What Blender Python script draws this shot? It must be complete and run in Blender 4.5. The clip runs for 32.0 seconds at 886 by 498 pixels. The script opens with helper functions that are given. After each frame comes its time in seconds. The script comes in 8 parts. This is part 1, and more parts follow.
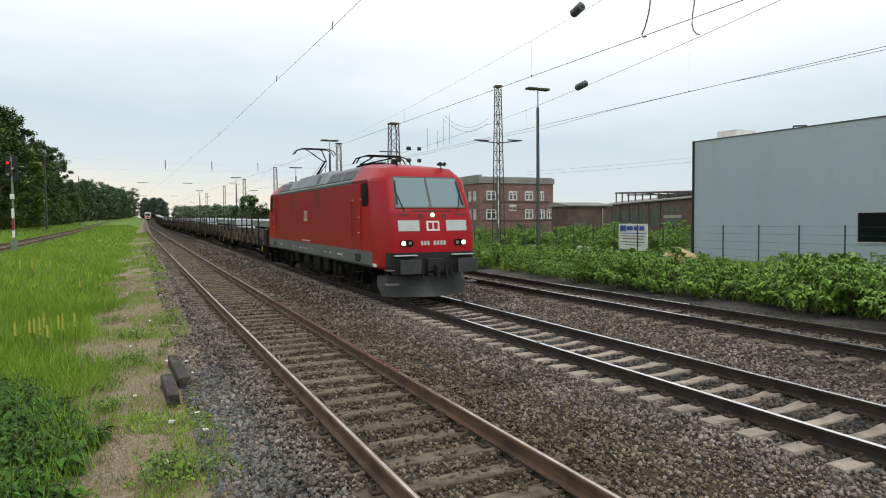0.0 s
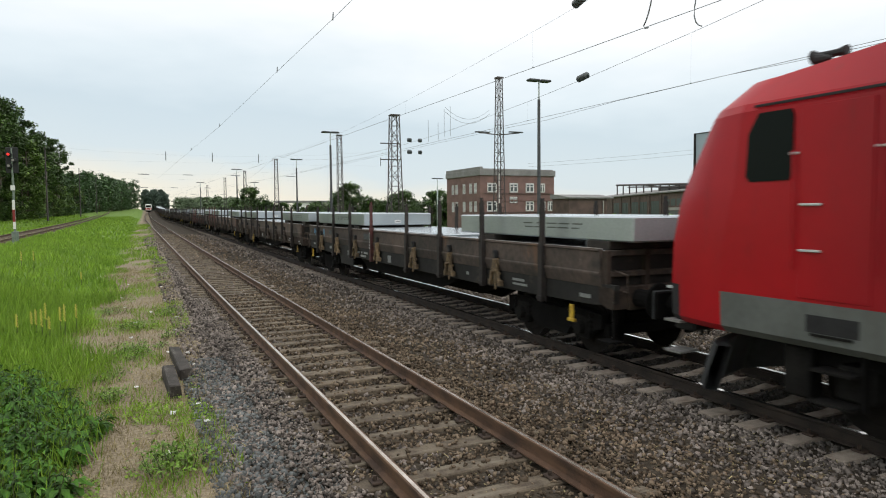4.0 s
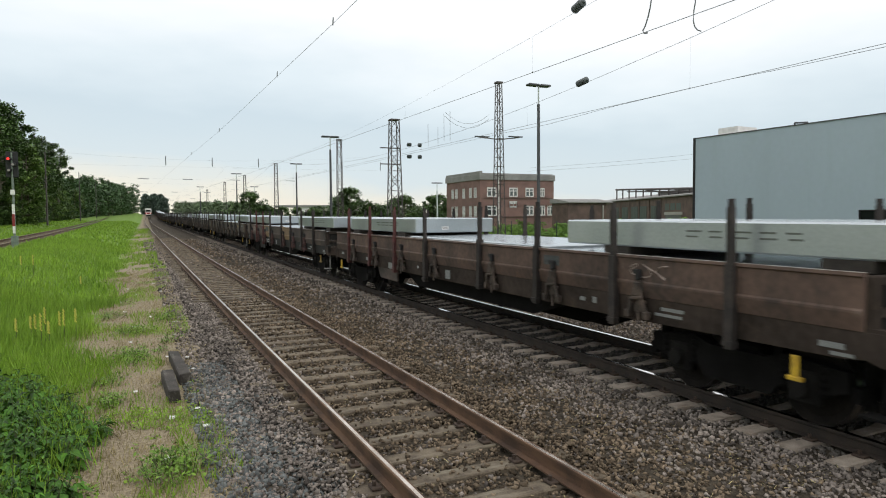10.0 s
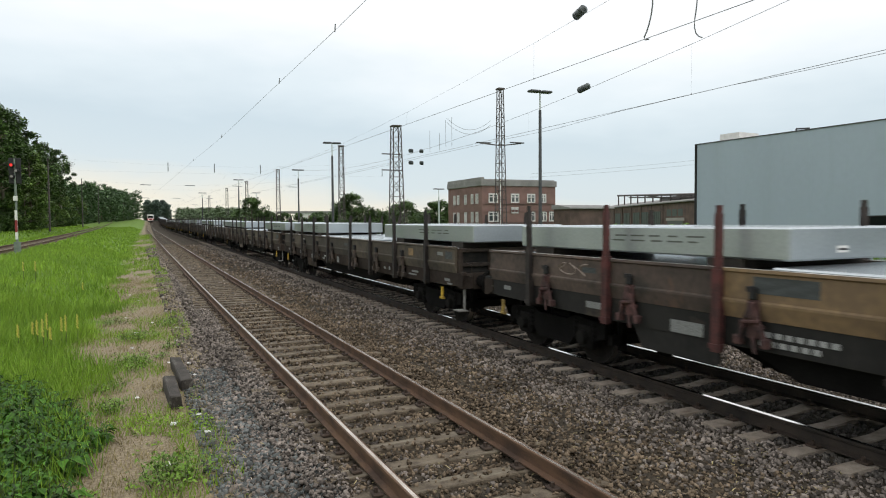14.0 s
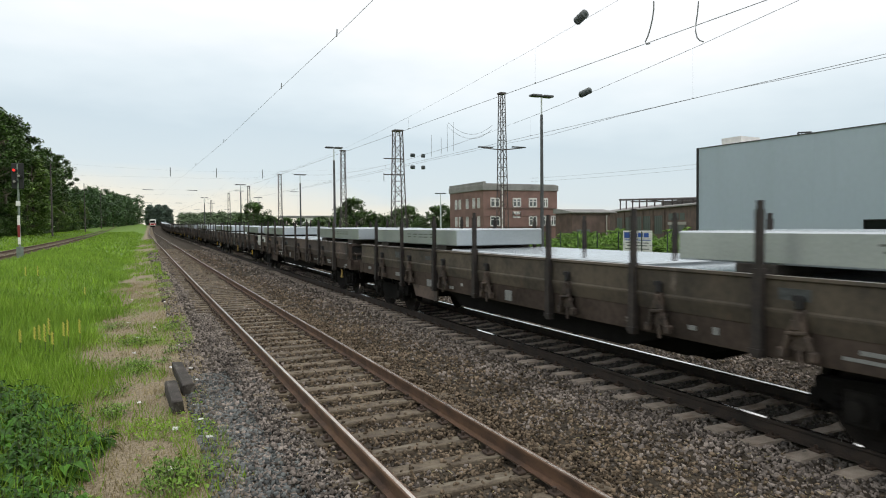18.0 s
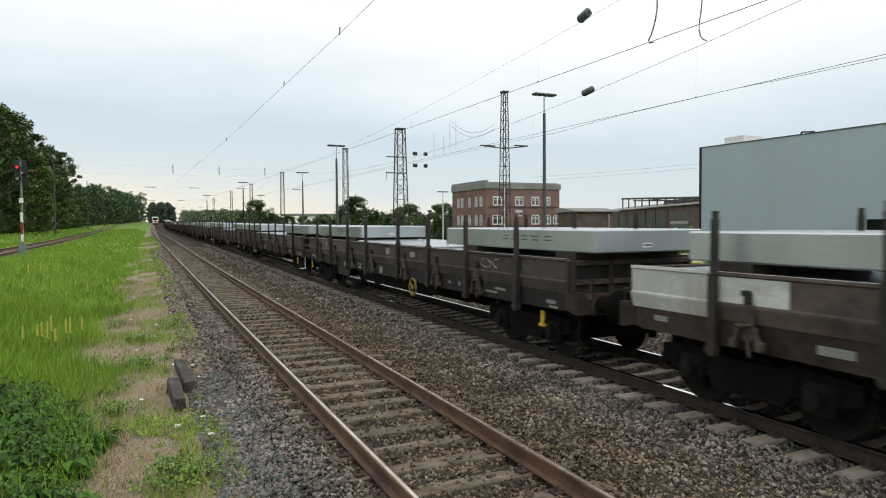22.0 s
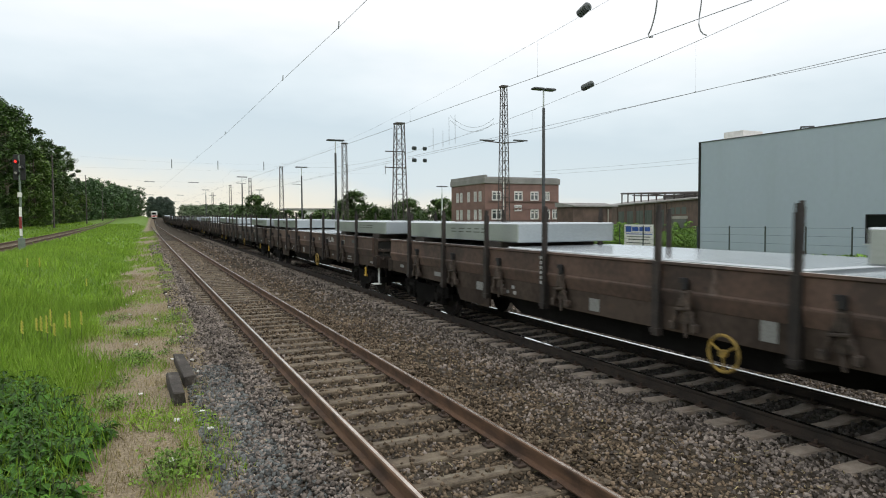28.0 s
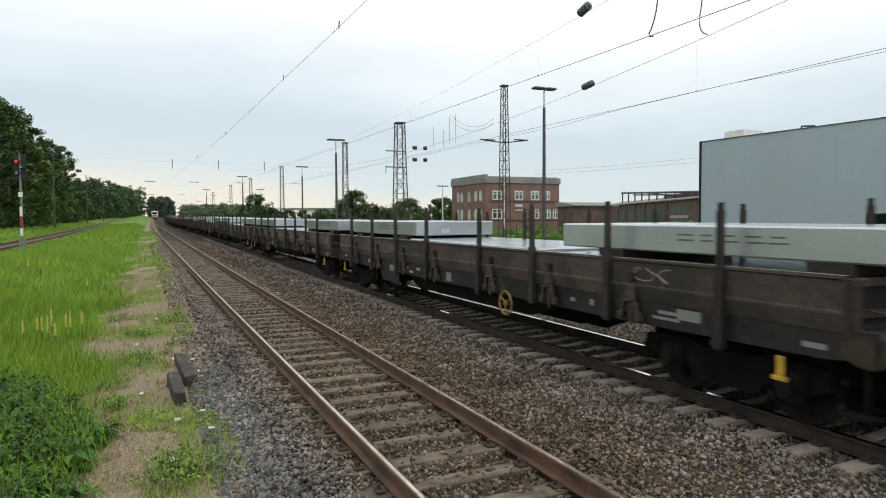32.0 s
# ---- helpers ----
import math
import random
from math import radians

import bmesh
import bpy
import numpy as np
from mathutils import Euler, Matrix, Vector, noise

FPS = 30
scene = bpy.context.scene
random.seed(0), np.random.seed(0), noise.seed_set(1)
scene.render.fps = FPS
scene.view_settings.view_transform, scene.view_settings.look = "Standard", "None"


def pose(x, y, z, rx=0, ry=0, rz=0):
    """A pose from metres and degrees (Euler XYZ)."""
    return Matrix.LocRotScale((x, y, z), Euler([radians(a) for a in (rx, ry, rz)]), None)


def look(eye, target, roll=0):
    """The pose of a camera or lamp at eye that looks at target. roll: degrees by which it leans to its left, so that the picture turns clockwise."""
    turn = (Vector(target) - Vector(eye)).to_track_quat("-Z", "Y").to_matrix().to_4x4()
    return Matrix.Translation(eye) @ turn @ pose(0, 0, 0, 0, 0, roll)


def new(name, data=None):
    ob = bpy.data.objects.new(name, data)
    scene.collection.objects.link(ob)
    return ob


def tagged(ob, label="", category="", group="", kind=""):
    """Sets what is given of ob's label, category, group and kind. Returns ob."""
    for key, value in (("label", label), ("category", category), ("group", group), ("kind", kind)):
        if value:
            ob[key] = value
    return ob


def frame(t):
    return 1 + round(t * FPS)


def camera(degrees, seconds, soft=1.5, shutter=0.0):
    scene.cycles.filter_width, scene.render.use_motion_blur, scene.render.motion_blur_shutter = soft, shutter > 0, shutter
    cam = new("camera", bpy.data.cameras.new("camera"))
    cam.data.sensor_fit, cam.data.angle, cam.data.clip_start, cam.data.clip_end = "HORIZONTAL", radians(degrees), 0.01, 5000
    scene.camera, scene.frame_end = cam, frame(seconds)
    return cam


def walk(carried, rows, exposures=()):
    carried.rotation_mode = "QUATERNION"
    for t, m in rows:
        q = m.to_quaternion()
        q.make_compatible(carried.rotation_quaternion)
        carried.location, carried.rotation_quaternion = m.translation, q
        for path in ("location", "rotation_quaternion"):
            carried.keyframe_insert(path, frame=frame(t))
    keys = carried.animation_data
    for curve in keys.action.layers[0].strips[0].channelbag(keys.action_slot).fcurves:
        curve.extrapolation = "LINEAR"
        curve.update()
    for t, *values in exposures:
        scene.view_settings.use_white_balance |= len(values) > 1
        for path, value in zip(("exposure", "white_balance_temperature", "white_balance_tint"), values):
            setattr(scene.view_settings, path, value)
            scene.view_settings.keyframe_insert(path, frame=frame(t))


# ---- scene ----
EYE = Vector((0.0, 0.0, 2.33))
LENS = 68.557


def aim(yaw, down, lean):
    """Pose of the hand-held camera: degrees to the right of the rails, downwards, and of lean."""
    way = Vector((math.sin(radians(yaw)) * math.cos(radians(down)),
                  math.cos(radians(yaw)) * math.cos(radians(down)), -math.sin(radians(down))))
    return look(EYE, EYE + way * 10, lean)


# seconds, yaw, pitch down, lean
VIEW = [
    (0, 24.579, 2.522, -0.560),
    (0.5, 24.574, 2.455, -0.560),
    (1, 24.562, 2.374, -0.560),
    (1.5, 24.561, 2.365, -0.560),
    (2, 24.546, 2.301, -0.560),
    (2.5, 24.496, 2.193, -0.560),
    (3, 24.547, 2.239, -0.560),
    (3.3, 24.547, 2.229, -0.560),
    (3.5, 24.500, 3.166, -0.501),
    (5.5, 24.544, 3.262, -0.461),
    (6, 24.546, 3.254, -0.474),
    (6.5, 24.547, 3.217, -0.449),
    (7, 24.547, 3.168, -0.452),
    (7.5, 24.573, 3.134, -0.467),
    (8, 24.582, 3.081, -0.459),
    (8.5, 24.560, 3.019, -0.447),
    (9, 24.562, 2.970, -0.471),
    (9.5, 24.550, 2.910, -0.460),
    (10, 24.540, 2.832, -0.477),
    (10.5, 24.533, 2.754, -0.474),
    (11, 24.519, 2.697, -0.470),
    (11.5, 24.501, 2.630, -0.462),
    (12, 24.483, 2.570, -0.467),
    (12.5, 24.448, 2.504, -0.491),
    (13, 24.441, 2.462, -0.507),
    (13.5, 24.413, 2.343, -0.476),
    (14, 24.394, 2.308, -0.493),
    (14.5, 24.371, 2.252, -0.486),
    (16.5, 24.324, 2.165, -0.528),
    (17, 24.292, 2.097, -0.542),
    (17.5, 24.270, 2.012, -0.518),
    (18, 24.239, 1.919, -0.574),
    (18.5, 24.179, 1.838, -0.559),
    (19, 24.135, 1.776, -0.536),
    (19.5, 24.100, 1.750, -0.533),
    (20, 24.079, 1.736, -0.531),
    (20.5, 24.089, 1.886, -0.450),
    (21, 24.068, 1.952, -0.440),
    (21.5, 24.082, 1.953, -0.434),
    (22, 24.050, 2.059, -0.382),
    (22.5, 24.060, 2.168, -0.382),
    (23, 24.054, 2.268, -0.362),
    (23.5, 24.110, 2.346, -0.383),
    (24, 24.118, 2.352, -0.374),
    (24.5, 24.130, 2.374, -0.361),
    (25, 24.143, 2.423, -0.358),
    (25.5, 24.157, 2.456, -0.348),
    (27.5, 24.126, 2.520, -0.339),
    (28, 24.126, 2.520, -0.339),
    (28.5, 24.126, 2.527, -0.343),
    (29, 24.130, 2.526, -0.347),
    (29.5, 24.120, 2.557, -0.354),
    (30, 24.103, 2.540, -0.444),
    (30.5, 24.103, 2.540, -0.444),
    (31, 24.102, 2.473, -0.436),
    (31.5, 24.102, 2.510, -0.404),
    (32, 24.077, 2.562, -0.377),
]
cam = camera(LENS, 32.0, soft=1.05, shutter=0.25)
walk(cam, [(t, aim(a, b, c)) for t, a, b, c in VIEW])

# ---- world and light: bright overcast afternoon ----
world = bpy.data.worlds.new("world")
scene.world = world
world.use_nodes = True
wt = world.node_tree
wt.nodes.clear()
SUN_UP, SUN_ROUND = 54.0, 172.0


def wnode(kind, **sets):
    n = wt.nodes.new(kind)
    for k, v in sets.items():
        n.inputs[k].default_value = v
    return n


w_out = wnode("ShaderNodeOutputWorld")
w_bg = wnode("ShaderNodeBackground", Strength=1.2)
w_sky = wt.nodes.new("ShaderNodeTexSky")
w_sky.sky_type, w_sky.sun_disc = "NISHITA", False
w_sky.sun_elevation, w_sky.sun_rotation = radians(SUN_UP), radians(SUN_ROUND)
w_dim = wt.nodes.new("ShaderNodeVectorMath")
w_dim.operation = "SCALE"
w_dim.inputs["Scale"].default_value = 0.09
w_co = wt.nodes.new("ShaderNodeTexCoord")
w_sep = wt.nodes.new("ShaderNodeSeparateXYZ")
w_map = wt.nodes.new("ShaderNodeMapping")
w_map.inputs["Scale"].default_value = (1.0, 1.0, 3.2)
w_noise = wnode("ShaderNodeTexNoise", Scale=1.7, Detail=5.0, Roughness=0.55)
w_add = wt.nodes.new("ShaderNodeMath")
w_add.operation = "MULTIPLY_ADD"
w_add.inputs[1].default_value = 0.22
w_ramp = wt.nodes.new("ShaderNodeValToRGB")
# cloud cover, from the pale yellow horizon over a grey-blue band to the white above
stops = [(0.0, (0.82, 0.75, 0.60)), (0.10, (0.79, 0.75, 0.65)), (0.155, (0.61, 0.685, 0.72)), (0.24, (0.575, 0.665, 0.715)),
         (0.30, (0.725, 0.80, 0.835)), (0.37, (0.93, 0.95, 0.96)), (1.0, (1.0, 1.0, 1.0))]
while len(w_ramp.color_ramp.elements) < len(stops):
    w_ramp.color_ramp.elements.new(0.5)
for e, (p, c) in zip(w_ramp.color_ramp.elements, stops):
    e.position, e.color = p, (*c, 1)
w_mix = wt.nodes.new("ShaderNodeMix")
w_mix.data_type = "RGBA"
w_mix.inputs["Factor"].default_value = 0.88
wt.links.new(w_co.outputs["Generated"], w_map.inputs["Vector"])
wt.links.new(w_map.outputs["Vector"], w_noise.inputs["Vector"])
wt.links.new(w_co.outputs["Generated"], w_sep.inputs[0])
wt.links.new(w_noise.outputs["Fac"], w_add.inputs[0])
wt.links.new(w_sep.outputs["Z"], w_add.inputs[2])
w_off = wt.nodes.new("ShaderNodeMath")
w_off.operation = "SUBTRACT"
w_off.inputs[1].default_value = 0.055
w_side = wt.nodes.new("ShaderNodeMath")
w_side.operation = "MULTIPLY_ADD"
w_side.inputs[1].default_value = 0.105
wt.links.new(w_sep.outputs["X"], w_side.inputs[0])
wt.links.new(w_add.outputs[0], w_side.inputs[2])
wt.links.new(w_side.outputs[0], w_off.inputs[0])
wt.links.new(w_off.outputs[0], w_ramp.inputs["Fac"])
wt.links.new(w_sky.outputs[0], w_dim.inputs[0])
wt.links.new(w_dim.outputs[0], w_mix.inputs["A"])
wt.links.new(w_ramp.outputs["Color"], w_mix.inputs["B"])
wt.links.new(w_mix.outputs["Result"], w_bg.inputs["Color"])
wt.links.new(w_bg.outputs[0], w_out.inputs[0])

sun = new("sun", bpy.data.lights.new("sun", "SUN"))
sun.data.energy, sun.data.angle, sun.data.color = 0.68, radians(30), (1.0, 0.96, 0.9)
to_sun = Vector((math.cos(radians(SUN_UP)) * math.sin(radians(SUN_ROUND)), math.cos(radians(SUN_UP)) * math.cos(radians(SUN_ROUND)), math.sin(radians(SUN_UP))))
sun.rotation_mode = "QUATERNION"
sun.rotation_quaternion = to_sun.to_track_quat("Z", "Y")
scene.view_settings.exposure = 0.0

# ---- materials ----
def mat(name, base, dark=None, rough=0.8, metal=0.0, scale=6.0, fine=60.0, bump=0.15, spread=0.0, emit=0.0, fac=0.6, depth=0.01):
    """A surface with blotches (scale) and grain (fine); spread varies the value from piece to piece."""
    m = bpy.data.materials.new(name)
    m.use_nodes = True
    nt = m.node_tree
    b = nt.nodes["Principled BSDF"]
    b.inputs["Roughness"].default_value, b.inputs["Metallic"].default_value = rough, metal
    dark = dark or tuple(c * 0.6 for c in base)
    co = nt.nodes.new("ShaderNodeTexCoord")
    n1 = nt.nodes.new("ShaderNodeTexNoise")
    n1.inputs["Scale"].default_value, n1.inputs["Detail"].default_value = scale, 6
    n2 = nt.nodes.new("ShaderNodeTexNoise")
    n2.inputs["Scale"].default_value, n2.inputs["Detail"].default_value = fine, 3
    where = co.outputs["Object"]
    if spread:
        oi = nt.nodes.new("ShaderNodeObjectInfo")
        sh = nt.nodes.new("ShaderNodeVectorMath")
        sh.operation = "MULTIPLY_ADD"
        sh.inputs[1].default_value = (37.0, 53.0, 19.0)
        nt.links.new(oi.outputs["Random"], sh.inputs[0])
        nt.links.new(where, sh.inputs[2])
        where = sh.outputs[0]
    for n in (n1, n2):
        nt.links.new(where, n.inputs["Vector"])
    ad = nt.nodes.new("ShaderNodeMath")
    ad.operation = "MULTIPLY_ADD"
    ad.inputs[1].default_value = 0.5
    nt.links.new(n2.outputs["Fac"], ad.inputs[0])
    nt.links.new(n1.outputs["Fac"], ad.inputs[2])
    ramp = nt.nodes.new("ShaderNodeValToRGB")
    ramp.color_ramp.elements[0].position, ramp.color_ramp.elements[1].position = 0.75 - 0.3 * fac, 0.75 + 0.3 * fac
    ramp.color_ramp.elements[0].color, ramp.color_ramp.elements[1].color = (*dark, 1), (*base, 1)
    nt.links.new(ad.outputs[0], ramp.inputs["Fac"])
    out = ramp.outputs["Color"]
    if spread:
        mr = nt.nodes.new("ShaderNodeMapRange")
        mr.inputs["To Min"].default_value, mr.inputs["To Max"].default_value = 1 - spread, 1 + spread
        nt.links.new(oi.outputs["Random"], mr.inputs["Value"])
        hs = nt.nodes.new("ShaderNodeHueSaturation")
        nt.links.new(mr.outputs[0], hs.inputs["Value"])
        nt.links.new(out, hs.inputs["Color"])
        out = hs.outputs["Color"]
    nt.links.new(out, b.inputs["Base Color"])
    if emit:
        b.inputs["Emission Color"].default_value, b.inputs["Emission Strength"].default_value = (*base, 1), emit
    if bump:
        bp = nt.nodes.new("ShaderNodeBump")
        bp.inputs["Strength"].default_value, bp.inputs["Distance"].default_value = bump, depth
        nt.links.new(ad.outputs[0], bp.inputs["Height"])
        nt.links.new(bp.outputs[0], b.inputs["Normal"])
    return m


def islands(m, lo, hi):
    """Vary the value of each loose piece of a joined mesh."""
    nt = m.node_tree
    b = nt.nodes["Principled BSDF"]
    src = b.inputs["Base Color"].links[0].from_socket
    g = nt.nodes.new("ShaderNodeNewGeometry")
    mr = nt.nodes.new("ShaderNodeMapRange")
    mr.inputs["To Min"].default_value, mr.inputs["To Max"].default_value = lo, hi
    nt.links.new(g.outputs["Random Per Island"], mr.inputs["Value"])
    hs = nt.nodes.new("ShaderNodeHueSaturation")
    nt.links.new(mr.outputs[0], hs.inputs["Value"])
    nt.links.new(src, hs.inputs["Color"])
    nt.links.new(hs.outputs["Color"], b.inputs["Base Color"])
    return m


def worn(m, colour, low, high, stretch, amount=0.8, rough=None):
    """Lay patches or streaks of another colour over a surface, where a stretched noise passes from low to high."""
    nt = m.node_tree
    b = nt.nodes["Principled BSDF"]
    src = b.inputs["Base Color"].links[0].from_socket
    first = next(n for n in nt.nodes if n.type == "TEX_NOISE")
    mp = nt.nodes.new("ShaderNodeMapping")
    mp.inputs["Scale"].default_value = stretch
    mp.inputs["Location"].default_value = (colour[0] * 90, colour[1] * 70, low * 40)
    nt.links.new(first.inputs["Vector"].links[0].from_socket, mp.inputs["Vector"])
    nz = nt.nodes.new("ShaderNodeTexNoise")
    nz.inputs["Scale"].default_value, nz.inputs["Detail"].default_value, nz.inputs["Roughness"].default_value = 1.0, 7, 0.62
    nt.links.new(mp.outputs[0], nz.inputs["Vector"])
    mr = nt.nodes.new("ShaderNodeMapRange")
    mr.inputs["From Min"].default_value, mr.inputs["From Max"].default_value = low, high
    mr.inputs["To Max"].default_value = amount
    nt.links.new(nz.outputs["Fac"], mr.inputs["Value"])
    mx = nt.nodes.new("ShaderNodeMix")
    mx.data_type = "RGBA"
    nt.links.new(mr.outputs[0], mx.inputs["Factor"])
    nt.links.new(src, mx.inputs["A"])
    mx.inputs["B"].default_value = (*colour, 1)
    nt.links.new(mx.outputs["Result"], b.inputs["Base Color"])
    return m


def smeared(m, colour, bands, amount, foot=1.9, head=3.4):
    """Soft upright smears at places along a vehicle, such as soot washed down from the roof."""
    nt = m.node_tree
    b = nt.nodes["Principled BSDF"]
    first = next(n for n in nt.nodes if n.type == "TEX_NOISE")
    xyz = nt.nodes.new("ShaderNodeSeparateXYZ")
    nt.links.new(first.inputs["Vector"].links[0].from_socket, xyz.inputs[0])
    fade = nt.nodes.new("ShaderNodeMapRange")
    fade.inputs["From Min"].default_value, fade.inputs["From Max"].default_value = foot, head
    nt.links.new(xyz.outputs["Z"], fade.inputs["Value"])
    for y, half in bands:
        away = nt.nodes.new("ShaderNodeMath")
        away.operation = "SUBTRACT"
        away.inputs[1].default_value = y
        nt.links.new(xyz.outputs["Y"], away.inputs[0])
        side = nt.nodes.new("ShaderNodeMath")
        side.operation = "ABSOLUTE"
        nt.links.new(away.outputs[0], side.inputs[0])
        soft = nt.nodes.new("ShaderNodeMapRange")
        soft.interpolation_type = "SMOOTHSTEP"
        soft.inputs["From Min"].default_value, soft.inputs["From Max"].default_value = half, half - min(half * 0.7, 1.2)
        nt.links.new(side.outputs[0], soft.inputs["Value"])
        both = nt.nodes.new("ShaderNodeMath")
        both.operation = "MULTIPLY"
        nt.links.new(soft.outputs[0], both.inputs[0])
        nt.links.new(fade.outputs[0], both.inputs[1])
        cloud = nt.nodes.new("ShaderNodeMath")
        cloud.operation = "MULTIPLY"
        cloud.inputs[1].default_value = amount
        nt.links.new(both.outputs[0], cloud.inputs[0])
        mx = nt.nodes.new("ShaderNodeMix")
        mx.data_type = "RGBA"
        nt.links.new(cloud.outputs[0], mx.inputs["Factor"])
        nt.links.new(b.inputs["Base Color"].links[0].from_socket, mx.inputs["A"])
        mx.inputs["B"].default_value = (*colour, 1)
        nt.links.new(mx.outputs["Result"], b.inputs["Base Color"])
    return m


def leafy(name, base, dark, lo=0.45, hi=1.6):
    m = islands(mat(name, base, dark, rough=0.6, scale=0.7, fine=9, bump=0), lo, hi)
    m.node_tree.nodes["Principled BSDF"].inputs["Transmission Weight"].default_value = 0.0
    m.node_tree.nodes["Principled BSDF"].inputs["Subsurface Weight"].default_value = 0.0
    return m


M_BALLAST = mat("ballast_bed", (0.09, 0.075, 0.056), (0.034, 0.028, 0.021), 0.95, scale=5, fine=28, bump=1.0, depth=0.04)
M_STONE = islands(mat("ballast_stone", (0.242, 0.208, 0.18), (0.115, 0.099, 0.086), 0.9, scale=1.2, fine=40, bump=0.3), 0.28, 1.85)
M_RUSTSTONE = islands(mat("rusty_ballast_stone", (0.196, 0.150, 0.104), (0.10, 0.076, 0.052), 0.92, scale=1.2, fine=40, bump=0.3), 0.32, 1.75)
M_RAILTOP = mat("rail_head_steel", (0.86, 0.84, 0.81), (0.70, 0.66, 0.62), 0.08, 1.0, scale=3, fine=120, bump=0.02)
M_DULLHEAD = mat("rail_head_dull", (0.68, 0.60, 0.52), (0.44, 0.36, 0.29), 0.2, 1.0, scale=3, fine=90, bump=0.08)
M_RAILDARK = mat("rail_dark_rust", (0.042, 0.030, 0.022), (0.018, 0.014, 0.011), 0.85, 0.0, scale=4, fine=70)
M_RAILSIDE = mat("rail_rust", (0.135, 0.074, 0.042), (0.06, 0.034, 0.021), 0.8, 0.0, scale=4, fine=70)
M_CONCRETE = mat("sleeper_concrete", (0.41, 0.345, 0.28), (0.27, 0.225, 0.18), 0.9, scale=5, fine=70, bump=0.2, spread=0.12)
M_WOOD = mat("sleeper_wood", (0.18, 0.145, 0.10), (0.075, 0.056, 0.038), 0.92, scale=7, fine=60, bump=0.5, spread=0.2)
M_IRON = mat("track_iron", (0.10, 0.07, 0.05), (0.05, 0.035, 0.028), 0.8, 0.4, scale=8, fine=90)
M_GRASSBED = mat("grass_ground", (0.11, 0.20, 0.026), (0.055, 0.105, 0.016), 0.95, scale=0.5, fine=14, bump=0.8, depth=0.05)
M_SOIL = mat("dark_soil", (0.085, 0.078, 0.068), (0.035, 0.032, 0.028), 0.95, scale=1.6, fine=24, bump=0.8, depth=0.03)
M_GREYHALL = mat("hall_sheet", (0.392, 0.470, 0.537), (0.365, 0.438, 0.50), 0.6, scale=0.15, fine=3, bump=0.02)
M_RED = mat("loco_red", (0.43, 0.006, 0.013), (0.36, 0.005, 0.011), 0.42, scale=0.6, fine=5, bump=0.02)
M_RED.node_tree.nodes["Principled BSDF"].inputs["Specular IOR Level"].default_value = 0.22
M_RED.node_tree.nodes["Principled BSDF"].inputs["Coat Weight"].default_value = 0.10
M_RED.node_tree.nodes["Principled BSDF"].inputs["Coat Roughness"].default_value = 0.22
M_LOCOGREY = mat("loco_grey", (0.125, 0.136, 0.124), (0.095, 0.104, 0.094), 0.7, scale=1.5, fine=12, bump=0.05)
# near-black underframe tone: the shade below the vehicles is put into it
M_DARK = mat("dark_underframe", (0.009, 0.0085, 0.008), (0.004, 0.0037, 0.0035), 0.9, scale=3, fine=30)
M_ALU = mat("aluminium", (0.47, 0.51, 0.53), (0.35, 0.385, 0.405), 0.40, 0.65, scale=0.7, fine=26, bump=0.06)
M_LEAFFAR = leafy("far_leaves", (0.085, 0.165, 0.05), (0.045, 0.092, 0.03), 0.6, 1.4)
# far leaves paled and greyed: haze of distance put into the greens
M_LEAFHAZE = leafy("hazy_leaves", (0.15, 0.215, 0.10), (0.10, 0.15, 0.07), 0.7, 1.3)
M_LEAFHAZEFAR = leafy("far_hazy_leaves", (0.17, 0.235, 0.18), (0.12, 0.17, 0.13), 0.8, 1.2)
M_LEAFDARK = leafy("wood_leaves", (0.095, 0.172, 0.034), (0.036, 0.072, 0.018), 0.35, 1.6)
M_BRICK = mat("brick_wall", (0.25, 0.15, 0.128), (0.17, 0.104, 0.09), 0.9, scale=0.8, fine=14, bump=0.2)
M_OLDBRICK = mat("sooty_brick_wall", (0.15, 0.10, 0.082), (0.085, 0.06, 0.05), 0.9, scale=0.9, fine=14, bump=0.2)
M_ROOFGREY = mat("loco_roof_grey", (0.26, 0.295, 0.32), (0.18, 0.205, 0.225), 0.55, scale=1.2, fine=9, bump=0.04)
M_GRILLE = mat("grille_dark", (0.10, 0.11, 0.115), (0.06, 0.065, 0.07), 0.6, scale=6, fine=40)
M_PALE = mat("pale_panel", (0.55, 0.60, 0.58), (0.48, 0.53, 0.51), 0.5, scale=3, fine=20, bump=0.02)
M_WHITE = mat("white_paint", (0.80, 0.79, 0.77), (0.68, 0.67, 0.64), 0.55, scale=4, fine=25, bump=0.03)
M_BLACK = mat("black_rubber", (0.018, 0.018, 0.019), (0.008, 0.008, 0.009), 0.7, scale=6, fine=50)
M_YELLOW = mat("signal_yellow", (0.62, 0.40, 0.03), (0.40, 0.25, 0.03), 0.55, scale=9, fine=60)
M_PLOW = mat("plough_grey", (0.060, 0.065, 0.066), (0.026, 0.028, 0.028), 0.6, scale=1.4, fine=9, bump=0.1)
# wheel steel kept near black, shade under the frames included
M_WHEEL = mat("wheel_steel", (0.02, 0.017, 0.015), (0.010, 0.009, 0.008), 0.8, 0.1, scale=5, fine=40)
M_TREAD = mat("wheel_tread", (0.55, 0.53, 0.5), (0.4, 0.38, 0.36), 0.3, 1.0, scale=5, fine=60)
M_LIGHT = mat("headlight_glow", (1.0, 0.90, 0.72), (1.0, 0.87, 0.68), 0.3, emit=1.3, bump=0)
M_LENS = mat("dull_lens", (0.30, 0.29, 0.27), (0.16, 0.15, 0.14), 0.15, bump=0)
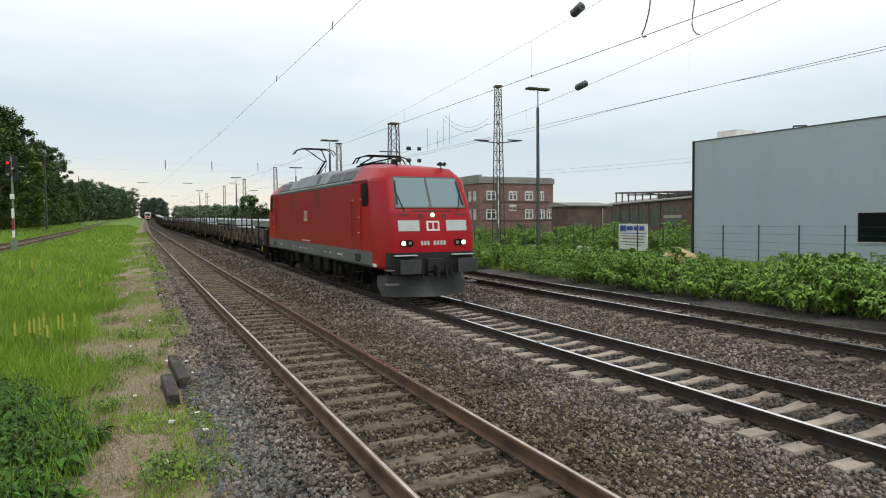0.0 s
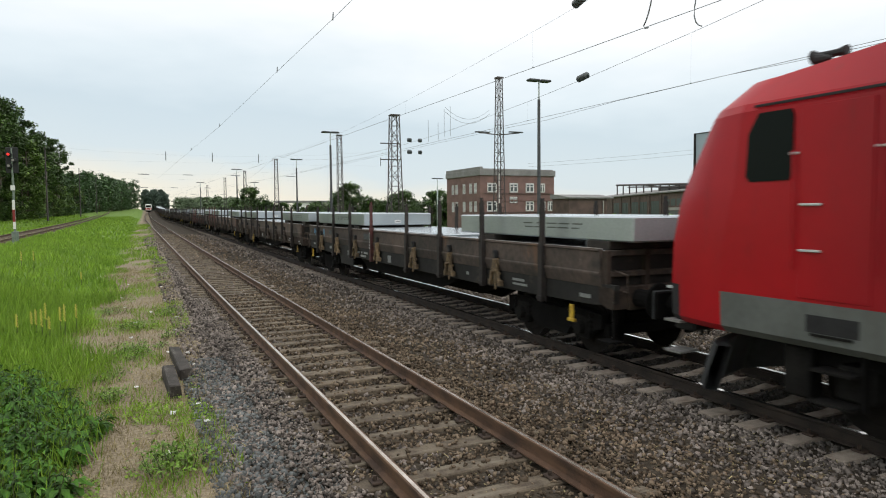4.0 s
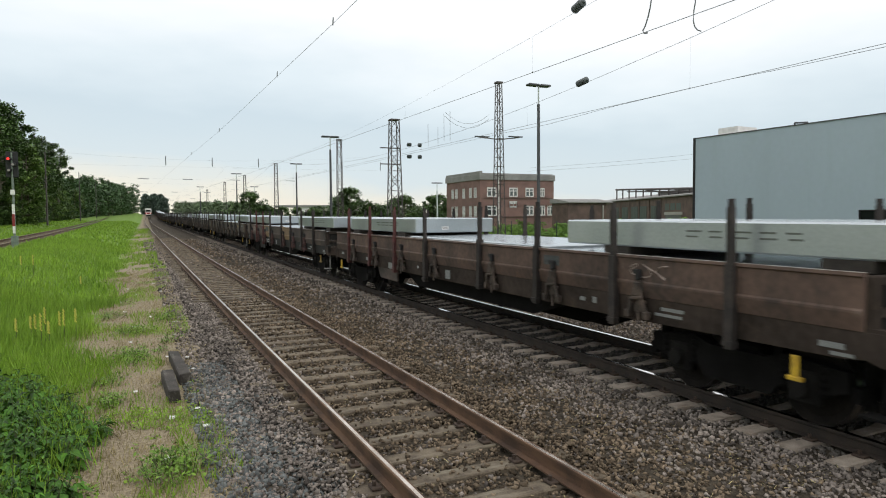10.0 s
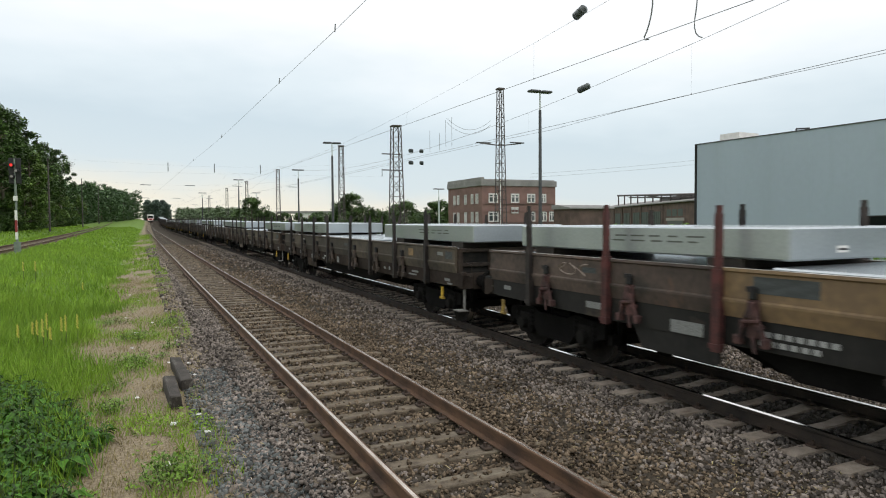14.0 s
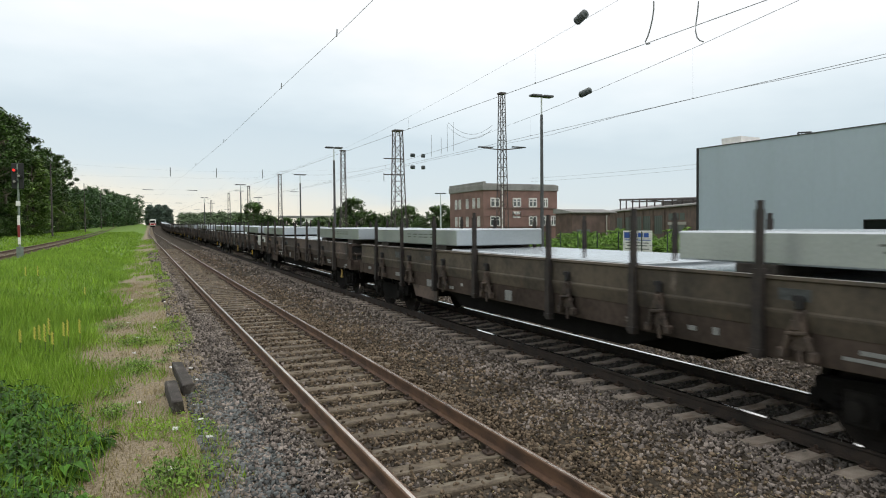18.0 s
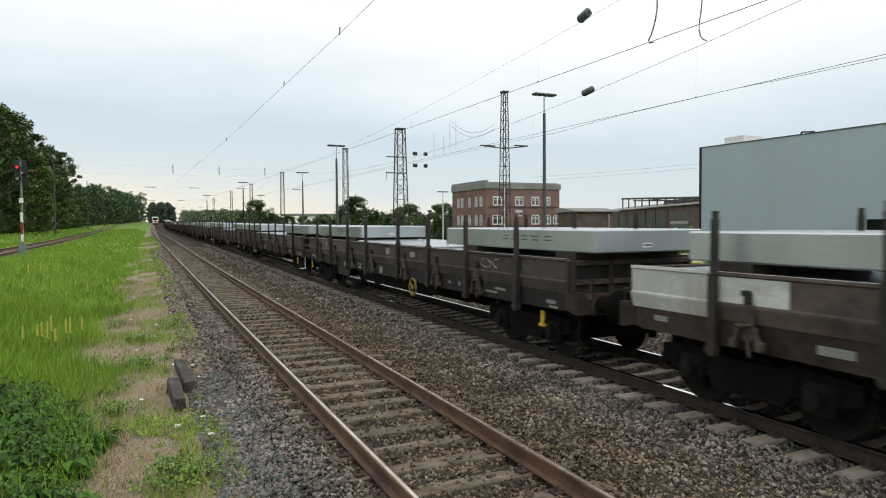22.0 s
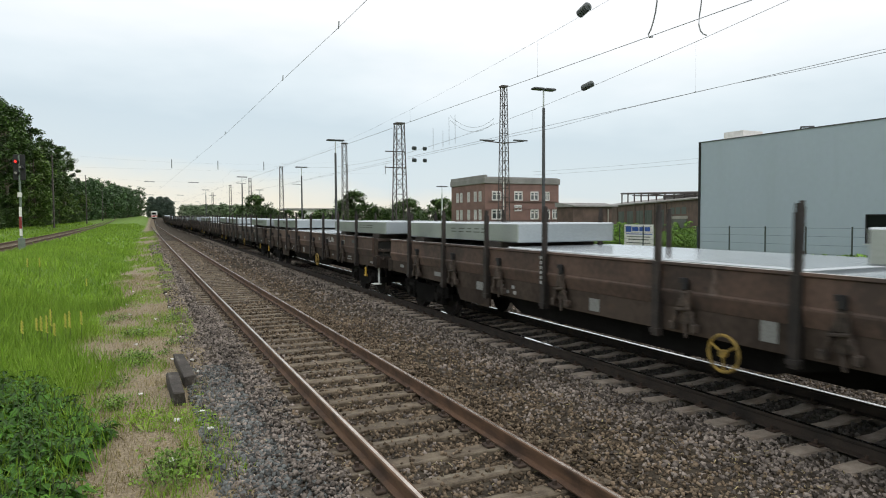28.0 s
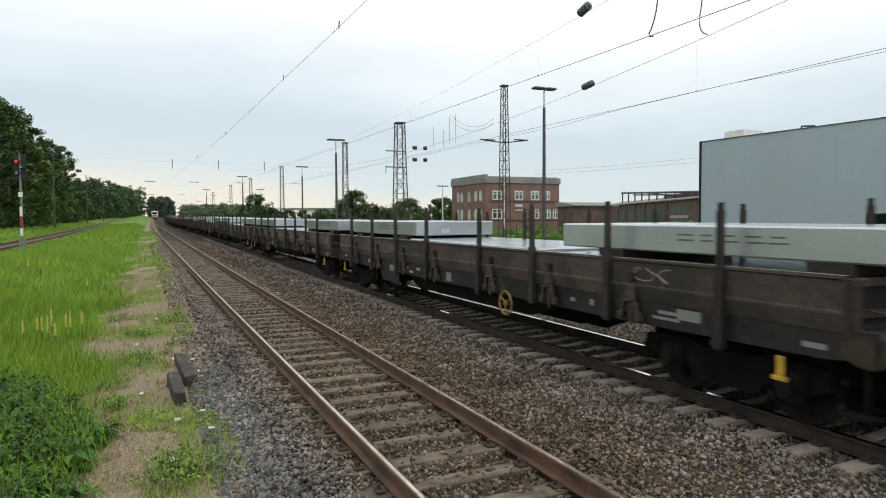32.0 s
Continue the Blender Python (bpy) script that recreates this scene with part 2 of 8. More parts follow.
M_BOARD = mat("side_board_brown", (0.107, 0.078, 0.063), (0.040, 0.033, 0.028), 0.85, scale=0.9, fine=11, bump=0.18, spread=0.3)
M_SOLE = mat("solebar_brown", (0.067, 0.052, 0.043), (0.03, 0.024, 0.02), 0.88, scale=0.9, fine=9, bump=0.2, spread=0.2)
M_OCHRE = mat("side_board_ochre", (0.30, 0.20, 0.095), (0.17, 0.115, 0.065), 0.75, scale=0.9, fine=10, bump=0.15)
M_PALEBOARD = mat("side_board_pale", (0.62, 0.64, 0.62), (0.44, 0.45, 0.43), 0.7, scale=0.9, fine=10, bump=0.12)
M_BLUEBOARD = mat("side_board_blue", (0.055, 0.07, 0.072), (0.03, 0.036, 0.038), 0.75, scale=0.9, fine=10, bump=0.12)
M_STAKE = mat("stake_steel", (0.038, 0.030, 0.026), (0.017, 0.015, 0.014), 0.8, scale=5, fine=40, spread=0.3)
M_HINGE = mat("hinge_rust", (0.082, 0.060, 0.046), (0.028, 0.023, 0.019), 0.85, scale=7, fine=40, spread=0.3)
M_FLOORWOOD = mat("wagon_planks", (0.16, 0.125, 0.095), (0.09, 0.07, 0.055), 0.9, scale=2, fine=25)
M_TIMBER = mat("dunnage_timber", (0.05, 0.042, 0.034), (0.022, 0.018, 0.015), 0.9, scale=6, fine=40)
# lighter copy of the aluminium for upward faces: skylight put into the colour
M_ALULIT = mat("aluminium_skylit", (0.62, 0.665, 0.69), (0.52, 0.56, 0.585), 0.2, 0.75, scale=0.6, fine=25, bump=0.03)


def glass(name, tint, rough=0.05):
    m = bpy.data.materials.new(name)
    m.use_nodes = True
    b = m.node_tree.nodes["Principled BSDF"]
    b.inputs["Base Color"].default_value = (*tint, 1)
    b.inputs["Roughness"].default_value = rough
    b.inputs["Specular IOR Level"].default_value = 0.9
    b.inputs["Coat Weight"].default_value = 0.6
    b.inputs["Coat Roughness"].default_value = 0.03
    return m


# teal base paints in part of the sky's reflection on the windscreens
M_SCREEN = glass("windscreen_glass", (0.14, 0.235, 0.26))
M_DARKGLASS = glass("dark_glass", (0.008, 0.012, 0.011), 0.3)
M_DARKGLASS.node_tree.nodes["Principled BSDF"].inputs["Coat Weight"].default_value = 0.0
M_DARKGLASS.node_tree.nodes["Principled BSDF"].inputs["Specular IOR Level"].default_value = 0.08


def verge():
    """Grass, with a strip of dry earth beside the ballast whose edge wanders."""
    m = bpy.data.materials.new("verge")
    m.use_nodes = True
    nt = m.node_tree
    b = nt.nodes["Principled BSDF"]
    b.inputs["Roughness"].default_value = 0.95
    co = nt.nodes.new("ShaderNodeTexCoord")
    sep = nt.nodes.new("ShaderNodeSeparateXYZ")
    nt.links.new(co.outputs["Object"], sep.inputs[0])
    big, small, fine = (nt.nodes.new("ShaderNodeTexNoise") for _ in range(3))
    for n, sc in ((big, 0.45), (small, 2.6), (fine, 26.0)):
        n.inputs["Scale"].default_value, n.inputs["Detail"].default_value = sc, 5
        nt.links.new(co.outputs["Object"], n.inputs["Vector"])
    add = nt.nodes.new("ShaderNodeMath")
    add.operation = "MULTIPLY_ADD"
    add.inputs[1].default_value = 2.2
    nt.links.new(big.outputs["Fac"], add.inputs[0])
    nt.links.new(sep.outputs["X"], add.inputs[2])
    add2 = nt.nodes.new("ShaderNodeMath")
    add2.operation = "MULTIPLY_ADD"
    add2.inputs[1].default_value = 1.0
    nt.links.new(small.outputs["Fac"], add2.inputs[0])
    nt.links.new(add.outputs[0], add2.inputs[2])
    mask = nt.nodes.new("ShaderNodeMapRange")
    mask.inputs["From Min"].default_value, mask.inputs["From Max"].default_value = 0.05, 0.5
    nt.links.new(add2.outputs[0], mask.inputs["Value"])
    ramps = []
    for lo, hi in (((0.09, 0.17, 0.016), (0.16, 0.275, 0.028)), ((0.16, 0.125, 0.078), (0.36, 0.295, 0.195))):
        r = nt.nodes.new("ShaderNodeValToRGB")
        r.color_ramp.elements[0].position, r.color_ramp.elements[1].position = 0.3, 0.7
        r.color_ramp.elements[0].color, r.color_ramp.elements[1].color = (*lo, 1), (*hi, 1)
        nt.links.new((small if not ramps else fine).outputs["Fac"], r.inputs["Fac"])
        ramps.append(r)
    mix = nt.nodes.new("ShaderNodeMix")
    mix.data_type = "RGBA"
    nt.links.new(mask.outputs[0], mix.inputs["Factor"])
    nt.links.new(ramps[0].outputs["Color"], mix.inputs["A"])
    nt.links.new(ramps[1].outputs["Color"], mix.inputs["B"])
    nt.links.new(mix.outputs["Result"], b.inputs["Base Color"])
    bp = nt.nodes.new("ShaderNodeBump")
    bp.inputs["Strength"].default_value, bp.inputs["Distance"].default_value = 0.7, 0.03
    nt.links.new(fine.outputs["Fac"], bp.inputs["Height"])
    nt.links.new(bp.outputs[0], b.inputs["Normal"])
    return m


M_VERGE = verge()
M_GRASS = islands(mat("grass_blades", (0.228, 0.37, 0.028), (0.145, 0.262, 0.018), 0.75, scale=0.4, fine=3, bump=0), 0.68, 1.32)
M_DRYGRASS = islands(mat("dry_grass", (0.36, 0.30, 0.15), (0.24, 0.20, 0.09), 0.85, scale=0.6, fine=4, bump=0), 0.6, 1.35)
M_NETTLE = islands(mat("nettle_leaves", (0.070, 0.190, 0.010), (0.028, 0.085, 0.005), 0.75, scale=3, fine=20, bump=0), 0.3, 1.5)
M_BUSHLEAF = islands(mat("bush_leaves", (0.225, 0.40, 0.05), (0.125, 0.26, 0.028), 0.7, scale=0.8, fine=6, bump=0), 0.35, 1.45)
M_WEED = islands(mat("weed_leaves", (0.185, 0.32, 0.032), (0.105, 0.20, 0.02), 0.7, scale=0.8, fine=6, bump=0), 0.5, 1.35)
M_STEM = mat("plant_stem", (0.10, 0.13, 0.04), (0.06, 0.07, 0.03), 0.8)
M_BARK = mat("bark", (0.20, 0.165, 0.125), (0.10, 0.082, 0.065), 0.95, scale=3, fine=25, bump=0.5)
M_FLOWER = mat("yellow_flower", (0.66, 0.60, 0.10), (0.48, 0.46, 0.08), 0.7, bump=0)
M_OLDWOOD = mat("old_timber", (0.07, 0.06, 0.05), (0.03, 0.026, 0.022), 0.95, scale=4, fine=35, bump=0.6)
M_OLDYELLOW = mat("old_yellow_paint", (0.36, 0.24, 0.045), (0.16, 0.11, 0.035), 0.7, scale=9, fine=60)
M_MAST = mat("mast_steel", (0.12, 0.105, 0.10), (0.065, 0.055, 0.052), 0.75, 0.2, scale=4, fine=30)
M_POLE = mat("lamp_pole", (0.10, 0.105, 0.11), (0.06, 0.062, 0.066), 0.6, 0.2, scale=2, fine=20)
M_WIRE = mat("wire", (0.22, 0.23, 0.23), (0.16, 0.17, 0.17), 0.6, 0.3, bump=0)
M_INSUL = mat("insulator", (0.10, 0.12, 0.12), (0.06, 0.07, 0.07), 0.4, bump=0)
M_FENCE = mat("fence_paint", (0.045, 0.065, 0.055), (0.03, 0.04, 0.036), 0.6)
M_PLINTH = mat("pale_plaster", (0.42, 0.40, 0.36), (0.33, 0.31, 0.28), 0.9, scale=0.6, fine=8)
M_ROOFING = mat("bitumen_roof", (0.30, 0.295, 0.28), (0.20, 0.195, 0.185), 0.9, scale=0.5, fine=6)
M_RED_LAMP = mat("red_signal_glow", (1.0, 0.03, 0.02), (1.0, 0.02, 0.02), 0.3, emit=0.7, bump=0)
M_SIGNBLUE = mat("sign_blue", (0.03, 0.10, 0.40), (0.03, 0.08, 0.32), 0.5, bump=0)
M_SAND = mat("sand_heap", (0.52, 0.42, 0.22), (0.38, 0.30, 0.16), 0.95, scale=2, fine=30)
M_WINDOW = glass("window_glass", (0.05, 0.065, 0.07))
M_DIMGLASS = glass("dusty_dark_glass", (0.055, 0.075, 0.066), 0.4)
M_DIMGLASS.node_tree.nodes["Principled BSDF"].inputs["Coat Weight"].default_value = 0.0
M_DIMGLASS.node_tree.nodes["Principled BSDF"].inputs["Specular IOR Level"].default_value = 0.15
M_FRESH = islands(mat("fresh_ballast_stone", (0.12, 0.128, 0.122), (0.06, 0.064, 0.062), 0.9, scale=1.2, fine=40, bump=0.3), 0.4, 2.1)
M_MARK = mat("stencil_paint", (0.28, 0.29, 0.28), (0.15, 0.155, 0.15), 0.7, scale=12, fine=80, bump=0.02)

# shade painted into the steel of low fittings; roof gear shares it
M_NEARBLACK = mat("near_black_steel", (0.019, 0.018, 0.016), (0.008, 0.0075, 0.007), 0.85, scale=4, fine=30)
worn(M_BOARD, (0.026, 0.025, 0.021), 0.52, 0.66, (0.9, 0.9, 1.3), 0.85)
M_REDBOARD = mat("side_board_red_brown", (0.122, 0.077, 0.058), (0.046, 0.033, 0.027), 0.85, scale=0.9, fine=11, bump=0.18, spread=0.3)
M_OLIVEBOARD = mat("side_board_olive_brown", (0.100, 0.081, 0.058), (0.038, 0.033, 0.026), 0.85, scale=0.9, fine=11, bump=0.18, spread=0.3)
for m in (M_BOARD, M_REDBOARD, M_OLIVEBOARD):
    worn(m, (0.26, 0.22, 0.185), 0.66, 0.75, (2.2, 2.2, 1.0), 0.6)
    worn(m, (0.19, 0.10, 0.055), 0.62, 0.72, (1.3, 1.3, 0.8), 0.6)
worn(M_SOLE, (0.10, 0.07, 0.05), 0.58, 0.72, (1.1, 1.1, 2.0), 0.7)
worn(M_SOLE, (0.30, 0.28, 0.25), 0.70, 0.76, (3.0, 3.0, 5.0), 0.6)
worn(M_RED, (0.15, 0.020, 0.022), 0.50, 0.70, (0.35, 0.35, 0.16), 0.6)
# a darker red along the flank between the cabs
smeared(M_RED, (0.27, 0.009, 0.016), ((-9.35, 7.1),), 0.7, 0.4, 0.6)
smeared(M_RED, (0.105, 0.026, 0.025), ((-6.85, 0.55), (-10.9, 0.75)), 0.75)
worn(M_RED, (0.12, 0.028, 0.026), 0.60, 0.72, (3.5, 3.5, 0.5), 0.35)
worn(M_CONCRETE, (0.20, 0.115, 0.06), 0.56, 0.70, (2.2, 2.2, 2.2), 0.5)
worn(M_LOCOGREY, (0.075, 0.07, 0.058), 0.50, 0.70, (1.6, 1.6, 0.5), 0.5)
worn(M_PALEBOARD, (0.30, 0.27, 0.22), 0.55, 0.70, (1.5, 1.5, 1.2), 0.6)
worn(M_OLDWOOD, (0.20, 0.19, 0.16), 0.56, 0.68, (14.0, 2.0, 8.0), 0.6)
worn(M_WOOD, (0.26, 0.23, 0.17), 0.54, 0.68, (1.2, 9.0, 5.0), 0.6)
worn(M_CONCRETE, (0.13, 0.095, 0.065), 0.50, 0.66, (3.0, 3.0, 3.0), 0.7)
worn(M_RAILSIDE, (0.17, 0.095, 0.05), 0.50, 0.68, (6.0, 1.5, 9.0), 0.7)
worn(M_GREYHALL, (0.33, 0.395, 0.44), 0.50, 0.72, (0.5, 0.5, 0.05), 0.5)
for m in (M_DARK, M_WHEEL, M_NEARBLACK, M_SOLE, M_BALLAST, M_STONE, M_RUSTSTONE):
    m.node_tree.nodes["Principled BSDF"].inputs["Specular IOR Level"].default_value = 0.12
M_TANRAIL = mat("tan_rusty_rail", (0.36, 0.29, 0.20), (0.22, 0.17, 0.12), 0.7, scale=2, fine=40)
# pale metal for the board lips, the sky's glint put into its colour
M_LIPGLINT = mat("board_lip_glint", (0.66, 0.64, 0.61), (0.30, 0.26, 0.22), 0.45, 0.5, scale=3, fine=30, bump=0.05, spread=0.2)
M_SLATE = mat("slate_paint_patch", (0.075, 0.085, 0.085), (0.045, 0.05, 0.05), 0.8, scale=3, fine=20, bump=0.05)
M_CHALK = mat("chalk_scrawl", (0.36, 0.30, 0.26), (0.22, 0.17, 0.14), 0.9, scale=9, fine=60, bump=0)
M_MARKWHITE = mat("worn_white_lettering", (0.46, 0.47, 0.46), (0.22, 0.22, 0.215), 0.7, scale=20, fine=90, bump=0.02)
M_RUSTPATCH = mat("rust_paint_patch", (0.20, 0.115, 0.07), (0.11, 0.065, 0.042), 0.85, scale=4, fine=25, bump=0.1)
M_STEP = mat("worn_step", (0.26, 0.255, 0.24), (0.13, 0.125, 0.115), 0.7, scale=5, fine=30)
M_OCHRELATCH = mat("ochre_latch", (0.23, 0.16, 0.085), (0.09, 0.065, 0.04), 0.85, scale=7, fine=40, spread=0.25)
M_REDDARK = mat("dark_red_paint", (0.10, 0.006, 0.010), (0.05, 0.005, 0.007), 0.5, scale=6, fine=40)
M_REDLATCH = mat("red_latch", (0.105, 0.048, 0.043), (0.035, 0.022, 0.021), 0.85, scale=7, fine=40, spread=0.25)
M_PALEBARK = mat("pale_bark", (0.34, 0.31, 0.26), (0.16, 0.14, 0.115), 0.95, scale=3, fine=25, bump=0.4)
# dark ballast stones, some of the train's shade included in their tone
M_DARKSTONE = islands(mat("dark_ballast_stone", (0.100, 0.088, 0.075), (0.042, 0.037, 0.032), 0.85, scale=1.2, fine=40, bump=0.3), 0.5, 1.8)
M_BLUESCRAWL = mat("blue_scrawl", (0.12, 0.26, 0.38), (0.08, 0.16, 0.24), 0.8, scale=9, fine=60, bump=0)
M_SOLEDARK = mat("dark_solebar", (0.022, 0.021, 0.018), (0.008, 0.008, 0.007), 0.88, scale=0.9, fine=9, bump=0.2, spread=0.2)
worn(M_SOLEDARK, (0.10, 0.075, 0.055), 0.58, 0.74, (1.1, 1.1, 2.0), 0.6)
M_REDSTAKE = mat("red_stake", (0.12, 0.036, 0.033), (0.05, 0.022, 0.02), 0.8, scale=5, fine=40)

# ---- mesh tools ----
def finish(bm, name):
    me = bpy.data.meshes.new(name)
    bm.to_mesh(me)
    bm.free()
    return me


def box(bm, x0, x1, y0, y1, z0, z1, bevel=0.0, m=None):
    r = bmesh.ops.create_cube(bm, size=1.0)
    vs = r["verts"]
    for v in vs:
        v.co = Vector(((x0 + x1) / 2 + v.co.x * (x1 - x0), (y0 + y1) / 2 + v.co.y * (y1 - y0), (z0 + z1) / 2 + v.co.z * (z1 - z0)))
        if m is not None:
            v.co = m @ v.co
    if bevel:
        es = list({e for v in vs for e in v.link_edges})
        bmesh.ops.bevel(bm, geom=es, offset=bevel, segments=1, affect="EDGES")
    return bm


def rod(bm, a, b, r0, r1=None, seg=8):
    a, b = Vector(a), Vector(b)
    d = b - a
    m = Matrix.Translation((a + b) / 2) @ d.to_track_quat("Z", "Y").to_matrix().to_4x4()
    bmesh.ops.create_cone(bm, cap_ends=True, segments=seg, radius1=r0, radius2=r0 if r1 is None else r1, depth=d.length, matrix=m)
    return bm


def tube(bm, pts, r, seg=5):
    """One tube through the points."""
    pts = [Vector(p) for p in pts]
    rings = []
    for i, p in enumerate(pts):
        d = (pts[min(i + 1, len(pts) - 1)] - pts[max(i - 1, 0)]).normalized()
        q = d.to_track_quat("Z", "Y").to_matrix()
        rings.append([bm.verts.new(p + q @ Vector((math.cos(2 * math.pi * k / seg) * r, math.sin(2 * math.pi * k / seg) * r, 0))) for k in range(seg)])
    for a, b in zip(rings, rings[1:]):
        for k in range(seg):
            bm.faces.new((a[k], a[(k + 1) % seg], b[(k + 1) % seg], b[k]))
    bm.faces.new(rings[0][::-1])
    bm.faces.new(rings[-1])
    return bm


def lathe(bm, a, b, radii, seg=12):
    """A turned body from a to b, with a radius for each even step between."""
    a, b = Vector(a), Vector(b)
    q = (b - a).to_track_quat("Z", "Y").to_matrix()
    rings = []
    for i, r in enumerate(radii):
        c = a + (b - a) * i / (len(radii) - 1)
        rings.append([bm.verts.new(c + q @ Vector((math.cos(2 * math.pi * k / seg) * r, math.sin(2 * math.pi * k / seg) * r, 0))) for k in range(seg)])
    for u, v in zip(rings, rings[1:]):
        for k in range(seg):
            bm.faces.new((u[k], u[(k + 1) % seg], v[(k + 1) % seg], v[k]))
    bm.faces.new(rings[0][::-1])
    bm.faces.new(rings[-1])
    return bm


def prism(bm, outline, y0, y1, axis="Y"):
    """A solid with an outline of (x, z) pairs, drawn out from y0 to y1 (or along x, outline as (y, z))."""
    def put(p, d):
        return (p[0], d, p[1]) if axis == "Y" else ((d, p[0], p[1]) if axis == "X" else (p[0], p[1], d))
    lo = [bm.verts.new(put(p, y0)) for p in outline]
    hi = [bm.verts.new(put(p, y1)) for p in outline]
    n = len(outline)
    bm.faces.new(lo)
    bm.faces.new(hi[::-1])
    for i in range(n):
        bm.faces.new((lo[i], hi[i], hi[(i + 1) % n], lo[(i + 1) % n]))
    bmesh.ops.recalc_face_normals(bm, faces=bm.faces[:])
    return bm


def part(name, bm, material, parent, label=""):
    """Link a bmesh (or a shared mesh) as one mesh object under a thing or a part."""
    me = finish(bm, name) if isinstance(bm, bmesh.types.BMesh) else bm
    if material is not None and not me.materials:
        me.materials.append(material)
    ob = new(name, me)
    if material is not None and me.materials[0] != material:
        ob.material_slots[0].link = "OBJECT"
        ob.material_slots[0].material = material
    ob.parent = parent
    return tagged(ob, label) if label else ob


def thing(name, label, category, at=None, group="", kind=""):
    ob = new(name)
    ob.empty_display_size = 0.2
    if at is not None:
        ob.matrix_basis = at
    return tagged(ob, label, category, group, kind)


def solo(name, bm, material, label, category, group="", kind="", at=None):
    me = finish(bm, name) if isinstance(bm, bmesh.types.BMesh) else bm
    if material is not None and not me.materials:
        me.materials.append(material)
    ob = new(name, me)
    if at is not None:
        ob.matrix_basis = at
    return tagged(ob, label, category, group, kind)


def raw(name, verts, faces, material):
    me = bpy.data.meshes.new(name)
    me.from_pydata(verts, [], faces)
    me.materials.append(material)
    return me


def smooth(ob):
    for p in ob.data.polygons:
        p.use_smooth = True
    return ob

# ---- ground and tracks ----
T1, T2, T3 = 2.84, 7.68, 12.10         # centre lines of the three tracks where they pass the camera
Z2, Z3 = -0.052, 0.07                  # the second track lies a little lower, the third a little higher
W3 = 12.4                              # wires over the third track
GAUGE = 0.7535                         # half the distance of the rail heads


BEND = ((-60, 90, 170, 250, 350, 440, 3000), (0.886, -1.329, -2.2, -2.3, -1.6, -0.8, -0.8))
CLIMB = ((70, 90, 110, 170, 240, 350, 420), (0.5405, 0.72, 0.87, 1.25, 2.0, 3.9, 5.2))


def bend(y):
    """How far the line has swung to the west: it runs off at nearly a degree and straightens far away."""
    return float(np.interp(y, *BEND))


def rise(y):
    """The line climbs to the north, gently at first."""
    if y < 70:
        y = max(y, 0.0)
        return -0.016 + 0.0041 * y + 5.5e-5 * y * y
    return float(np.interp(y, *CLIMB))


def lie(y):
    """The land beside the line climbs more evenly."""
    y = min(max(y, 0.0), 420.0)
    return 3.2e-5 * y * y


def ground_z(x, y):
    """Height of the ground: an old grassy platform to the west, ballast beds, low waste land to the east."""
    u = x - bend(y)
    up, land = rise(y), lie(y)
    if u < 1.3:
        s = min(max((-1.6 - x) / 3.0, 0.0), 1.0)
        z = -0.30 + 0.85 * s * s * (3 - 2 * s)
        b = min(max((u - 0.2) / 1.1, 0.0), 1.0)
        w = min(max((-12.8 - x) / 4.0, 0.0), 1.0)
        near = min(max((u + 3.5) / 4.4, 0.0), 1.0)
        return z + 0.06 * b + 0.6 * w * w * (3 - 2 * w) + land + (up - land) * near
    if u < 13.9:
        return up - 0.235 + Z2 * max(0.0, 1 - abs(u - T2) / 2.6) + Z3 * min(max((u - 9.5) / 1.5, 0), 1)
    f = min((u - 13.9) / 1.8, 1.0)
    return (up + Z3) * (1 - f) + land * 0.6 * f - 0.235 - 0.175 * f


def strip(name, xs, ys, material, label, lift=0.0, rough=0.0):
    vs, fs = [], []
    for y in ys:
        for x in xs:
            n = noise.noise(Vector((x * 1.7, y * 1.7, 3.1))) * rough
            vs.append((x, y, ground_z(x, y) + lift + n))
    w = len(xs)
    for j in range(len(ys) - 1):
        for i in range(w - 1):
            a = j * w + i
            fs.append((a, a + 1, a + 1 + w, a + w))
    ob = new(name, raw(name, vs, fs, material))
    tagged(ob, label, "ground", kind="structure")
    return smooth(ob)


def steps(*spans):
    out = []
    for a, b, d in spans:
        k = max(1, round((b - a) / d))
        out += [a + (b - a) * i / k for i in range(k)]
    return out + [spans[-1][1]]


YS = steps((-60, 2, 6), (2, 20, 0.3), (20, 60, 1.0), (60, 440, 5), (440, 3000, 320))
strip("ground", steps((-2500, -60, 300), (-60, -20, 4), (-20, -8, 1), (-8, 0.9, 0.25)), YS, M_VERGE, "green verge with a trodden strip of dry earth", 0.0, 0.05)
strip("ballast", steps((0.9, 16.2, 0.3)), YS, M_BALLAST, "grey-brown ballast bed under the railway tracks", 0.0, 0.02)
strip("soil", steps((14.3, 18.3, 0.4)), YS, M_SOIL, "dark bare soil between ballast and bushes", 0.015, 0.03)
strip("waste_ground", steps((16.0, 30, 0.8), (30, 60, 5), (60, 2500, 300)), YS, M_GRASSBED, "weedy ground between the tracks and the fence", 0.0, 0.04)

RAIL = [(-0.037, -0.006), (-0.034, 0), (-0.016, 0), (0.02, 0), (0.034, 0), (0.037, -0.006), (0.036, -0.035), (0.010, -0.05), (0.010, -0.14), (0.07, -0.155), (0.07, -0.17), (-0.07, -0.17), (-0.07, -0.155), (-0.010, -0.14), (-0.010, -0.05), (-0.036, -0.035)]


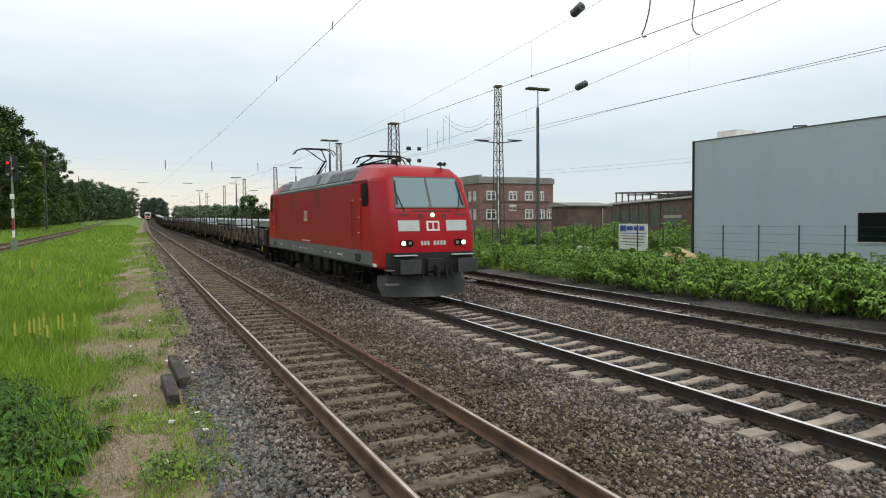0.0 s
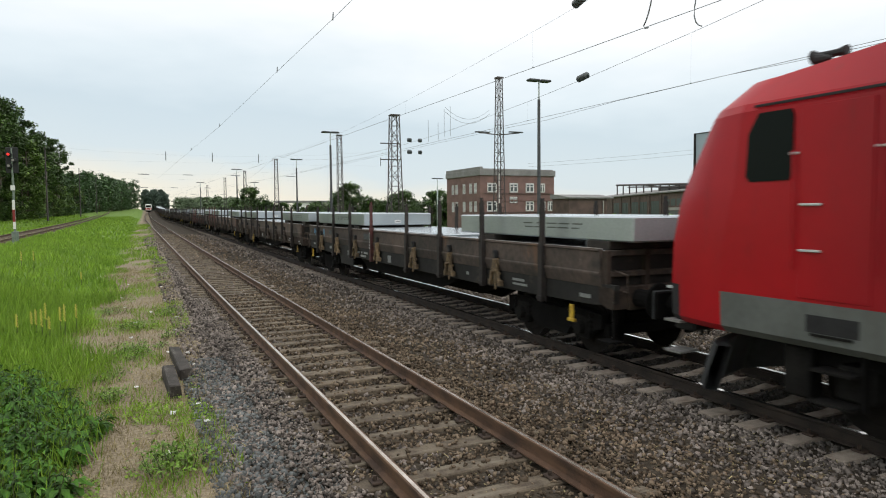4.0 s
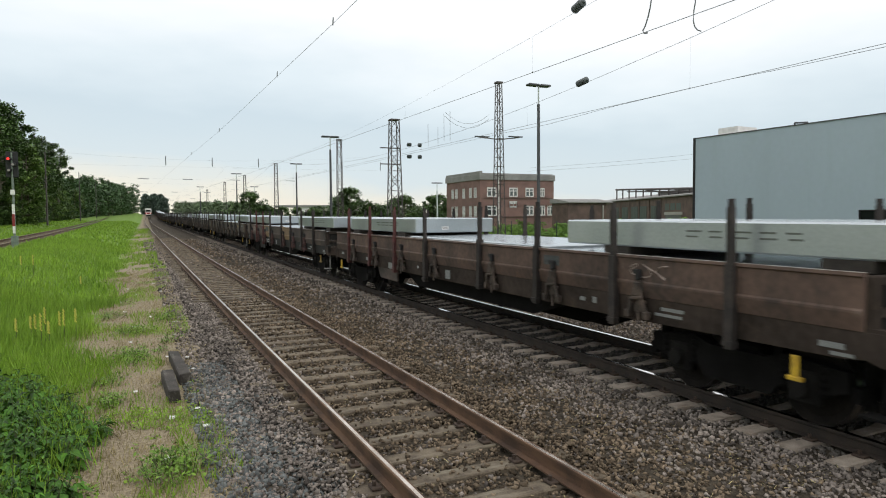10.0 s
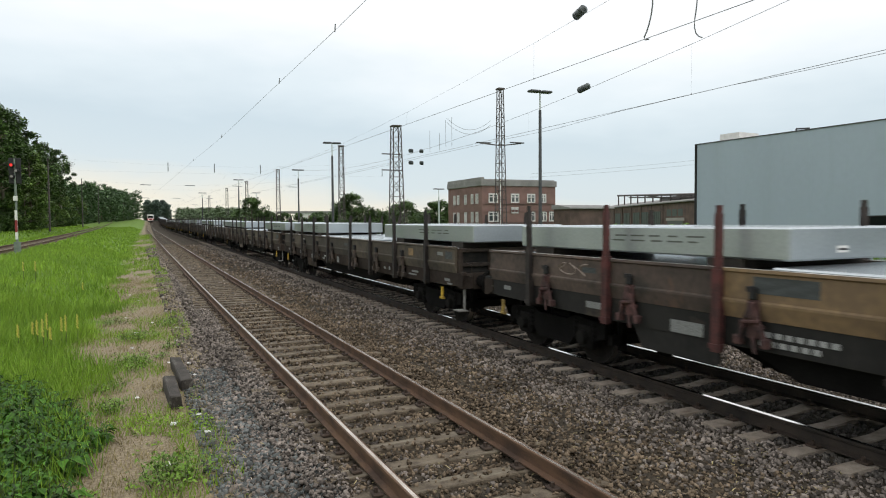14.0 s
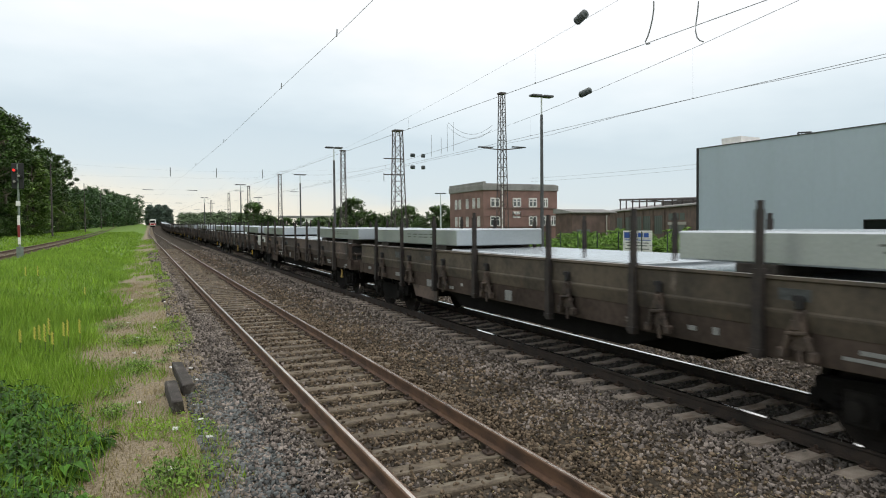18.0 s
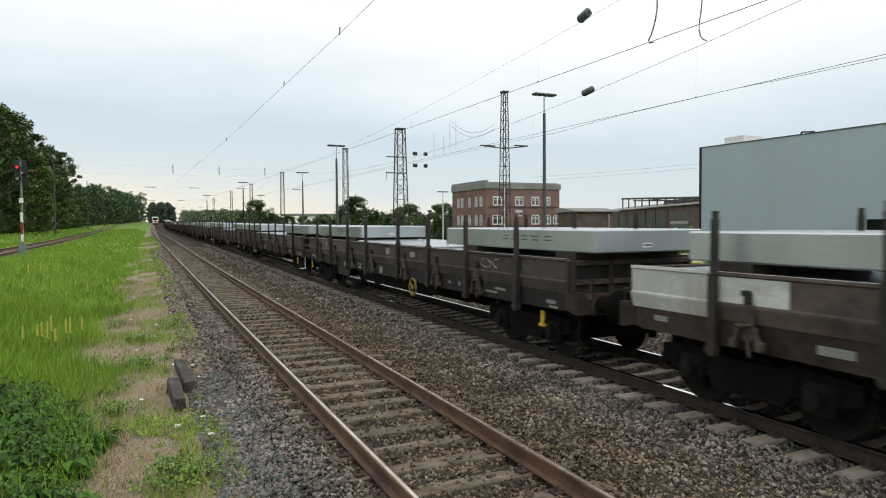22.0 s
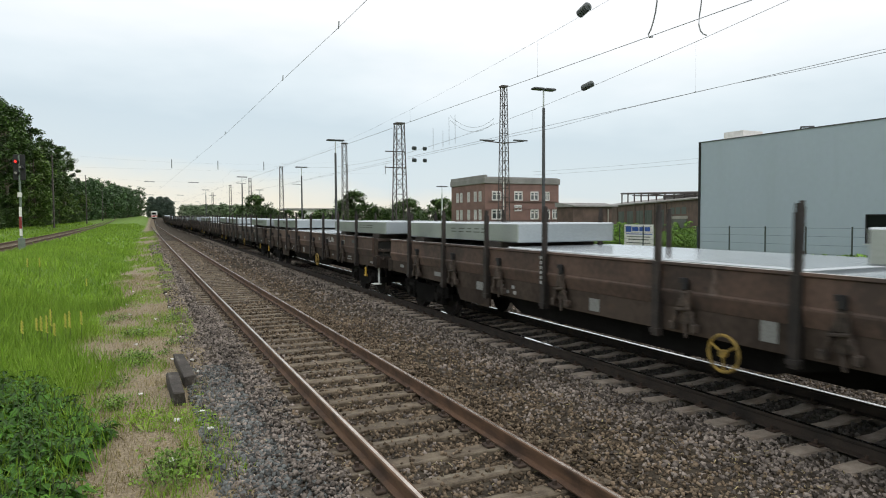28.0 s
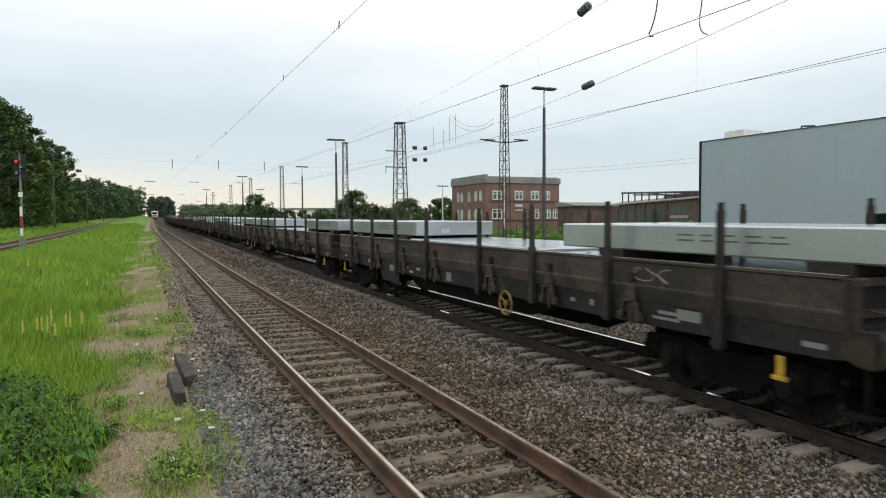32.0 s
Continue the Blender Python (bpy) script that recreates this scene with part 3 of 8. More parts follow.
def rail_mesh(head, flank, band=(-0.034, 0.034), way=bend, up=rise):
    bm = bmesh.new()
    rows = [[bm.verts.new((x + way(y), y, z + up(y))) for x, z in RAIL] for y in [-40, 0] + list(range(10, 441, 10))]
    for a, b in zip(rows, rows[1:]):
        for i in range(len(RAIL)):
            bm.faces.new((a[i], b[i], b[(i + 1) % len(RAIL)], a[(i + 1) % len(RAIL)]))
    bmesh.ops.recalc_face_normals(bm, faces=bm.faces[:])
    me = finish(bm, "rail")
    me.materials.append(flank)
    me.materials.append(head)
    for p in me.polygons:
        if p.normal.z > 0.9 and p.center.z > up(p.center.y) - 0.02 and band[0] < p.center.x - way(p.center.y) < band[1]:
            p.material_index = 1
    return me


RAIL_MESH, DULL_RAIL, TAN_RAIL = rail_mesh(M_RAILTOP, M_RAILDARK, (-0.03, 0.03)), rail_mesh(M_DULLHEAD, M_RAILSIDE, (-0.016, 0.02)), rail_mesh(M_TANRAIL, M_RAILSIDE, way=lambda y: 0.0, up=lie)
tracks = []
for k, (x, z) in enumerate(((T1, 0.0), (T2, Z2), (T3, Z3))):
    tr = thing("railway_track", ("worn railway track with weathered wooden sleepers", "railway track with pale concrete sleepers", "rusty railway track with dark sleepers")[k], "track", pose(x, 0, z), kind="structure")
    tracks.append(tr)
    for s in (-1, 1):
        part("rail", DULL_RAIL if k == 0 else RAIL_MESH, None, tr, "rusty steel rail with a bright worn head").location = (s * GAUGE, 0, 0)

# ---- sleepers, fastenings, ballast stones ----
def quads(name, arr, material):
    """A mesh of loose quads from an array (n, 4, 3)."""
    n = len(arr)
    me = bpy.data.meshes.new(name)
    me.vertices.add(n * 4)
    me.vertices.foreach_set("co", np.asarray(arr, dtype=np.float32).ravel())
    me.loops.add(n * 4)
    me.loops.foreach_set("vertex_index", np.arange(n * 4, dtype=np.int32))
    me.polygons.add(n)
    me.polygons.foreach_set("loop_start", np.arange(n, dtype=np.int32) * 4)
    me.update(calc_edges=True)
    me.materials.append(material)
    return me


def tris(name, verts, faces, material):
    n = len(faces)
    me = bpy.data.meshes.new(name)
    me.vertices.add(len(verts))
    me.vertices.foreach_set("co", np.asarray(verts, dtype=np.float32).ravel())
    me.loops.add(n * 3)
    me.loops.foreach_set("vertex_index", np.asarray(faces, dtype=np.int32).ravel())
    me.polygons.add(n)
    me.polygons.foreach_set("loop_start", np.arange(n, dtype=np.int32) * 3)
    me.update(calc_edges=True)
    me.materials.append(material)
    return me


def concrete_sleeper():
    bm = bmesh.new()
    xs = [(-1.3, 0.0, 0.15), (-1.0, 0.0, 0.15), (-0.55, -0.012, 0.14), (-0.25, -0.045, 0.115), (0.25, -0.045, 0.115), (0.55, -0.012, 0.14), (1.0, 0.0, 0.15), (1.3, 0.0, 0.15)]
    rows = []
    for x, dz, w in xs:
        t = -0.165 + dz
        rows.append([bm.verts.new(p) for p in ((x, -w, t - 0.16), (x, -w * 0.72, t), (x, w * 0.72, t), (x, w, t - 0.16))])
    for a, b in zip(rows, rows[1:]):
        for i in range(4):
            bm.faces.new((a[i], b[i], b[(i + 1) % 4], a[(i + 1) % 4]))
    bm.faces.new(rows[0])
    bm.faces.new(rows[-1][::-1])
    bmesh.ops.recalc_face_normals(bm, faces=bm.faces[:])
    return finish(bm, "sleeper")


def wood_sleeper(seed):
    rng = random.Random(seed)
    bm = bmesh.new()
    box(bm, -1.3, 1.3, -0.115, 0.115, -0.33, -0.168)
    for v in bm.verts:
        v.co += Vector((rng.uniform(-0.03, 0.03), rng.uniform(-0.012, 0.012), rng.uniform(-0.006, 0.004)))
    bmesh.ops.bevel(bm, geom=bm.edges[:], offset=0.012, segments=1, affect="EDGES")
    return finish(bm, "sleeper")


def clip_mesh():
    bm = bmesh.new()
    for s in (-1, 1):
        box(bm, s * 0.13 - 0.05, s * 0.13 + 0.05, -0.07, 0.07, -0.165, -0.135, 0.008)
        rod(bm, (s * 0.14, 0, -0.14), (s * 0.14, 0, -0.09), 0.022, seg=6)
    return finish(bm, "fastening")


SLEEPER_C = concrete_sleeper()
SLEEPER_W = [wood_sleeper(k) for k in range(4)]
CLIP = clip_mesh()
for m in SLEEPER_W:
    m.materials.append(M_WOOD)
rng = random.Random(5)
for k in range(-70, 130):
    y = 7.62 + 0.555 * k
    sl = part("sleeper", SLEEPER_C, M_CONCRETE, tracks[1])
    sl.location, sl.rotation_euler = (rng.uniform(-0.02, 0.02) + bend(y), y, rise(y)), (0, 0, rng.uniform(-0.008, 0.008) + 0.0148)
    if -14 < k < 50:
        for s in (-1, 1):
            part("rail_fastening", CLIP, M_IRON, sl).location = (s * GAUGE, 0, 0)
for k in range(-60, 110):
    y = 5.65 + 0.617 * k
    sl = part("sleeper", SLEEPER_W[k % 4], None, tracks[0])
    sl.location, sl.rotation_euler = (rng.uniform(-0.03, 0.03) + bend(y), y, rise(y) - 0.014 + rng.uniform(-0.012, 0.006)), (0, 0, rng.uniform(-0.012, 0.012) + 0.0148)
    if -8 < k < 45:
        for s in (-1, 1):
            part("rail_fastening", CLIP, M_IRON, sl).location = (s * GAUGE, 0, 0)
for k in range(-60, 75):
    y = 5.9 + 0.63 * k
    sl = part("sleeper", SLEEPER_W[(k * 3) % 4], None, tracks[2])
    sl.location = (rng.uniform(-0.03, 0.03) + bend(y), y, rise(y) - 0.03)


def far_sleepers(track, top, y0, y1, step, material, way=bend, up=rise):
    arr = []
    for k in range(int((y1 - y0) / step)):
        y = y0 + k * step
        z, x = top + up(y), way(y)
        arr.append([(x - 1.3, y - 0.12, z), (x + 1.3, y - 0.12, z), (x + 1.3, y + 0.12, z), (x - 1.3, y + 0.12, z)])
    ob = part("far_sleepers", quads("far_sleepers", arr, material), None, track)
    tagged(ob, kind="stuff")


far_sleepers(tracks[1], -0.168, 7.62 + 0.555 * 130, 320, 0.555, M_CONCRETE)
far_sleepers(tracks[0], -0.178, 5.65 + 0.617 * 110, 320, 0.617, M_WOOD)

BLOCK_V = np.array([(-1, -1, -1), (1, -1, -1), (1, 1, -1), (-1, 1, -1), (-0.8, -0.9, 1), (0.9, -0.7, 1), (0.7, 0.9, 1), (-0.9, 0.7, 1)]) * 0.72
BLOCK_F = np.array([(0, 2, 1), (0, 3, 2), (4, 5, 6), (4, 6, 7), (0, 1, 5), (0, 5, 4), (1, 2, 6), (1, 6, 5), (2, 3, 7), (2, 7, 6), (3, 0, 4), (3, 4, 7)])
OCT_V = np.array([(1, 0, 0), (-1, 0, 0), (0, 1, 0), (0, -1, 0), (0, 0, 1), (0, 0, -1)], dtype=float)
OCT_F = np.array([(0, 2, 4), (2, 1, 4), (1, 3, 4), (3, 0, 4), (2, 0, 5), (1, 2, 5), (3, 1, 5), (0, 3, 5)])


def stones(seed, count, x0, x1, y0, y1, size, material, label, keep=None, fine=True, sink=0.3, lift=0.0):
    """A litter of broken stones, loose on the ballast bed."""
    r = np.random.RandomState(seed)
    x, y = r.uniform(x0, x1, count), y0 + (y1 - y0) * r.uniform(0, 1, count)
    ok = np.ones(count, bool) if keep is None else keep(x, y, r)
    for c in (T1, T2, T3):
        for s in (-1, 1):
            ok &= abs(x - c - s * GAUGE) > 0.085
    x, y = x[ok] + np.interp(y[ok], *BEND), y[ok]
    n = len(x)
    V, F = (BLOCK_V, BLOCK_F) if fine else (OCT_V, OCT_F)
    k = len(V)
    sz = size * r.uniform(0.55, 1.35, (n, 1)) * r.uniform(0.5, 1.35, (n, 3)) * np.array([1, 1, 0.85])
    v = V[None] * (1 + r.uniform(-0.5, 0.35, (n, k, 1))) * sz[:, None, :]
    a = r.uniform(0, 2 * np.pi, n)
    b = r.uniform(-1.2, 1.2, n)
    ca, sa, cb, sb = np.cos(a)[:, None], np.sin(a)[:, None], np.cos(b)[:, None], np.sin(b)[:, None]
    vy, vz = v[..., 1] * cb - v[..., 2] * sb, v[..., 1] * sb + v[..., 2] * cb
    vx, vy = v[..., 0] * ca - vy * sa, v[..., 0] * sa + vy * ca
    g = np.array([ground_z(float(p), float(q)) for p, q in zip(x, y)])
    z = g + size * (1 - sink) * r.uniform(0.2, 1.0, n) + lift
    P = np.stack([vx + x[:, None], vy + y[:, None], vz + z[:, None]], -1)
    faces = (F[None] + (np.arange(n) * k)[:, None, None]).reshape(-1, 3)
    ob = new("ballast_stones", tris("ballast_stones", P.reshape(-1, 3), faces, material))
    tagged(ob, label, "ballast", kind="stuff")
    return ob


def off_sleepers(x, y, r):
    """Keep most stones off the tops of the sleepers."""
    t1 = (abs(x - T1) < 1.0 + 0.3 * (r.uniform(0, 1, len(x)) > 0.55)) & (abs((y - 5.65 + 0.3085) % 0.617 - 0.3085) < 0.125)
    t2 = (abs(x - T2) < 1.17) & (abs((y - 7.62 + 0.2775) % 0.555 - 0.2775) < 0.125)
    return ~((t1 & (r.uniform(0, 1, len(x)) > 0.16)) | (t2 & (r.uniform(0, 1, len(x)) > 0.02)))


def brownish(x, r):
    p = np.exp(-((x - 4.6) / 1.1) ** 2) * 0.85 + 0.75 * (abs(x - T1) < 1.2) + 0.35 * (x > 9)
    return r.uniform(0, 1, len(x)) < p


GREY, BROWN = "sharp grey broken ballast stones lying loose", "rust-brown broken ballast stones lying loose"
for seed, n, span, size, fine in ((1, 27000, (0.75, 10.0, 3.2, 8.5), 0.026, True), (2, 34000, (0.7, 14.0, 8.5, 17.0), 0.030, True), (3, 24000, (0.7, 14.0, 17.0, 34.0), 0.045, False), (4, 9000, (0.7, 14.0, 34.0, 70.0), 0.07, False)):
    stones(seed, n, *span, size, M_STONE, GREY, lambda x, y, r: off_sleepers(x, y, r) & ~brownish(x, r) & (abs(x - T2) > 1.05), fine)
    stones(seed + 10, int(n * 0.75), *span, size * 0.92, M_RUSTSTONE, BROWN, lambda x, y, r: off_sleepers(x, y, r) & brownish(x, r), fine)
# darker stones between these rails, partly standing in for shade under the train
stones(41, 9000, T2 - 1.05, T2 + 1.05, 3.2, 17.0, 0.030, M_DARKSTONE, "dark ballast stones between the rails", off_sleepers)
stones(42, 5000, T2 - 1.05, T2 + 1.05, 17.0, 50.0, 0.045, M_DARKSTONE, "dark ballast stones between the rails", off_sleepers, False)
stones(43, 12000, 0.75, 14.0, -12.0, 3.2, 0.040, M_STONE, GREY, off_sleepers, False)
# a heap of fresher, bluish stones beside the near track
stones(31, 5600, 0.6, 1.72, 4.0, 12.0, 0.028, M_FRESH, "fresh bluish-grey broken stones beside the near track", None, True, 0.35, 0.0)
stones(32, 5200, 10.0, 15.8, 2.5, 9.0, 0.036, M_STONE, GREY, None, False)
stones(34, 2600, 0.5, 1.5, -12.0, 4.0, 0.030, M_STONE, GREY, None, False)
stones(33, 3200, 13.9, 16.4, 8.0, 40.0, 0.04, M_DARKSTONE, "dark grey stones lying on bare soil", None, False)
# ballast thrown over the ends of the near track's sleepers
for k, (a, b, n) in enumerate(((T1 - 1.5, T1 - 1.02, 3400), (T1 + 1.0, T1 + 1.5, 3000), (T1 - 0.68, T1 + 0.68, 1500))):
    stones(51 + k, n, a, b, 4.0, 20.0, 0.024, M_RUSTSTONE if k else M_STONE, BROWN if k else GREY, None, True, 0.2, 0.04)
# straw, dead leaves and pale chips caught among the stones
r = np.random.RandomState(61)
n = 2400
x, y = r.uniform(0.7, 6.4, n), 4.0 + 26 * r.uniform(0, 1, n) ** 1.4
c = np.stack([x, y, np.array([ground_z(float(p), float(q)) for p, q in zip(x, y)]) + r.uniform(0.02, 0.06, n)], -1)
a = r.uniform(0, 2 * np.pi, n)
u = np.stack([np.cos(a), np.sin(a), r.normal(0, 0.25, n)], -1) * (r.uniform(0.008, 0.03, n))[:, None]
w = np.stack([-np.sin(a), np.cos(a), np.zeros(n)], -1) * (r.uniform(0.002, 0.006, n))[:, None]
tagged(new("straw_litter", quads("straw_litter", np.stack([c - u - w, c + u - w, c + u + w, c - u + w], 1), M_DRYGRASS)), "pale straw and dead leaves among ballast stones", "litter", kind="stuff")

# ---- verge, plants and woods on the west side ----
def leaf_quads(r, centres, size, droop=0.3, aspect=0.55):
    """Pointed leaves as loose quads, each with its own turn."""
    n = len(centres)
    a, t = r.uniform(0, 2 * np.pi, n), r.normal(-droop, 0.45, n)
    u = np.stack([np.cos(a) * np.cos(t), np.sin(a) * np.cos(t), np.sin(t)], -1)
    side = np.stack([-np.sin(a), np.cos(a), r.normal(0, 0.35, n)], -1)
    side /= np.linalg.norm(side, axis=1)[:, None]
    s = (size * r.uniform(0.6, 1.35, n))[:, None]
    return np.stack([centres - u * s * 0.5, centres + side * s * aspect * 0.5 - u * s * 0.05, centres + u * s * 0.5, centres - side * s * aspect * 0.5 - u * s * 0.05], 1)


def blades(r, x, y, z, height, width, lean=0.35):
    n = len(x)
    h = height * r.uniform(0.5, 1.25, n)
    a = r.uniform(0, 2 * np.pi, n)
    d = np.stack([np.cos(a), np.sin(a), np.zeros(n)], -1)
    b = np.stack([x, y, z], -1)
    tip = b + np.stack([r.normal(0, lean, n) * h, r.normal(0, lean, n) * h, h], -1)
    w = (width * r.uniform(0.6, 1.3, n))[:, None]
    return np.stack([b - d * w, b + d * w, tip + d * w * 0.25, tip - d * w * 0.25], 1)


def heights(x, y):
    return np.array([ground_z(float(a), float(b)) for a, b in zip(x, y)])


def grass_edge(y):
    """Where the tall grass ends and the trodden strip begins."""
    return -1.15 - 0.35 * np.sin(y * 0.45) - 0.25 * np.sin(y * 1.3 + 1) - 0.012 * np.clip(y - 20, 0, 60)


def grass_field(seed, n, x0, x1, y0, y1, height, width, material, label, edge=True, patchy=0.0):
    r = np.random.RandomState(seed)
    y = y0 + (y1 - y0) * r.uniform(0, 1, n) ** 1.3
    x = r.uniform(x0, x1, n)
    ok = x < grass_edge(y) + r.normal(0, 0.18, n) if edge else np.ones(n, bool)
    ok &= abs(x - (-8.1 - 0.021 * y)) > 1.45
    if patchy:
        ok &= np.array([noise.noise(Vector((a * 0.8, b * 0.5, 7.7))) for a, b in zip(x, y)]) > patchy
    x, y = x[ok], y[ok]
    ob = new("grass", quads("grass", blades(r, x, y, heights(x, y) - 0.02, height, width), material))
    return tagged(ob, label, "grass", kind="stuff")


grass_field(1, 42000, -5.5, 0.2, 6.0, 22.0, 0.34, 0.008, M_GRASS, "tall bright green grass on the verge")
grass_field(7, 12000, -6.0, 0.0, -10.0, 6.0, 0.3, 0.010, M_GRASS, "tall bright green grass on the verge")
grass_field(2, 40000, -12.0, -0.5, 20.0, 60.0, 0.24, 0.018, M_GRASS, "tall bright green grass on the verge")
grass_field(3, 26000, -26.0, -1.5, 55.0, 200.0, 0.24, 0.06, M_GRASS, "bright green grass beside the side track")
grass_field(4, 30000, -1.7, 0.8, 6.0, 34.0, 0.08, 0.005, M_DRYGRASS, "short dry straw on the trodden strip", False)
grass_field(5, 21000, -1.7, 0.85, 6.0, 40.0, 0.13, 0.007, M_GRASS, "thin green tufts on the trodden strip", False, 0.10)
grass_field(6, 9000, -2.2, 0.6, 36.0, 120.0, 0.22, 0.02, M_GRASS, "green grass closing over the trodden strip", False, -0.05)


# low clover and weeds creeping over the trodden strip
r = np.random.RandomState(70)
gx, gy = r.uniform(-1.7, 0.8, 60000), 6 + 30 * r.uniform(0, 1, 60000) ** 1.4
ok = np.array([noise.noise(Vector((a * 1.1, b * 0.7, 2.2))) + 0.35 * noise.noise(Vector((a * 4, b * 4, 5.0))) for a, b in zip(gx, gy)]) > 0.32
gx, gy = gx[ok], gy[ok]
tagged(new("clover", quads("clover", leaf_quads(r, np.stack([gx, gy, heights(gx, gy) + r.uniform(0.0, 0.05, len(gx))], -1), 0.035, 0.1, 0.8), M_GRASS)), "low clover and weeds creeping over dry earth", "weeds", kind="stuff")


def leafy_plant(name, seed, at, radius, height, count, size, material, label, category, stems=9, droop=0.3):
    """A bushy plant: stems rising from the ground, leaves up each of them."""
    r = np.random.RandomState(seed)
    pl = thing(name, label, category, pose(*at))
    bm, pts = bmesh.new(), []
    for k in range(stems):
        a, q = r.uniform(0, 2 * np.pi), radius * np.sqrt(r.uniform(0, 1))
        h = height * (1 - 0.45 * (q / radius) ** 2) * r.uniform(0.8, 1.1)
        b = np.array([np.cos(a) * q * 0.8, np.sin(a) * q * 0.8, 0])
        t = np.array([np.cos(a) * q * 1.1, np.sin(a) * q * 1.1, h])
        rod(bm, b, t, 0.006 + 0.004 * height, 0.003, seg=4)
        m = max(2, count // stems)
        f = r.uniform(0.12, 1.03, m)
        pts.append(b + (t - b) * f[:, None] + r.normal(0, 0.07 * radius + 0.03, (m, 3)) * np.array([1.3, 1.3, 0.6]))
    tagged(part("stalk", bm, M_STEM, pl), kind="stuff")
    part("foliage", quads("foliage", leaf_quads(r, np.concatenate(pts), size, droop), material), None, pl)
    return pl


def folded(r, base, way, size, droop, aspect=0.5):
    """Pointed leaves growing from base along way, folded along the midrib: two quads each."""
    n = len(base)
    up = np.array([0, 0, 1.0])
    d = way * np.cos(droop)[:, None] - up * np.sin(droop)[:, None]
    side = np.stack([-way[:, 1], way[:, 0], r.normal(0, 0.25, n)], -1)
    side /= np.linalg.norm(side, axis=1)[:, None]
    s = size[:, None]
    mid, tip = base + d * s * 0.45 + up * s * 0.06, base + d * s - up * s * 0.12
    wing = up * s * 0.10
    a, b = mid + side * s * aspect * 0.5 + wing, mid - side * s * aspect * 0.5 + wing
    return np.concatenate([np.stack([base, a, tip, mid], 1), np.stack([base, mid, tip, b], 1)])


def nettle_clump(seed, at, radius, height, stems):
    r = np.random.RandomState(seed)
    pl = thing("nettle_clump", "lush green nettles growing on the verge", "plant", pose(*at))
    bm, leaves = bmesh.new(), []
    for k in range(stems):
        a, q = r.uniform(0, 2 * np.pi), radius * np.sqrt(r.uniform(0, 1))
        h = height * (1 - 0.5 * (q / radius) ** 2) * r.uniform(0.78, 1.12)
        b = np.array([np.cos(a) * q * 0.85, np.sin(a) * q * 0.85, 0])
        t = np.array([np.cos(a) * q * 1.12, np.sin(a) * q * 1.12, h])
        rod(bm, b, t, 0.006, 0.003, seg=4)
        tiers = max(3, int(h / 0.105))
        f = np.repeat(np.linspace(0.25, 1.0, tiers), 4)
        n = len(f)
        turn = np.repeat(np.arange(tiers) * 0.8 + r.uniform(0, 6), 4) + np.tile([0, 1.57, 3.14, 4.71], tiers) + r.normal(0, 0.3, n)
        way = np.stack([np.cos(turn), np.sin(turn), np.zeros(n)], -1)
        size = (0.185 - 0.105 * np.maximum(0, f - 0.55) / 0.45) * r.uniform(0.75, 1.2, n)
        base = b + (t - b) * f[:, None] + way * 0.012
        leaves.append(folded(r, base, way, size, r.normal(0.42, 0.28, n) - 0.5 * np.maximum(0, f - 0.8)))
    tagged(part("stalk", bm, M_STEM, pl), kind="stuff")
    part("foliage", quads("foliage", np.concatenate(leaves), M_NETTLE), None, pl)
    return pl


for k, (x, y, rad, h) in enumerate(((-1.05, 7.7, 0.5, 0.62), (-1.55, 8.6, 0.6, 0.70), (-0.82, 8.6, 0.42, 0.52), (-1.3, 9.6, 0.55, 0.62), (-2.1, 9.6, 0.6, 0.7), (-1.75, 10.7, 0.55, 0.6), (-1.0, 6.7, 0.45, 0.5), (-1.9, 7.4, 0.6, 0.6))):
    nettle_clump(40 + k, (x - 0.12, y, ground_z(x, y)), rad, h * 0.82, int(105 * rad * rad) + 12)
for k, (x, y, rad, h, n) in enumerate(((-0.48, 10.1, 0.2, 0.20, 150), (0.22, 6.95, 0.27, 0.34, 260), (0.05, 7.25, 0.2, 0.25, 150), (-0.46, 13.1, 0.4, 0.16, 260), (-0.1, 13.6, 0.3, 0.18, 200), (-0.27, 16.2, 0.4, 0.2, 240), (0.38, 17.6, 0.3, 0.24, 160), (-0.6, 11.5, 0.25, 0.14, 120), (0.35, 14.6, 0.2, 0.2, 90), (-0.9, 19.0, 0.4, 0.2, 160))):
    leafy_plant("weed_tuft", 60 + k, (x, y, ground_z(x, y)), rad * 1.2, h, int(n * 2.2), 0.048, M_WEED, "small yellow-green weed on dry earth", "plant", 10)
for k, (x, y) in enumerate(((-2.08, 15.2), (-1.96, 15.6), (-1.84, 15.1), (-1.72, 15.8), (-1.60, 15.4), (-2.36, 14.9), (-1.45, 16.1), (-1.92, 14.7), (-2.2, 15.5), (-3.9, 26.0), (-3.6, 26.4), (-2.1, 25.5))):
    z = ground_z(x, y)
    fl = thing("mullein_flower", "tall yellow flower spike standing in the grass", "flower", pose(x, y, z), "yellow flower spikes")
    h = 0.66 + 0.12 * math.sin(k * 2.1)
    part("stem", rod(bmesh.new(), (0, 0, 0), (0.02, 0, h), 0.008, 0.005, seg=5), M_STEM, fl)
    bm = bmesh.new()
    for q in range(16):
        zz = h * (0.55 + 0.45 * q / 16)
        box(bm, 0.014 * math.cos(q * 2.4) - 0.011, 0.014 * math.cos(q * 2.4) + 0.012, 0.014 * math.sin(q * 2.4) - 0.011, 0.014 * math.sin(q * 2.4) + 0.012, zz, zz + 0.024)
    part("blossom", bm, M_FLOWER, fl)

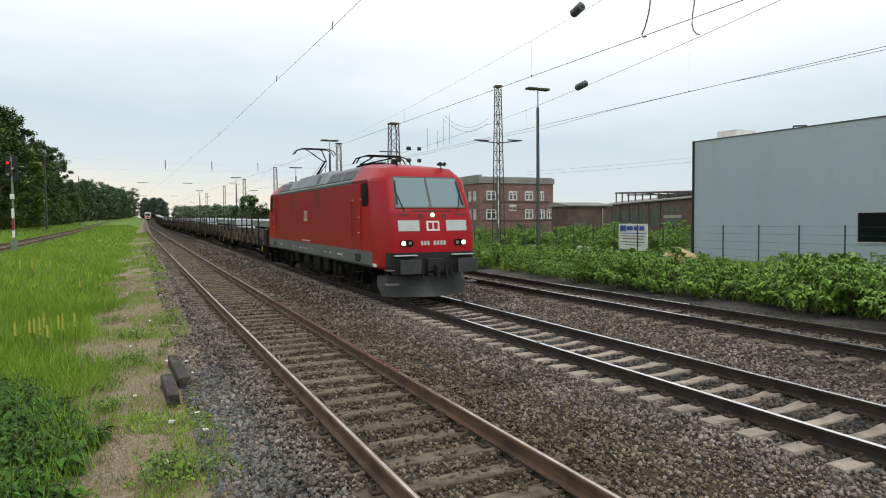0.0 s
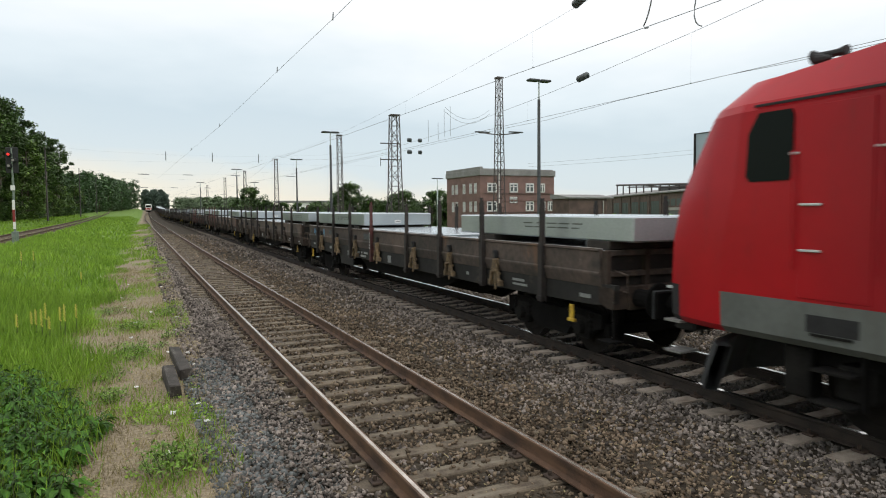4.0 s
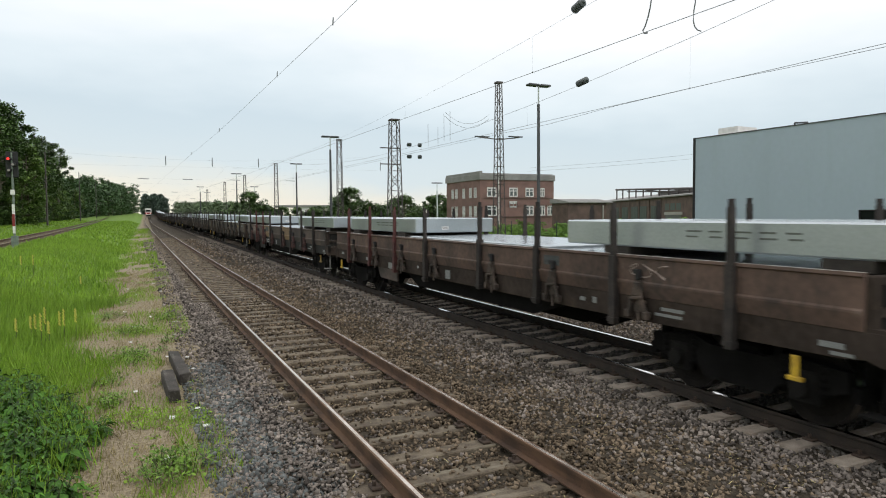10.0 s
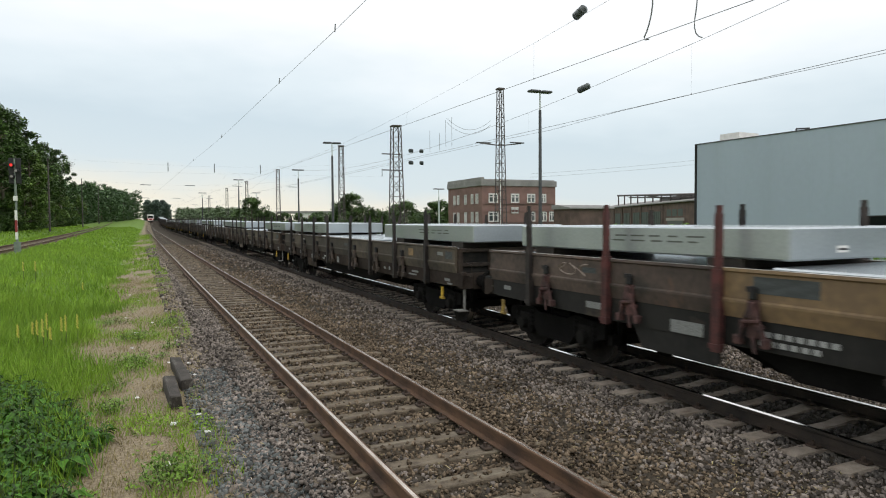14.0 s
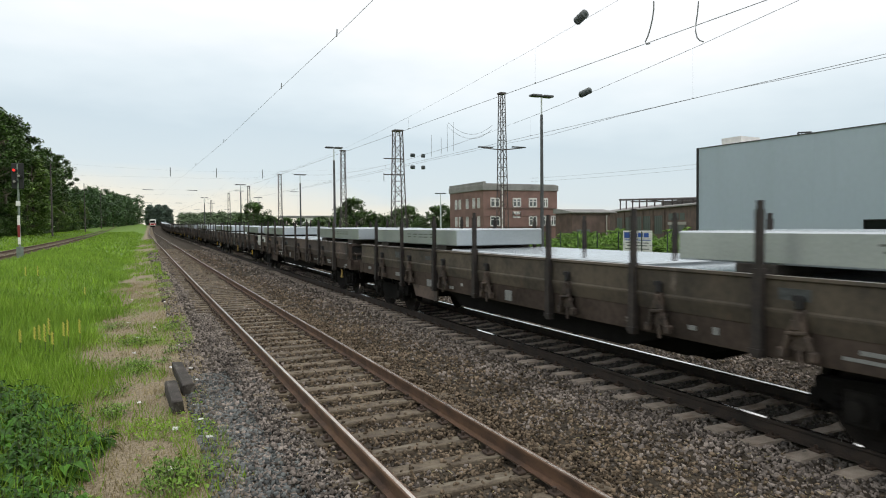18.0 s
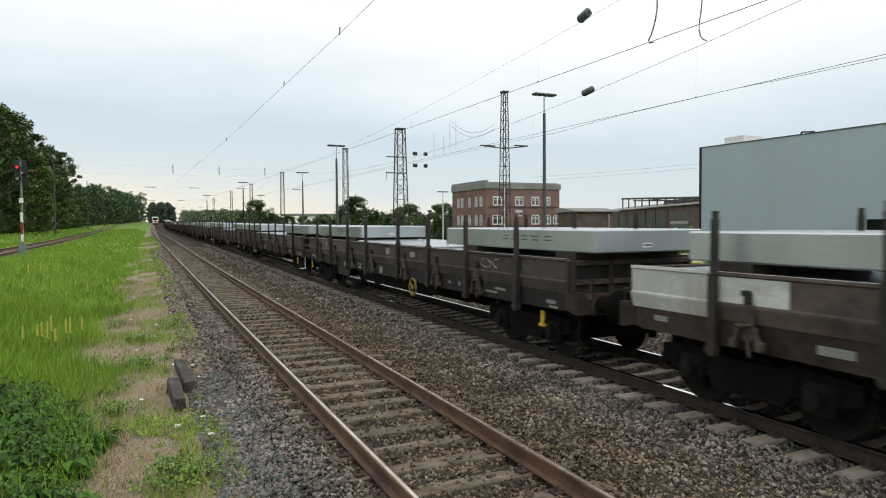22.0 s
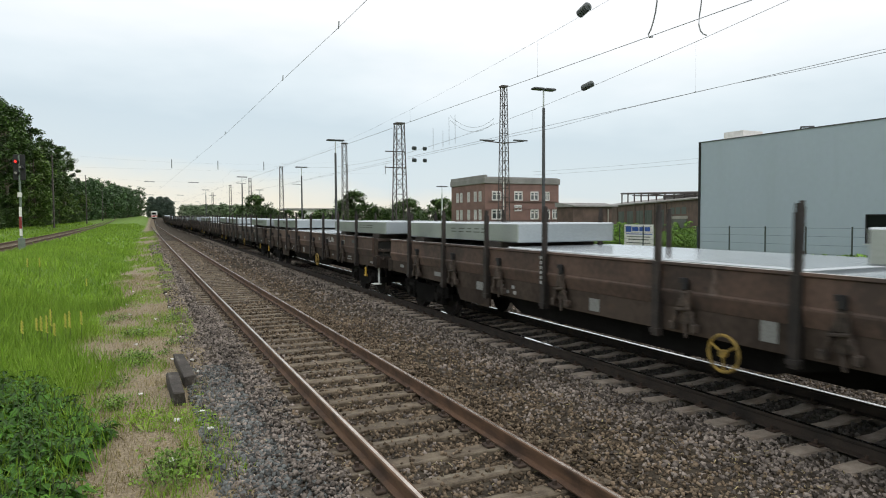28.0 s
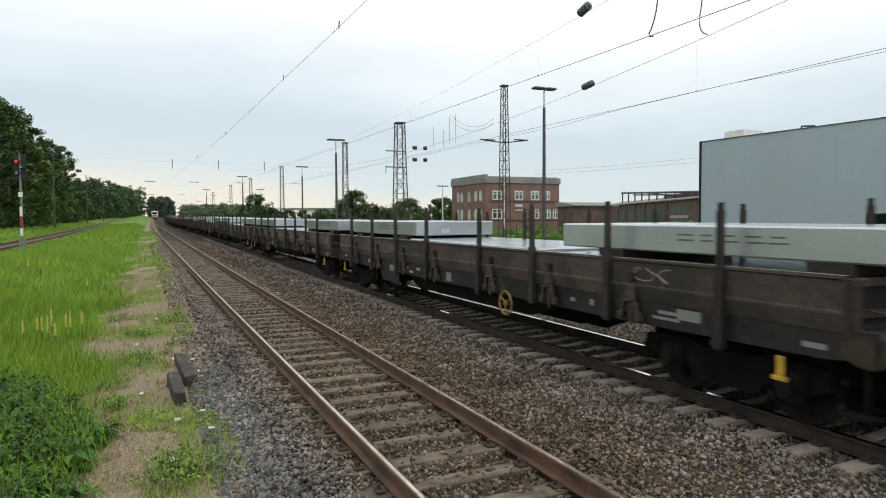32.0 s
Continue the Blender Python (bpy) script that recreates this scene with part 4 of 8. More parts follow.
# two old timber offcuts beside the ballast
for x, y, rz, ln, z0, tilt in ((0.27, 10.47, 2.4, 1.35, -0.29, 0.0), (0.44, 11.75, 3.0, 1.95, -0.29, 0.0)):
    bm = box(bmesh.new(), -0.085, 0.085, -ln / 2, ln / 2, 0, 0.20, 0.015)
    rg = random.Random(int(y * 10))
    for v in bm.verts:
        v.co += Vector((rg.uniform(-0.012, 0.012), rg.uniform(-0.03, 0.03), rg.uniform(-0.01, 0.01)))
    solo("timber_block", bm, M_OLDWOOD, "weathered dark timber block lying beside the ballast", "timber", "timber blocks", at=pose(x, y, z0 + 0.02, tilt, 0, rz))
# scraps of pale litter on the strip
rg = random.Random(12)
for k, (x, y) in enumerate(((-0.59, 19.7), (-1.5, 24.4), (-0.66, 25.8), (-0.36, 23.8), (-0.95, 12.9), (0.5, 15.2), (0.42, 20.5), (0.2, 27.0), (0.55, 9.2), (0.35, 31.0), (0.62, 12.6), (0.15, 7.5), (0.25, 9.0), (-0.2, 10.6), (0.6, 8.4), (-0.35, 14.9), (0.3, 12.9), (0.05, 18.3), (-0.3, 16.9), (0.55, 10.0), (0.66, 11.6), (-0.75, 22.0), (0.4, 24.0), (0.6, 17.0))):
    bm = box(bmesh.new(), -0.035, 0.035, -0.025, 0.025, 0, 0.015)
    for v in bm.verts:
        v.co += Vector((rg.uniform(-0.02, 0.02), rg.uniform(-0.02, 0.02), rg.uniform(0, 0.03)))
    solo("paper_scrap", bm, M_WHITE, "crumpled white scrap lying on dry earth", "litter", "litter", at=pose(x, y, ground_z(x, y) + 0.02, 0, 0, rg.uniform(0, 180)))

# ---- side track on the west, a signal beside it ----
SIDE_X, SIDE_Z = -8.1, 0.76
side = thing("railway_track", "rusty overgrown side track in the grass", "track", pose(SIDE_X, 0, SIDE_Z, 0, 0, 1.2), kind="structure")
for s in (-1, 1):
    part("rail", TAN_RAIL, None, side).location = (s * GAUGE, 0, 0)
for k in range(110):
    part("sleeper", SLEEPER_W[k % 4], None, side).location = (0, 46 + k * 0.65, lie(46 + k * 0.65))
far_sleepers(side, -0.17, 46 + 110 * 0.65, 330, 0.65, M_WOOD, lambda y: 0.0, lie)


def make_signal(at):
    sg = thing("railway_signal", "railway light signal showing red on a grey mast", "signal", at)
    part("mast", rod(bmesh.new(), (0, 0, 0), (0, 0, 5.9), 0.065, seg=10), M_SIGNALMAST, sg)
    plate = part("mast_sign", box(bmesh.new(), -0.075, 0.075, -0.10, -0.07, 0.9, 2.7, 0.006), M_WHITE, sg, "white-red-white mast sign")
    part("red_field", box(bmesh.new(), -0.075, 0.075, -0.106, -0.100, 1.35, 2.1), M_SIGNRED, plate)
    part("cable_box", box(bmesh.new(), -0.17, 0.17, -0.16, 0.12, 0.05, 0.75, 0.02), M_SIGNALMAST, sg)
    part("head_plate", box(bmesh.new(), -0.34, 0.34, -0.04, 0.04, 4.35, 5.95, 0.03), M_BLACK, sg, "black signal screen")
    for x, z, lit in ((-0.12, 5.50, True), (0.12, 5.15, False), (-0.12, 4.8, False)):
        hd = bmesh.new()
        rod(hd, (x, -0.04, z), (x, -0.26, z), 0.15, 0.13, seg=14)
        part("lamp_hood", hd, M_BLACK, sg)
        ln = bmesh.new()
        rod(ln, (x, -0.24, z), (x, -0.285, z), 0.08, seg=14)
        part("lamp_lens", ln, M_RED_LAMP if lit else M_LENS, sg, "glowing red lens" if lit else "")
    part("number_plate", box(bmesh.new(), -0.12, 0.12, -0.10, -0.07, 3.3, 3.6), M_WHITE, sg)
    part("foot", box(bmesh.new(), -0.25, 0.25, -0.25, 0.25, -0.3, 0.05), M_PLINTH, sg)
    return sg


M_SIGNALMAST = mat("signal_mast_paint", (0.20, 0.24, 0.20), (0.12, 0.15, 0.125), 0.7, scale=4, fine=30)
M_SIGNRED = mat("sign_red", (0.30, 0.03, 0.03), (0.18, 0.02, 0.02), 0.6, scale=5, fine=40)
make_signal(pose(-7.42, 47.8, ground_z(-7.42, 47.8), 0, 0, -8))


# ---- trees ----
def tree_meshes(seed, height, spread, clumps, per, leaf, base=0.18):
    r = np.random.RandomState(seed)
    bm = bmesh.new()
    lean = r.uniform(-0.03, 0.03, 2) * height
    top = np.array([lean[0], lean[1], height * 0.92])
    rod(bm, (0, 0, -0.3), (lean[0] * 0.4, lean[1] * 0.4, height * 0.45), height * 0.017, height * 0.011, seg=8)
    rod(bm, (lean[0] * 0.4, lean[1] * 0.4, height * 0.45), top, height * 0.011, height * 0.003, seg=6)
    pts = []
    for k in range(clumps):
        f = r.uniform(base, 1.0)
        wide = spread * (math.sin(math.pi * min(1.0, (f - base) / (1 - base) * 0.82 + 0.16)) ** 0.7) * r.uniform(0.45, 1.05)
        a = r.uniform(0, 2 * np.pi)
        c = np.array([math.cos(a) * wide + lean[0] * f, math.sin(a) * wide + lean[1] * f, f * height])
        if k % 3 == 0:
            rod(bm, (lean[0] * f * 0.6, lean[1] * f * 0.6, max(0.2, f - 0.12) * height), c, height * 0.005, height * 0.002, seg=5)
        q = r.normal(0, 1, (per, 3))
        q /= np.linalg.norm(q, axis=1)[:, None]
        pts.append(c + q * (r.uniform(0, 1, (per, 1)) ** 0.5) * np.array([1, 1, 0.7]) * spread * r.uniform(0.15, 0.34))
    crown = quads("crown", leaf_quads(r, np.concatenate(pts), leaf, 0.2, 0.7), M_LEAFDARK)
    trunk = finish(bm, "trunk")
    trunk.materials.append(M_BARK)
    return trunk, crown


TREES = [tree_meshes(1, 16.5, 3.9, 66, 105, 0.40, 0.22), tree_meshes(2, 15.5, 3.5, 60, 105, 0.38, 0.30), tree_meshes(3, 17.0, 3.4, 62, 105, 0.40, 0.36), tree_meshes(4, 11.0, 3.4, 60, 90, 0.42, 0.08)]
BROAD = [tree_meshes(5, 8.0, 3.6, 60, 90, 0.38, 0.08), tree_meshes(6, 6.5, 3.4, 54, 84, 0.36, 0.04)]


def plant_tree(pair, x, y, z, turn, scale, label, group):
    t = thing("tree", label, "tree", Matrix.Translation((x, y, z)) @ Matrix.Rotation(turn, 4, "Z"), group)
    for nm, me in (("trunk", pair[0]), ("crown", pair[1])):
        o = part(nm, me, None, t)
        o.scale = (scale, scale, scale)
    return t


def edge_x(y):
    """The wood's edge runs beside the side track and swings in to the line far away."""
    return float(np.interp(y, (0, 235, 330, 420), (-20.6, -20.6, -14.5, -6.5)))


def woods(name, spots, label, leaf, height, spread, seed, clumps=26, per=34, leaves=M_LEAFFAR):
    """A far stand of trees as one mesh of leaves and one of trunks: (x, y, z, scale) each."""
    r = np.random.RandomState(seed)
    stand = tagged(new(name, None), label, "trees", kind="stuff")
    crowns, bm = [], bmesh.new()
    for x, y, z, sc in spots:
        for k in range(clumps):
            f = r.uniform(0.02, 1.0)
            wide = spread * sc * math.sin(math.pi * min(1.0, f * 0.8 + 0.15)) ** 0.6 * r.uniform(0.3, 1.0)
            a = r.uniform(0, 6.283)
            c = np.array([x + math.cos(a) * wide, y + math.sin(a) * wide, z + f * height * sc * 0.96])
            q = r.normal(0, 1, (per, 3))
            q /= np.linalg.norm(q, axis=1)[:, None]
            crowns.append(c + q * r.uniform(0.3, 1, (per, 1)) * np.array([1, 1, 0.75]) * spread * sc * 0.33)
        rod(bm, (x, y, z - 0.5), (x, y, z + height * sc * 0.6), 0.16, 0.08, seg=5)
    part("trunks", bm, M_BARK, stand).modifiers.clear()
    part("crowns", quads("crowns", leaf_quads(r, np.concatenate(crowns), leaf, 0.2, 0.75), leaves), None, stand)
    return stand


# slender pale-barked trees standing before the wood
SLIM = tree_meshes(9, 14.5, 1.7, 26, 80, 0.34, 0.5)
SLIM[0].materials[0] = M_PALEBARK
for k, (x, y, s) in enumerate(((-18.3, 142.5, 0.95), (-18.6, 148.5, 1.05), (-18.2, 151.0, 0.95), (-18.6, 156.0, 0.95), (-18.4, 128.0, 0.9), (-18.5, 178.0, 0.85))):
    plant_tree(SLIM, x, y, ground_z(x, y) - 0.1, k * 1.1, s, "slender tree with a pale trunk before the wood", "slim trees by the wood")
M_LEAFLIT = leafy("sunlit_leaves", (0.17, 0.27, 0.055), (0.08, 0.14, 0.03), 0.45, 1.5)
YOUNG = [(a, b.copy()) for a, b in (BROAD[0], TREES[3])]
for _, crown in YOUNG:
    crown.materials[0] = M_LEAFLIT
for k, (x, y, s) in enumerate(((-17.6, 121.0, 0.95), (-17.3, 124.5, 1.15), (-18.4, 131.0, 0.7), (-16.9, 108.0, 0.5), (-18.2, 164.0, 0.6), (-18.3, 173.0, 0.75), (-18.5, 190.0, 0.7), (-18.4, 212.0, 0.75))):
    plant_tree(YOUNG[k % 2], x, y, ground_z(x, y) - 0.1, k * 1.9, s, "young light green tree before the dark wood", "young trees by the wood")
TALL = ((70, 98, 110, 118, 138, 142, 165, 185, 200, 215, 260, 330, 420), (0.62, 0.8, 0.97, 1.07, 1.28, 1.06, 1.08, 1.04, 0.90, 0.86, 0.88, 0.95, 1.0))
rg = random.Random(77)
behind = []
y = 70.0
while y < 200:
    for row, dx in enumerate((0, -5.0)):
        h = float(np.interp(y, *TALL)) * (rg.uniform(0.86, 1.08) if row else rg.choice((0.7, 0.84, 0.97, 1.06)))
        x, yy = edge_x(y) + dx + rg.uniform(-2.2, 1.6), y + rg.uniform(-1.8, 1.8)
        plant_tree(rg.choice(TREES[:3]), x, yy, ground_z(x, yy) - 0.1, rg.uniform(0, 6.28), h, "tall dark green broadleaf tree at the wood's edge", "wood by the side track")
    behind.append((edge_x(y) - 10 + rg.uniform(-2, 2), y + rg.uniform(-2, 2), 1.2 + lie(y), float(np.interp(y, *TALL)) * rg.uniform(0.82, 0.98)))
    y += 4.6 + y * 0.008
while y < 430:
    for dx in (0, -4, -8.5):
        x, yy = edge_x(y) + dx + rg.uniform(-1.2, 1.2), y + rg.uniform(-2, 2)
        behind.append((x, yy, ground_z(x, yy) - 0.1, float(np.interp(y, *TALL)) * rg.uniform(0.8, 1.06)))
    y += 4.4
woods("far_wood", behind, "dense dark green wood running along the side track", 0.75, 16.2, 4.2, 91)
woods("distant_wood", [(-0.6 + k * 0.66 + rg.uniform(-0.3, 0.3), 446 + rg.uniform(0, 12), lie(440) - 1.0, (0.86 + 0.06 * math.sin(k * 0.9)) * (1 if k < 16 else 0.93)) for k in range(20)], "distant dark green trees closing the line", 1.0, 15.2, 2.9, 92, 60, 50, M_LEAFHAZEFAR)
for k in range(60):
    yy = 72 + k * 2.1 + rg.uniform(-0.8, 0.8)
    x = edge_x(yy) + 2.0 + rg.uniform(-0.7, 0.7)
    plant_tree(BROAD[k % 2], x, yy, ground_z(x, yy) - 0.1, rg.uniform(0, 6.28), rg.uniform(0.25, 0.5), "low green shrub at the foot of the wood", "shrubs by the wood")

# ---- bushes, fence, hall and works on the east side ----
def bush_meshes(seed, radius, height, stems, per, leaf):
    """Arching stems from one root, each with broad leaves set alternately along it."""
    r = np.random.RandomState(seed)
    bm, out = bmesh.new(), []
    for k in range(stems):
        a, q = r.uniform(0, 2 * np.pi), radius * np.sqrt(r.uniform(0, 1))
        h = height * (1 - 0.45 * (q / radius) ** 2) * r.uniform(0.62, 1.15)
        c = np.array([np.cos(a), np.sin(a), 0.0])
        pts = [c * q * 0.5, c * q * 0.8 + (0, 0, h * 0.6), c * q * 1.1 + (0, 0, h * 0.95), c * (q * 1.1 + 0.32) + (0, 0, h * 0.92)]
        tube(bm, pts, 0.010, 4)
        f = np.sort(r.uniform(0.5, 3.0, per))
        n0 = np.minimum(f.astype(int), 2)
        P = np.array(pts)
        base = P[n0] + (P[n0 + 1] - P[n0]) * (f - n0)[:, None]
        turn = a + np.where(np.arange(per) % 2, 1.15, -1.15) * r.uniform(0.5, 1.3, per) + r.normal(0, 0.35, per)
        way = np.stack([np.cos(turn), np.sin(turn), np.zeros(per)], -1)
        size = leaf * r.uniform(0.65, 1.25, per) * np.where(f > 2.6, 0.7, 1.0)
        out.append(folded(r, base, way, size, r.normal(0.35, 0.3, per), 0.68))
    st = finish(bm, "stems")
    st.materials.append(M_STEM)
    return st, quads("leaves", np.concatenate(out), M_BUSHLEAF)


BUSHES = [bush_meshes(11, 1.3, 1.75, 48, 40, 0.175), bush_meshes(12, 1.15, 1.5, 44, 40, 0.16), bush_meshes(13, 1.45, 1.95, 50, 40, 0.185)]


def plant_bush(k, x, y, z, scale, label="leafy yellow-green bush on waste ground beside the tracks", group="bushes by the tracks"):
    b = thing("bush", label, "bush", Matrix.Translation((x, y, z)) @ Matrix.Rotation(k * 1.7, 4, "Z"), group)
    for nm, me in zip(("stalk", "foliage"), BUSHES[k % 3]):
        part(nm, me, None, b).scale = (scale, scale, scale)
    return b


rg = random.Random(31)
k = 0
y = -6.0
while y < 66:
    for x, s in ((17.2, 0.95), (18.9, 1.05), (20.8, 0.95)):
        if x > 20 and rg.random() < 0.35:
            continue
        plant_bush(k, x + rg.uniform(-0.5, 0.5), y + rg.uniform(-0.6, 0.6), -0.42, s * rg.uniform(0.78, 1.1) * (1.0 if y < 14 else 0.84 if y < 21 else 0.76))
        k += 1
    y += 1.55 if y < 25 else 2.2
for q in range(46):
    x, yy = rg.uniform(22, 30.4), rg.uniform(12, 62)
    plant_bush(q, x, yy, -0.42, rg.uniform(0.35, 0.72), "low green weeds in front of the fence", "weeds by the fence")
for q in range(60):
    x, yy = rg.uniform(32.5, 52), rg.uniform(42, 68)
    plant_bush(q, x, yy, -0.42, rg.uniform(0.7, 1.35), "green bush behind the fence", "bushes behind the fence")
r = np.random.RandomState(8)
gx, gy = r.uniform(17.3, 31, 24000), r.uniform(2, 62, 24000)
tagged(new("grass", quads("grass", blades(r, gx, gy, heights(gx, gy) - 0.02, 0.42, 0.02), M_GRASS)), "rough green grass and weeds on waste ground", "grass", kind="stuff")

# fence: posts every two and a half metres, thin wires between
fence = thing("fence", "dark green wire mesh fence on slim posts", "fence")
for k in range(25):
    y = 5.95 + 2.45 * k
    p = part("post", box(bmesh.new(), -0.03, 0.03, -0.03, 0.03, -0.5, 1.9, 0.006), M_FENCE, fence)
    p.location = (31.0, y, 0)
for z in (0.1, 0.5, 0.95, 1.4, 1.82):
    part("wire", rod(bmesh.new(), (31, 5.95, z), (31, 64.75, z), 0.006, seg=4), M_FENCE, fence)

# sign board behind the fence; its name is not lettered
sign = thing("sign_board", "white company sign board with blue bars on posts", "sign", pose(31.6, 36.5, 0))
part("board", box(bmesh.new(), -0.03, 0.03, -1.5, 1.5, 0.05, 1.95, 0.01), M_WHITE, sign)
for y0, w, z0, h in ((0.72, 0.62, 1.42, 0.42), (-0.02, 0.66, 1.48, 0.30), (-0.62, 0.5, 1.48, 0.30), (-1.2, 0.5, 1.48, 0.30), (1.3, 2.7, 1.25, 0.06)):
    y1 = y0 - w if w > 2 else y0 + w
    part("blue_bar", box(bmesh.new(), -0.045, -0.031, min(y0, y1), max(y0, y1), z0, z0 + h), M_SIGNBLUE, sign)
for z, w in ((1.05, 2.4), (0.85, 2.1), (0.62, 2.5), (0.42, 1.7)):
    part("text_bar", box(bmesh.new(), -0.04, -0.031, -w / 2, w / 2, z, z + 0.06), M_LOCOGREY, sign)
for y in (-1.3, 1.3):
    part("post", box(bmesh.new(), -0.02, 0.06, y - 0.05, y + 0.05, -0.5, 0.05), M_MAST, sign)

# heaps behind the bushes
def heap(name, x, y, r0, h, material, label):
    bm = bmesh.new()
    bmesh.ops.create_icosphere(bm, subdivisions=3, radius=1)
    for v in bm.verts:
        n = noise.noise(v.co * 2.1 + Vector((x, y, 0))) * 0.25
        v.co = Vector((v.co.x * r0 * (1 + n), v.co.y * r0 * 1.3 * (1 + n), max(-0.15, v.co.z) * h * (1 + n)))
    smooth(solo(name, bm, material, label, "heap", at=pose(x, y, -0.4)))


heap("sand_heap", 27.9, 28.2, 0.95, 0.98, M_SAND, "low yellow heap of sand among the bushes")
heap("rubble_heap", 25.5, 33.8, 0.8, 1.0, M_PLINTH, "small pale heap of rubble among the bushes")

# ---- grey hall ----
def make_hall():
    hall = thing("industrial_hall", "large grey sheet-clad industrial hall with one dark window", "building", pose(33.83, 33.1, 0, 0, 0, 4.1) @ pose(-34, -33.1, 0))
    z1 = 7.43
    bm = bmesh.new()
    # west wall with the window's opening cut out: strips round it
    wy0, wy1, wz0, wz1 = 19.5, 22.35, 0.96, 2.52
    for a, b, c, d in ((-70, wy0, -0.5, z1), (wy1, 33.1, -0.5, z1), (wy0, wy1, -0.5, wz0), (wy0, wy1, wz1, z1)):
        box(bm, 34.0, 34.2, a, b, c, d)
    part("west_wall", bm, M_GREYHALL, hall, "smooth grey sheet wall")
    part("north_wall", box(bmesh.new(), 34.2, 62, 32.9, 33.1, -0.5, z1), M_GREYHALL, hall)
    part("east_wall", box(bmesh.new(), 61.8, 62, -70, 32.9, -0.5, z1), M_GREYHALL, hall)
    part("south_wall", box(bmesh.new(), 34.2, 61.8, -70, -69.8, -0.5, z1), M_GREYHALL, hall)
    part("roof", box(bmesh.new(), 34.2, 61.8, -69.8, 32.9, z1 - 0.4, z1 - 0.15), M_ROOFING, hall)
    part("roof_edge", box(bmesh.new(), 33.96, 34.24, -70.05, 33.14, z1, z1 + 0.06), M_POLE, hall, "dark roof edge trim")
    part("corner_trim", box(bmesh.new(), 33.95, 34.02, 33.0, 33.16, -0.5, z1 + 0.06), M_BLACK, hall, "dark corner trim")
    for k in range(28):
        y = 32.0 - k * 1.15
        if k % 4 == 2:
            part("panel_joint", box(bmesh.new(), 33.994, 34.0, y - 0.006, y + 0.006, -0.5, z1), M_GREYHALL, hall)
    w = part("window", box(bmesh.new(), 34.12, 34.14, wy0, wy1, wz0, wz1), M_DARKGLASS, hall, "dark window in a pale frame")
    for a, b, c, d in ((wy0, wy1, wz0, wz0 + 0.06), (wy0, wy1, wz1 - 0.06, wz1), (wy0, wy0 + 0.06, wz0, wz1), (wy1 - 0.06, wy1, wz0, wz1), (20.85, 20.91, wz0, wz1)):
        part("window_frame", box(bmesh.new(), 34.05, 34.12, a, b, c, d), M_BLACK, w)
    part("window_sill", box(bmesh.new(), 33.93, 34.0, wy0 - 0.05, wy1 + 0.05, wz0 - 0.05, wz0), M_PALE, w)
    part("roof_light", box(bmesh.new(), 36.0, 38.0, 31.3, 33.6 - 0.8, z1 - 0.15, 8.2), M_WHITE, hall, "pale roof light")
    v = bmesh.new()
    rod(v, (34.6, 26.4, z1 - 0.2), (34.6, 26.4, z1 + 0.25), 0.05, seg=8)
    rod(v, (34.6, 26.4, z1 + 0.25), (34.6, 25.6, z1 + 0.18), 0.05, seg=8)
    part("vent_pipe", v, M_POLE, hall)
    return hall


make_hall()


# ---- brick works ----
def window_part(parent, x, y, z, w, h, face, bars=True):
    """A white-framed window on a south (face 's') or west wall ('w') whose outer plane is at y or x."""
    def b(u0, u1, z0, z1, d0, d1):
        return box(bmesh.new(), x + u0, x + u1, y - d1, y - d0, z0, z1) if face == "s" else box(bmesh.new(), x - d1, x - d0, y + u0, y + u1, z0, z1)
    g = part("window", b(-w / 2, w / 2, z, z + h, -0.02, 0.01), M_WINDOW, parent)
    for u0, u1, z0, z1 in ((-w / 2, w / 2, z - 0.06, z + 0.1), (-w / 2, w / 2, z + h - 0.12, z + h + 0.08), (-w / 2, -w / 2 + 0.14, z, z + h), (w / 2 - 0.14, w / 2, z, z + h), (-0.08, 0.08, z, z + h), (-w / 2, w / 2, z + h * 0.62, z + h * 0.62 + 0.1)):
        part("window_frame", b(u0, u1, z0, z1, 0.01, 0.06), M_WHITE, g)
    return g


brick = thing("brick_building", "old two-storey red brick factory office building with white windows", "building")
BX0, BX1, BY0, BY1, BH = 39.6, 51.0, 75.0, 85.3, 8.0
part("wall", box(bmesh.new(), BX0, BX1, BY0, BY1, -0.5, BH - 0.9), M_BRICK, brick)
part("cornice", box(bmesh.new(), BX0 - 0.15, BX1 + 0.15, BY0 - 0.15, BY1 + 0.15, BH - 0.9, BH - 0.12, 0.04), M_ROOFING, brick, "grey weathered cornice")
part("roof", box(bmesh.new(), BX0 + 0.1, BX1 - 0.1, BY0 + 0.1, BY1 - 0.1, BH - 0.12, BH), M_ROOFING, brick)
part("parapet", box(bmesh.new(), BX0 - 0.1, BX0 + 0.3, BY0 - 0.1, BY1, BH - 0.12, BH + 0.22), M_ROOFING, brick, "raised grey parapet")
part("brick_band", box(bmesh.new(), BX0 - 0.05, BX1 + 0.05, BY0 - 0.06, BY1, 3.72, 3.95), M_BRICK, brick)
for x, w in ((41.3, 1.4), (44.6, 1.3), (47.1, 1.3), (49.1, 0.8)):
    window_part(brick, x, BY0, 4.95, w, 1.1, "s")
for x, w in ((41.3, 1.5), (47.1, 1.3), (49.1, 0.95), (50.4, 0.9)):
    window_part(brick, x, BY0, 2.45, w, 1.25, "s")
window_part(brick, 44.55, BY0, 3.56, 1.2, 0.68, "s")
for y in (83.2, 82.0, 79.7, 77.7, 76.3):
    window_part(brick, BX0, y, 4.85, 0.75, 1.2, "w")
    window_part(brick, BX0, y, 2.4, 0.75, 1.25, "w")
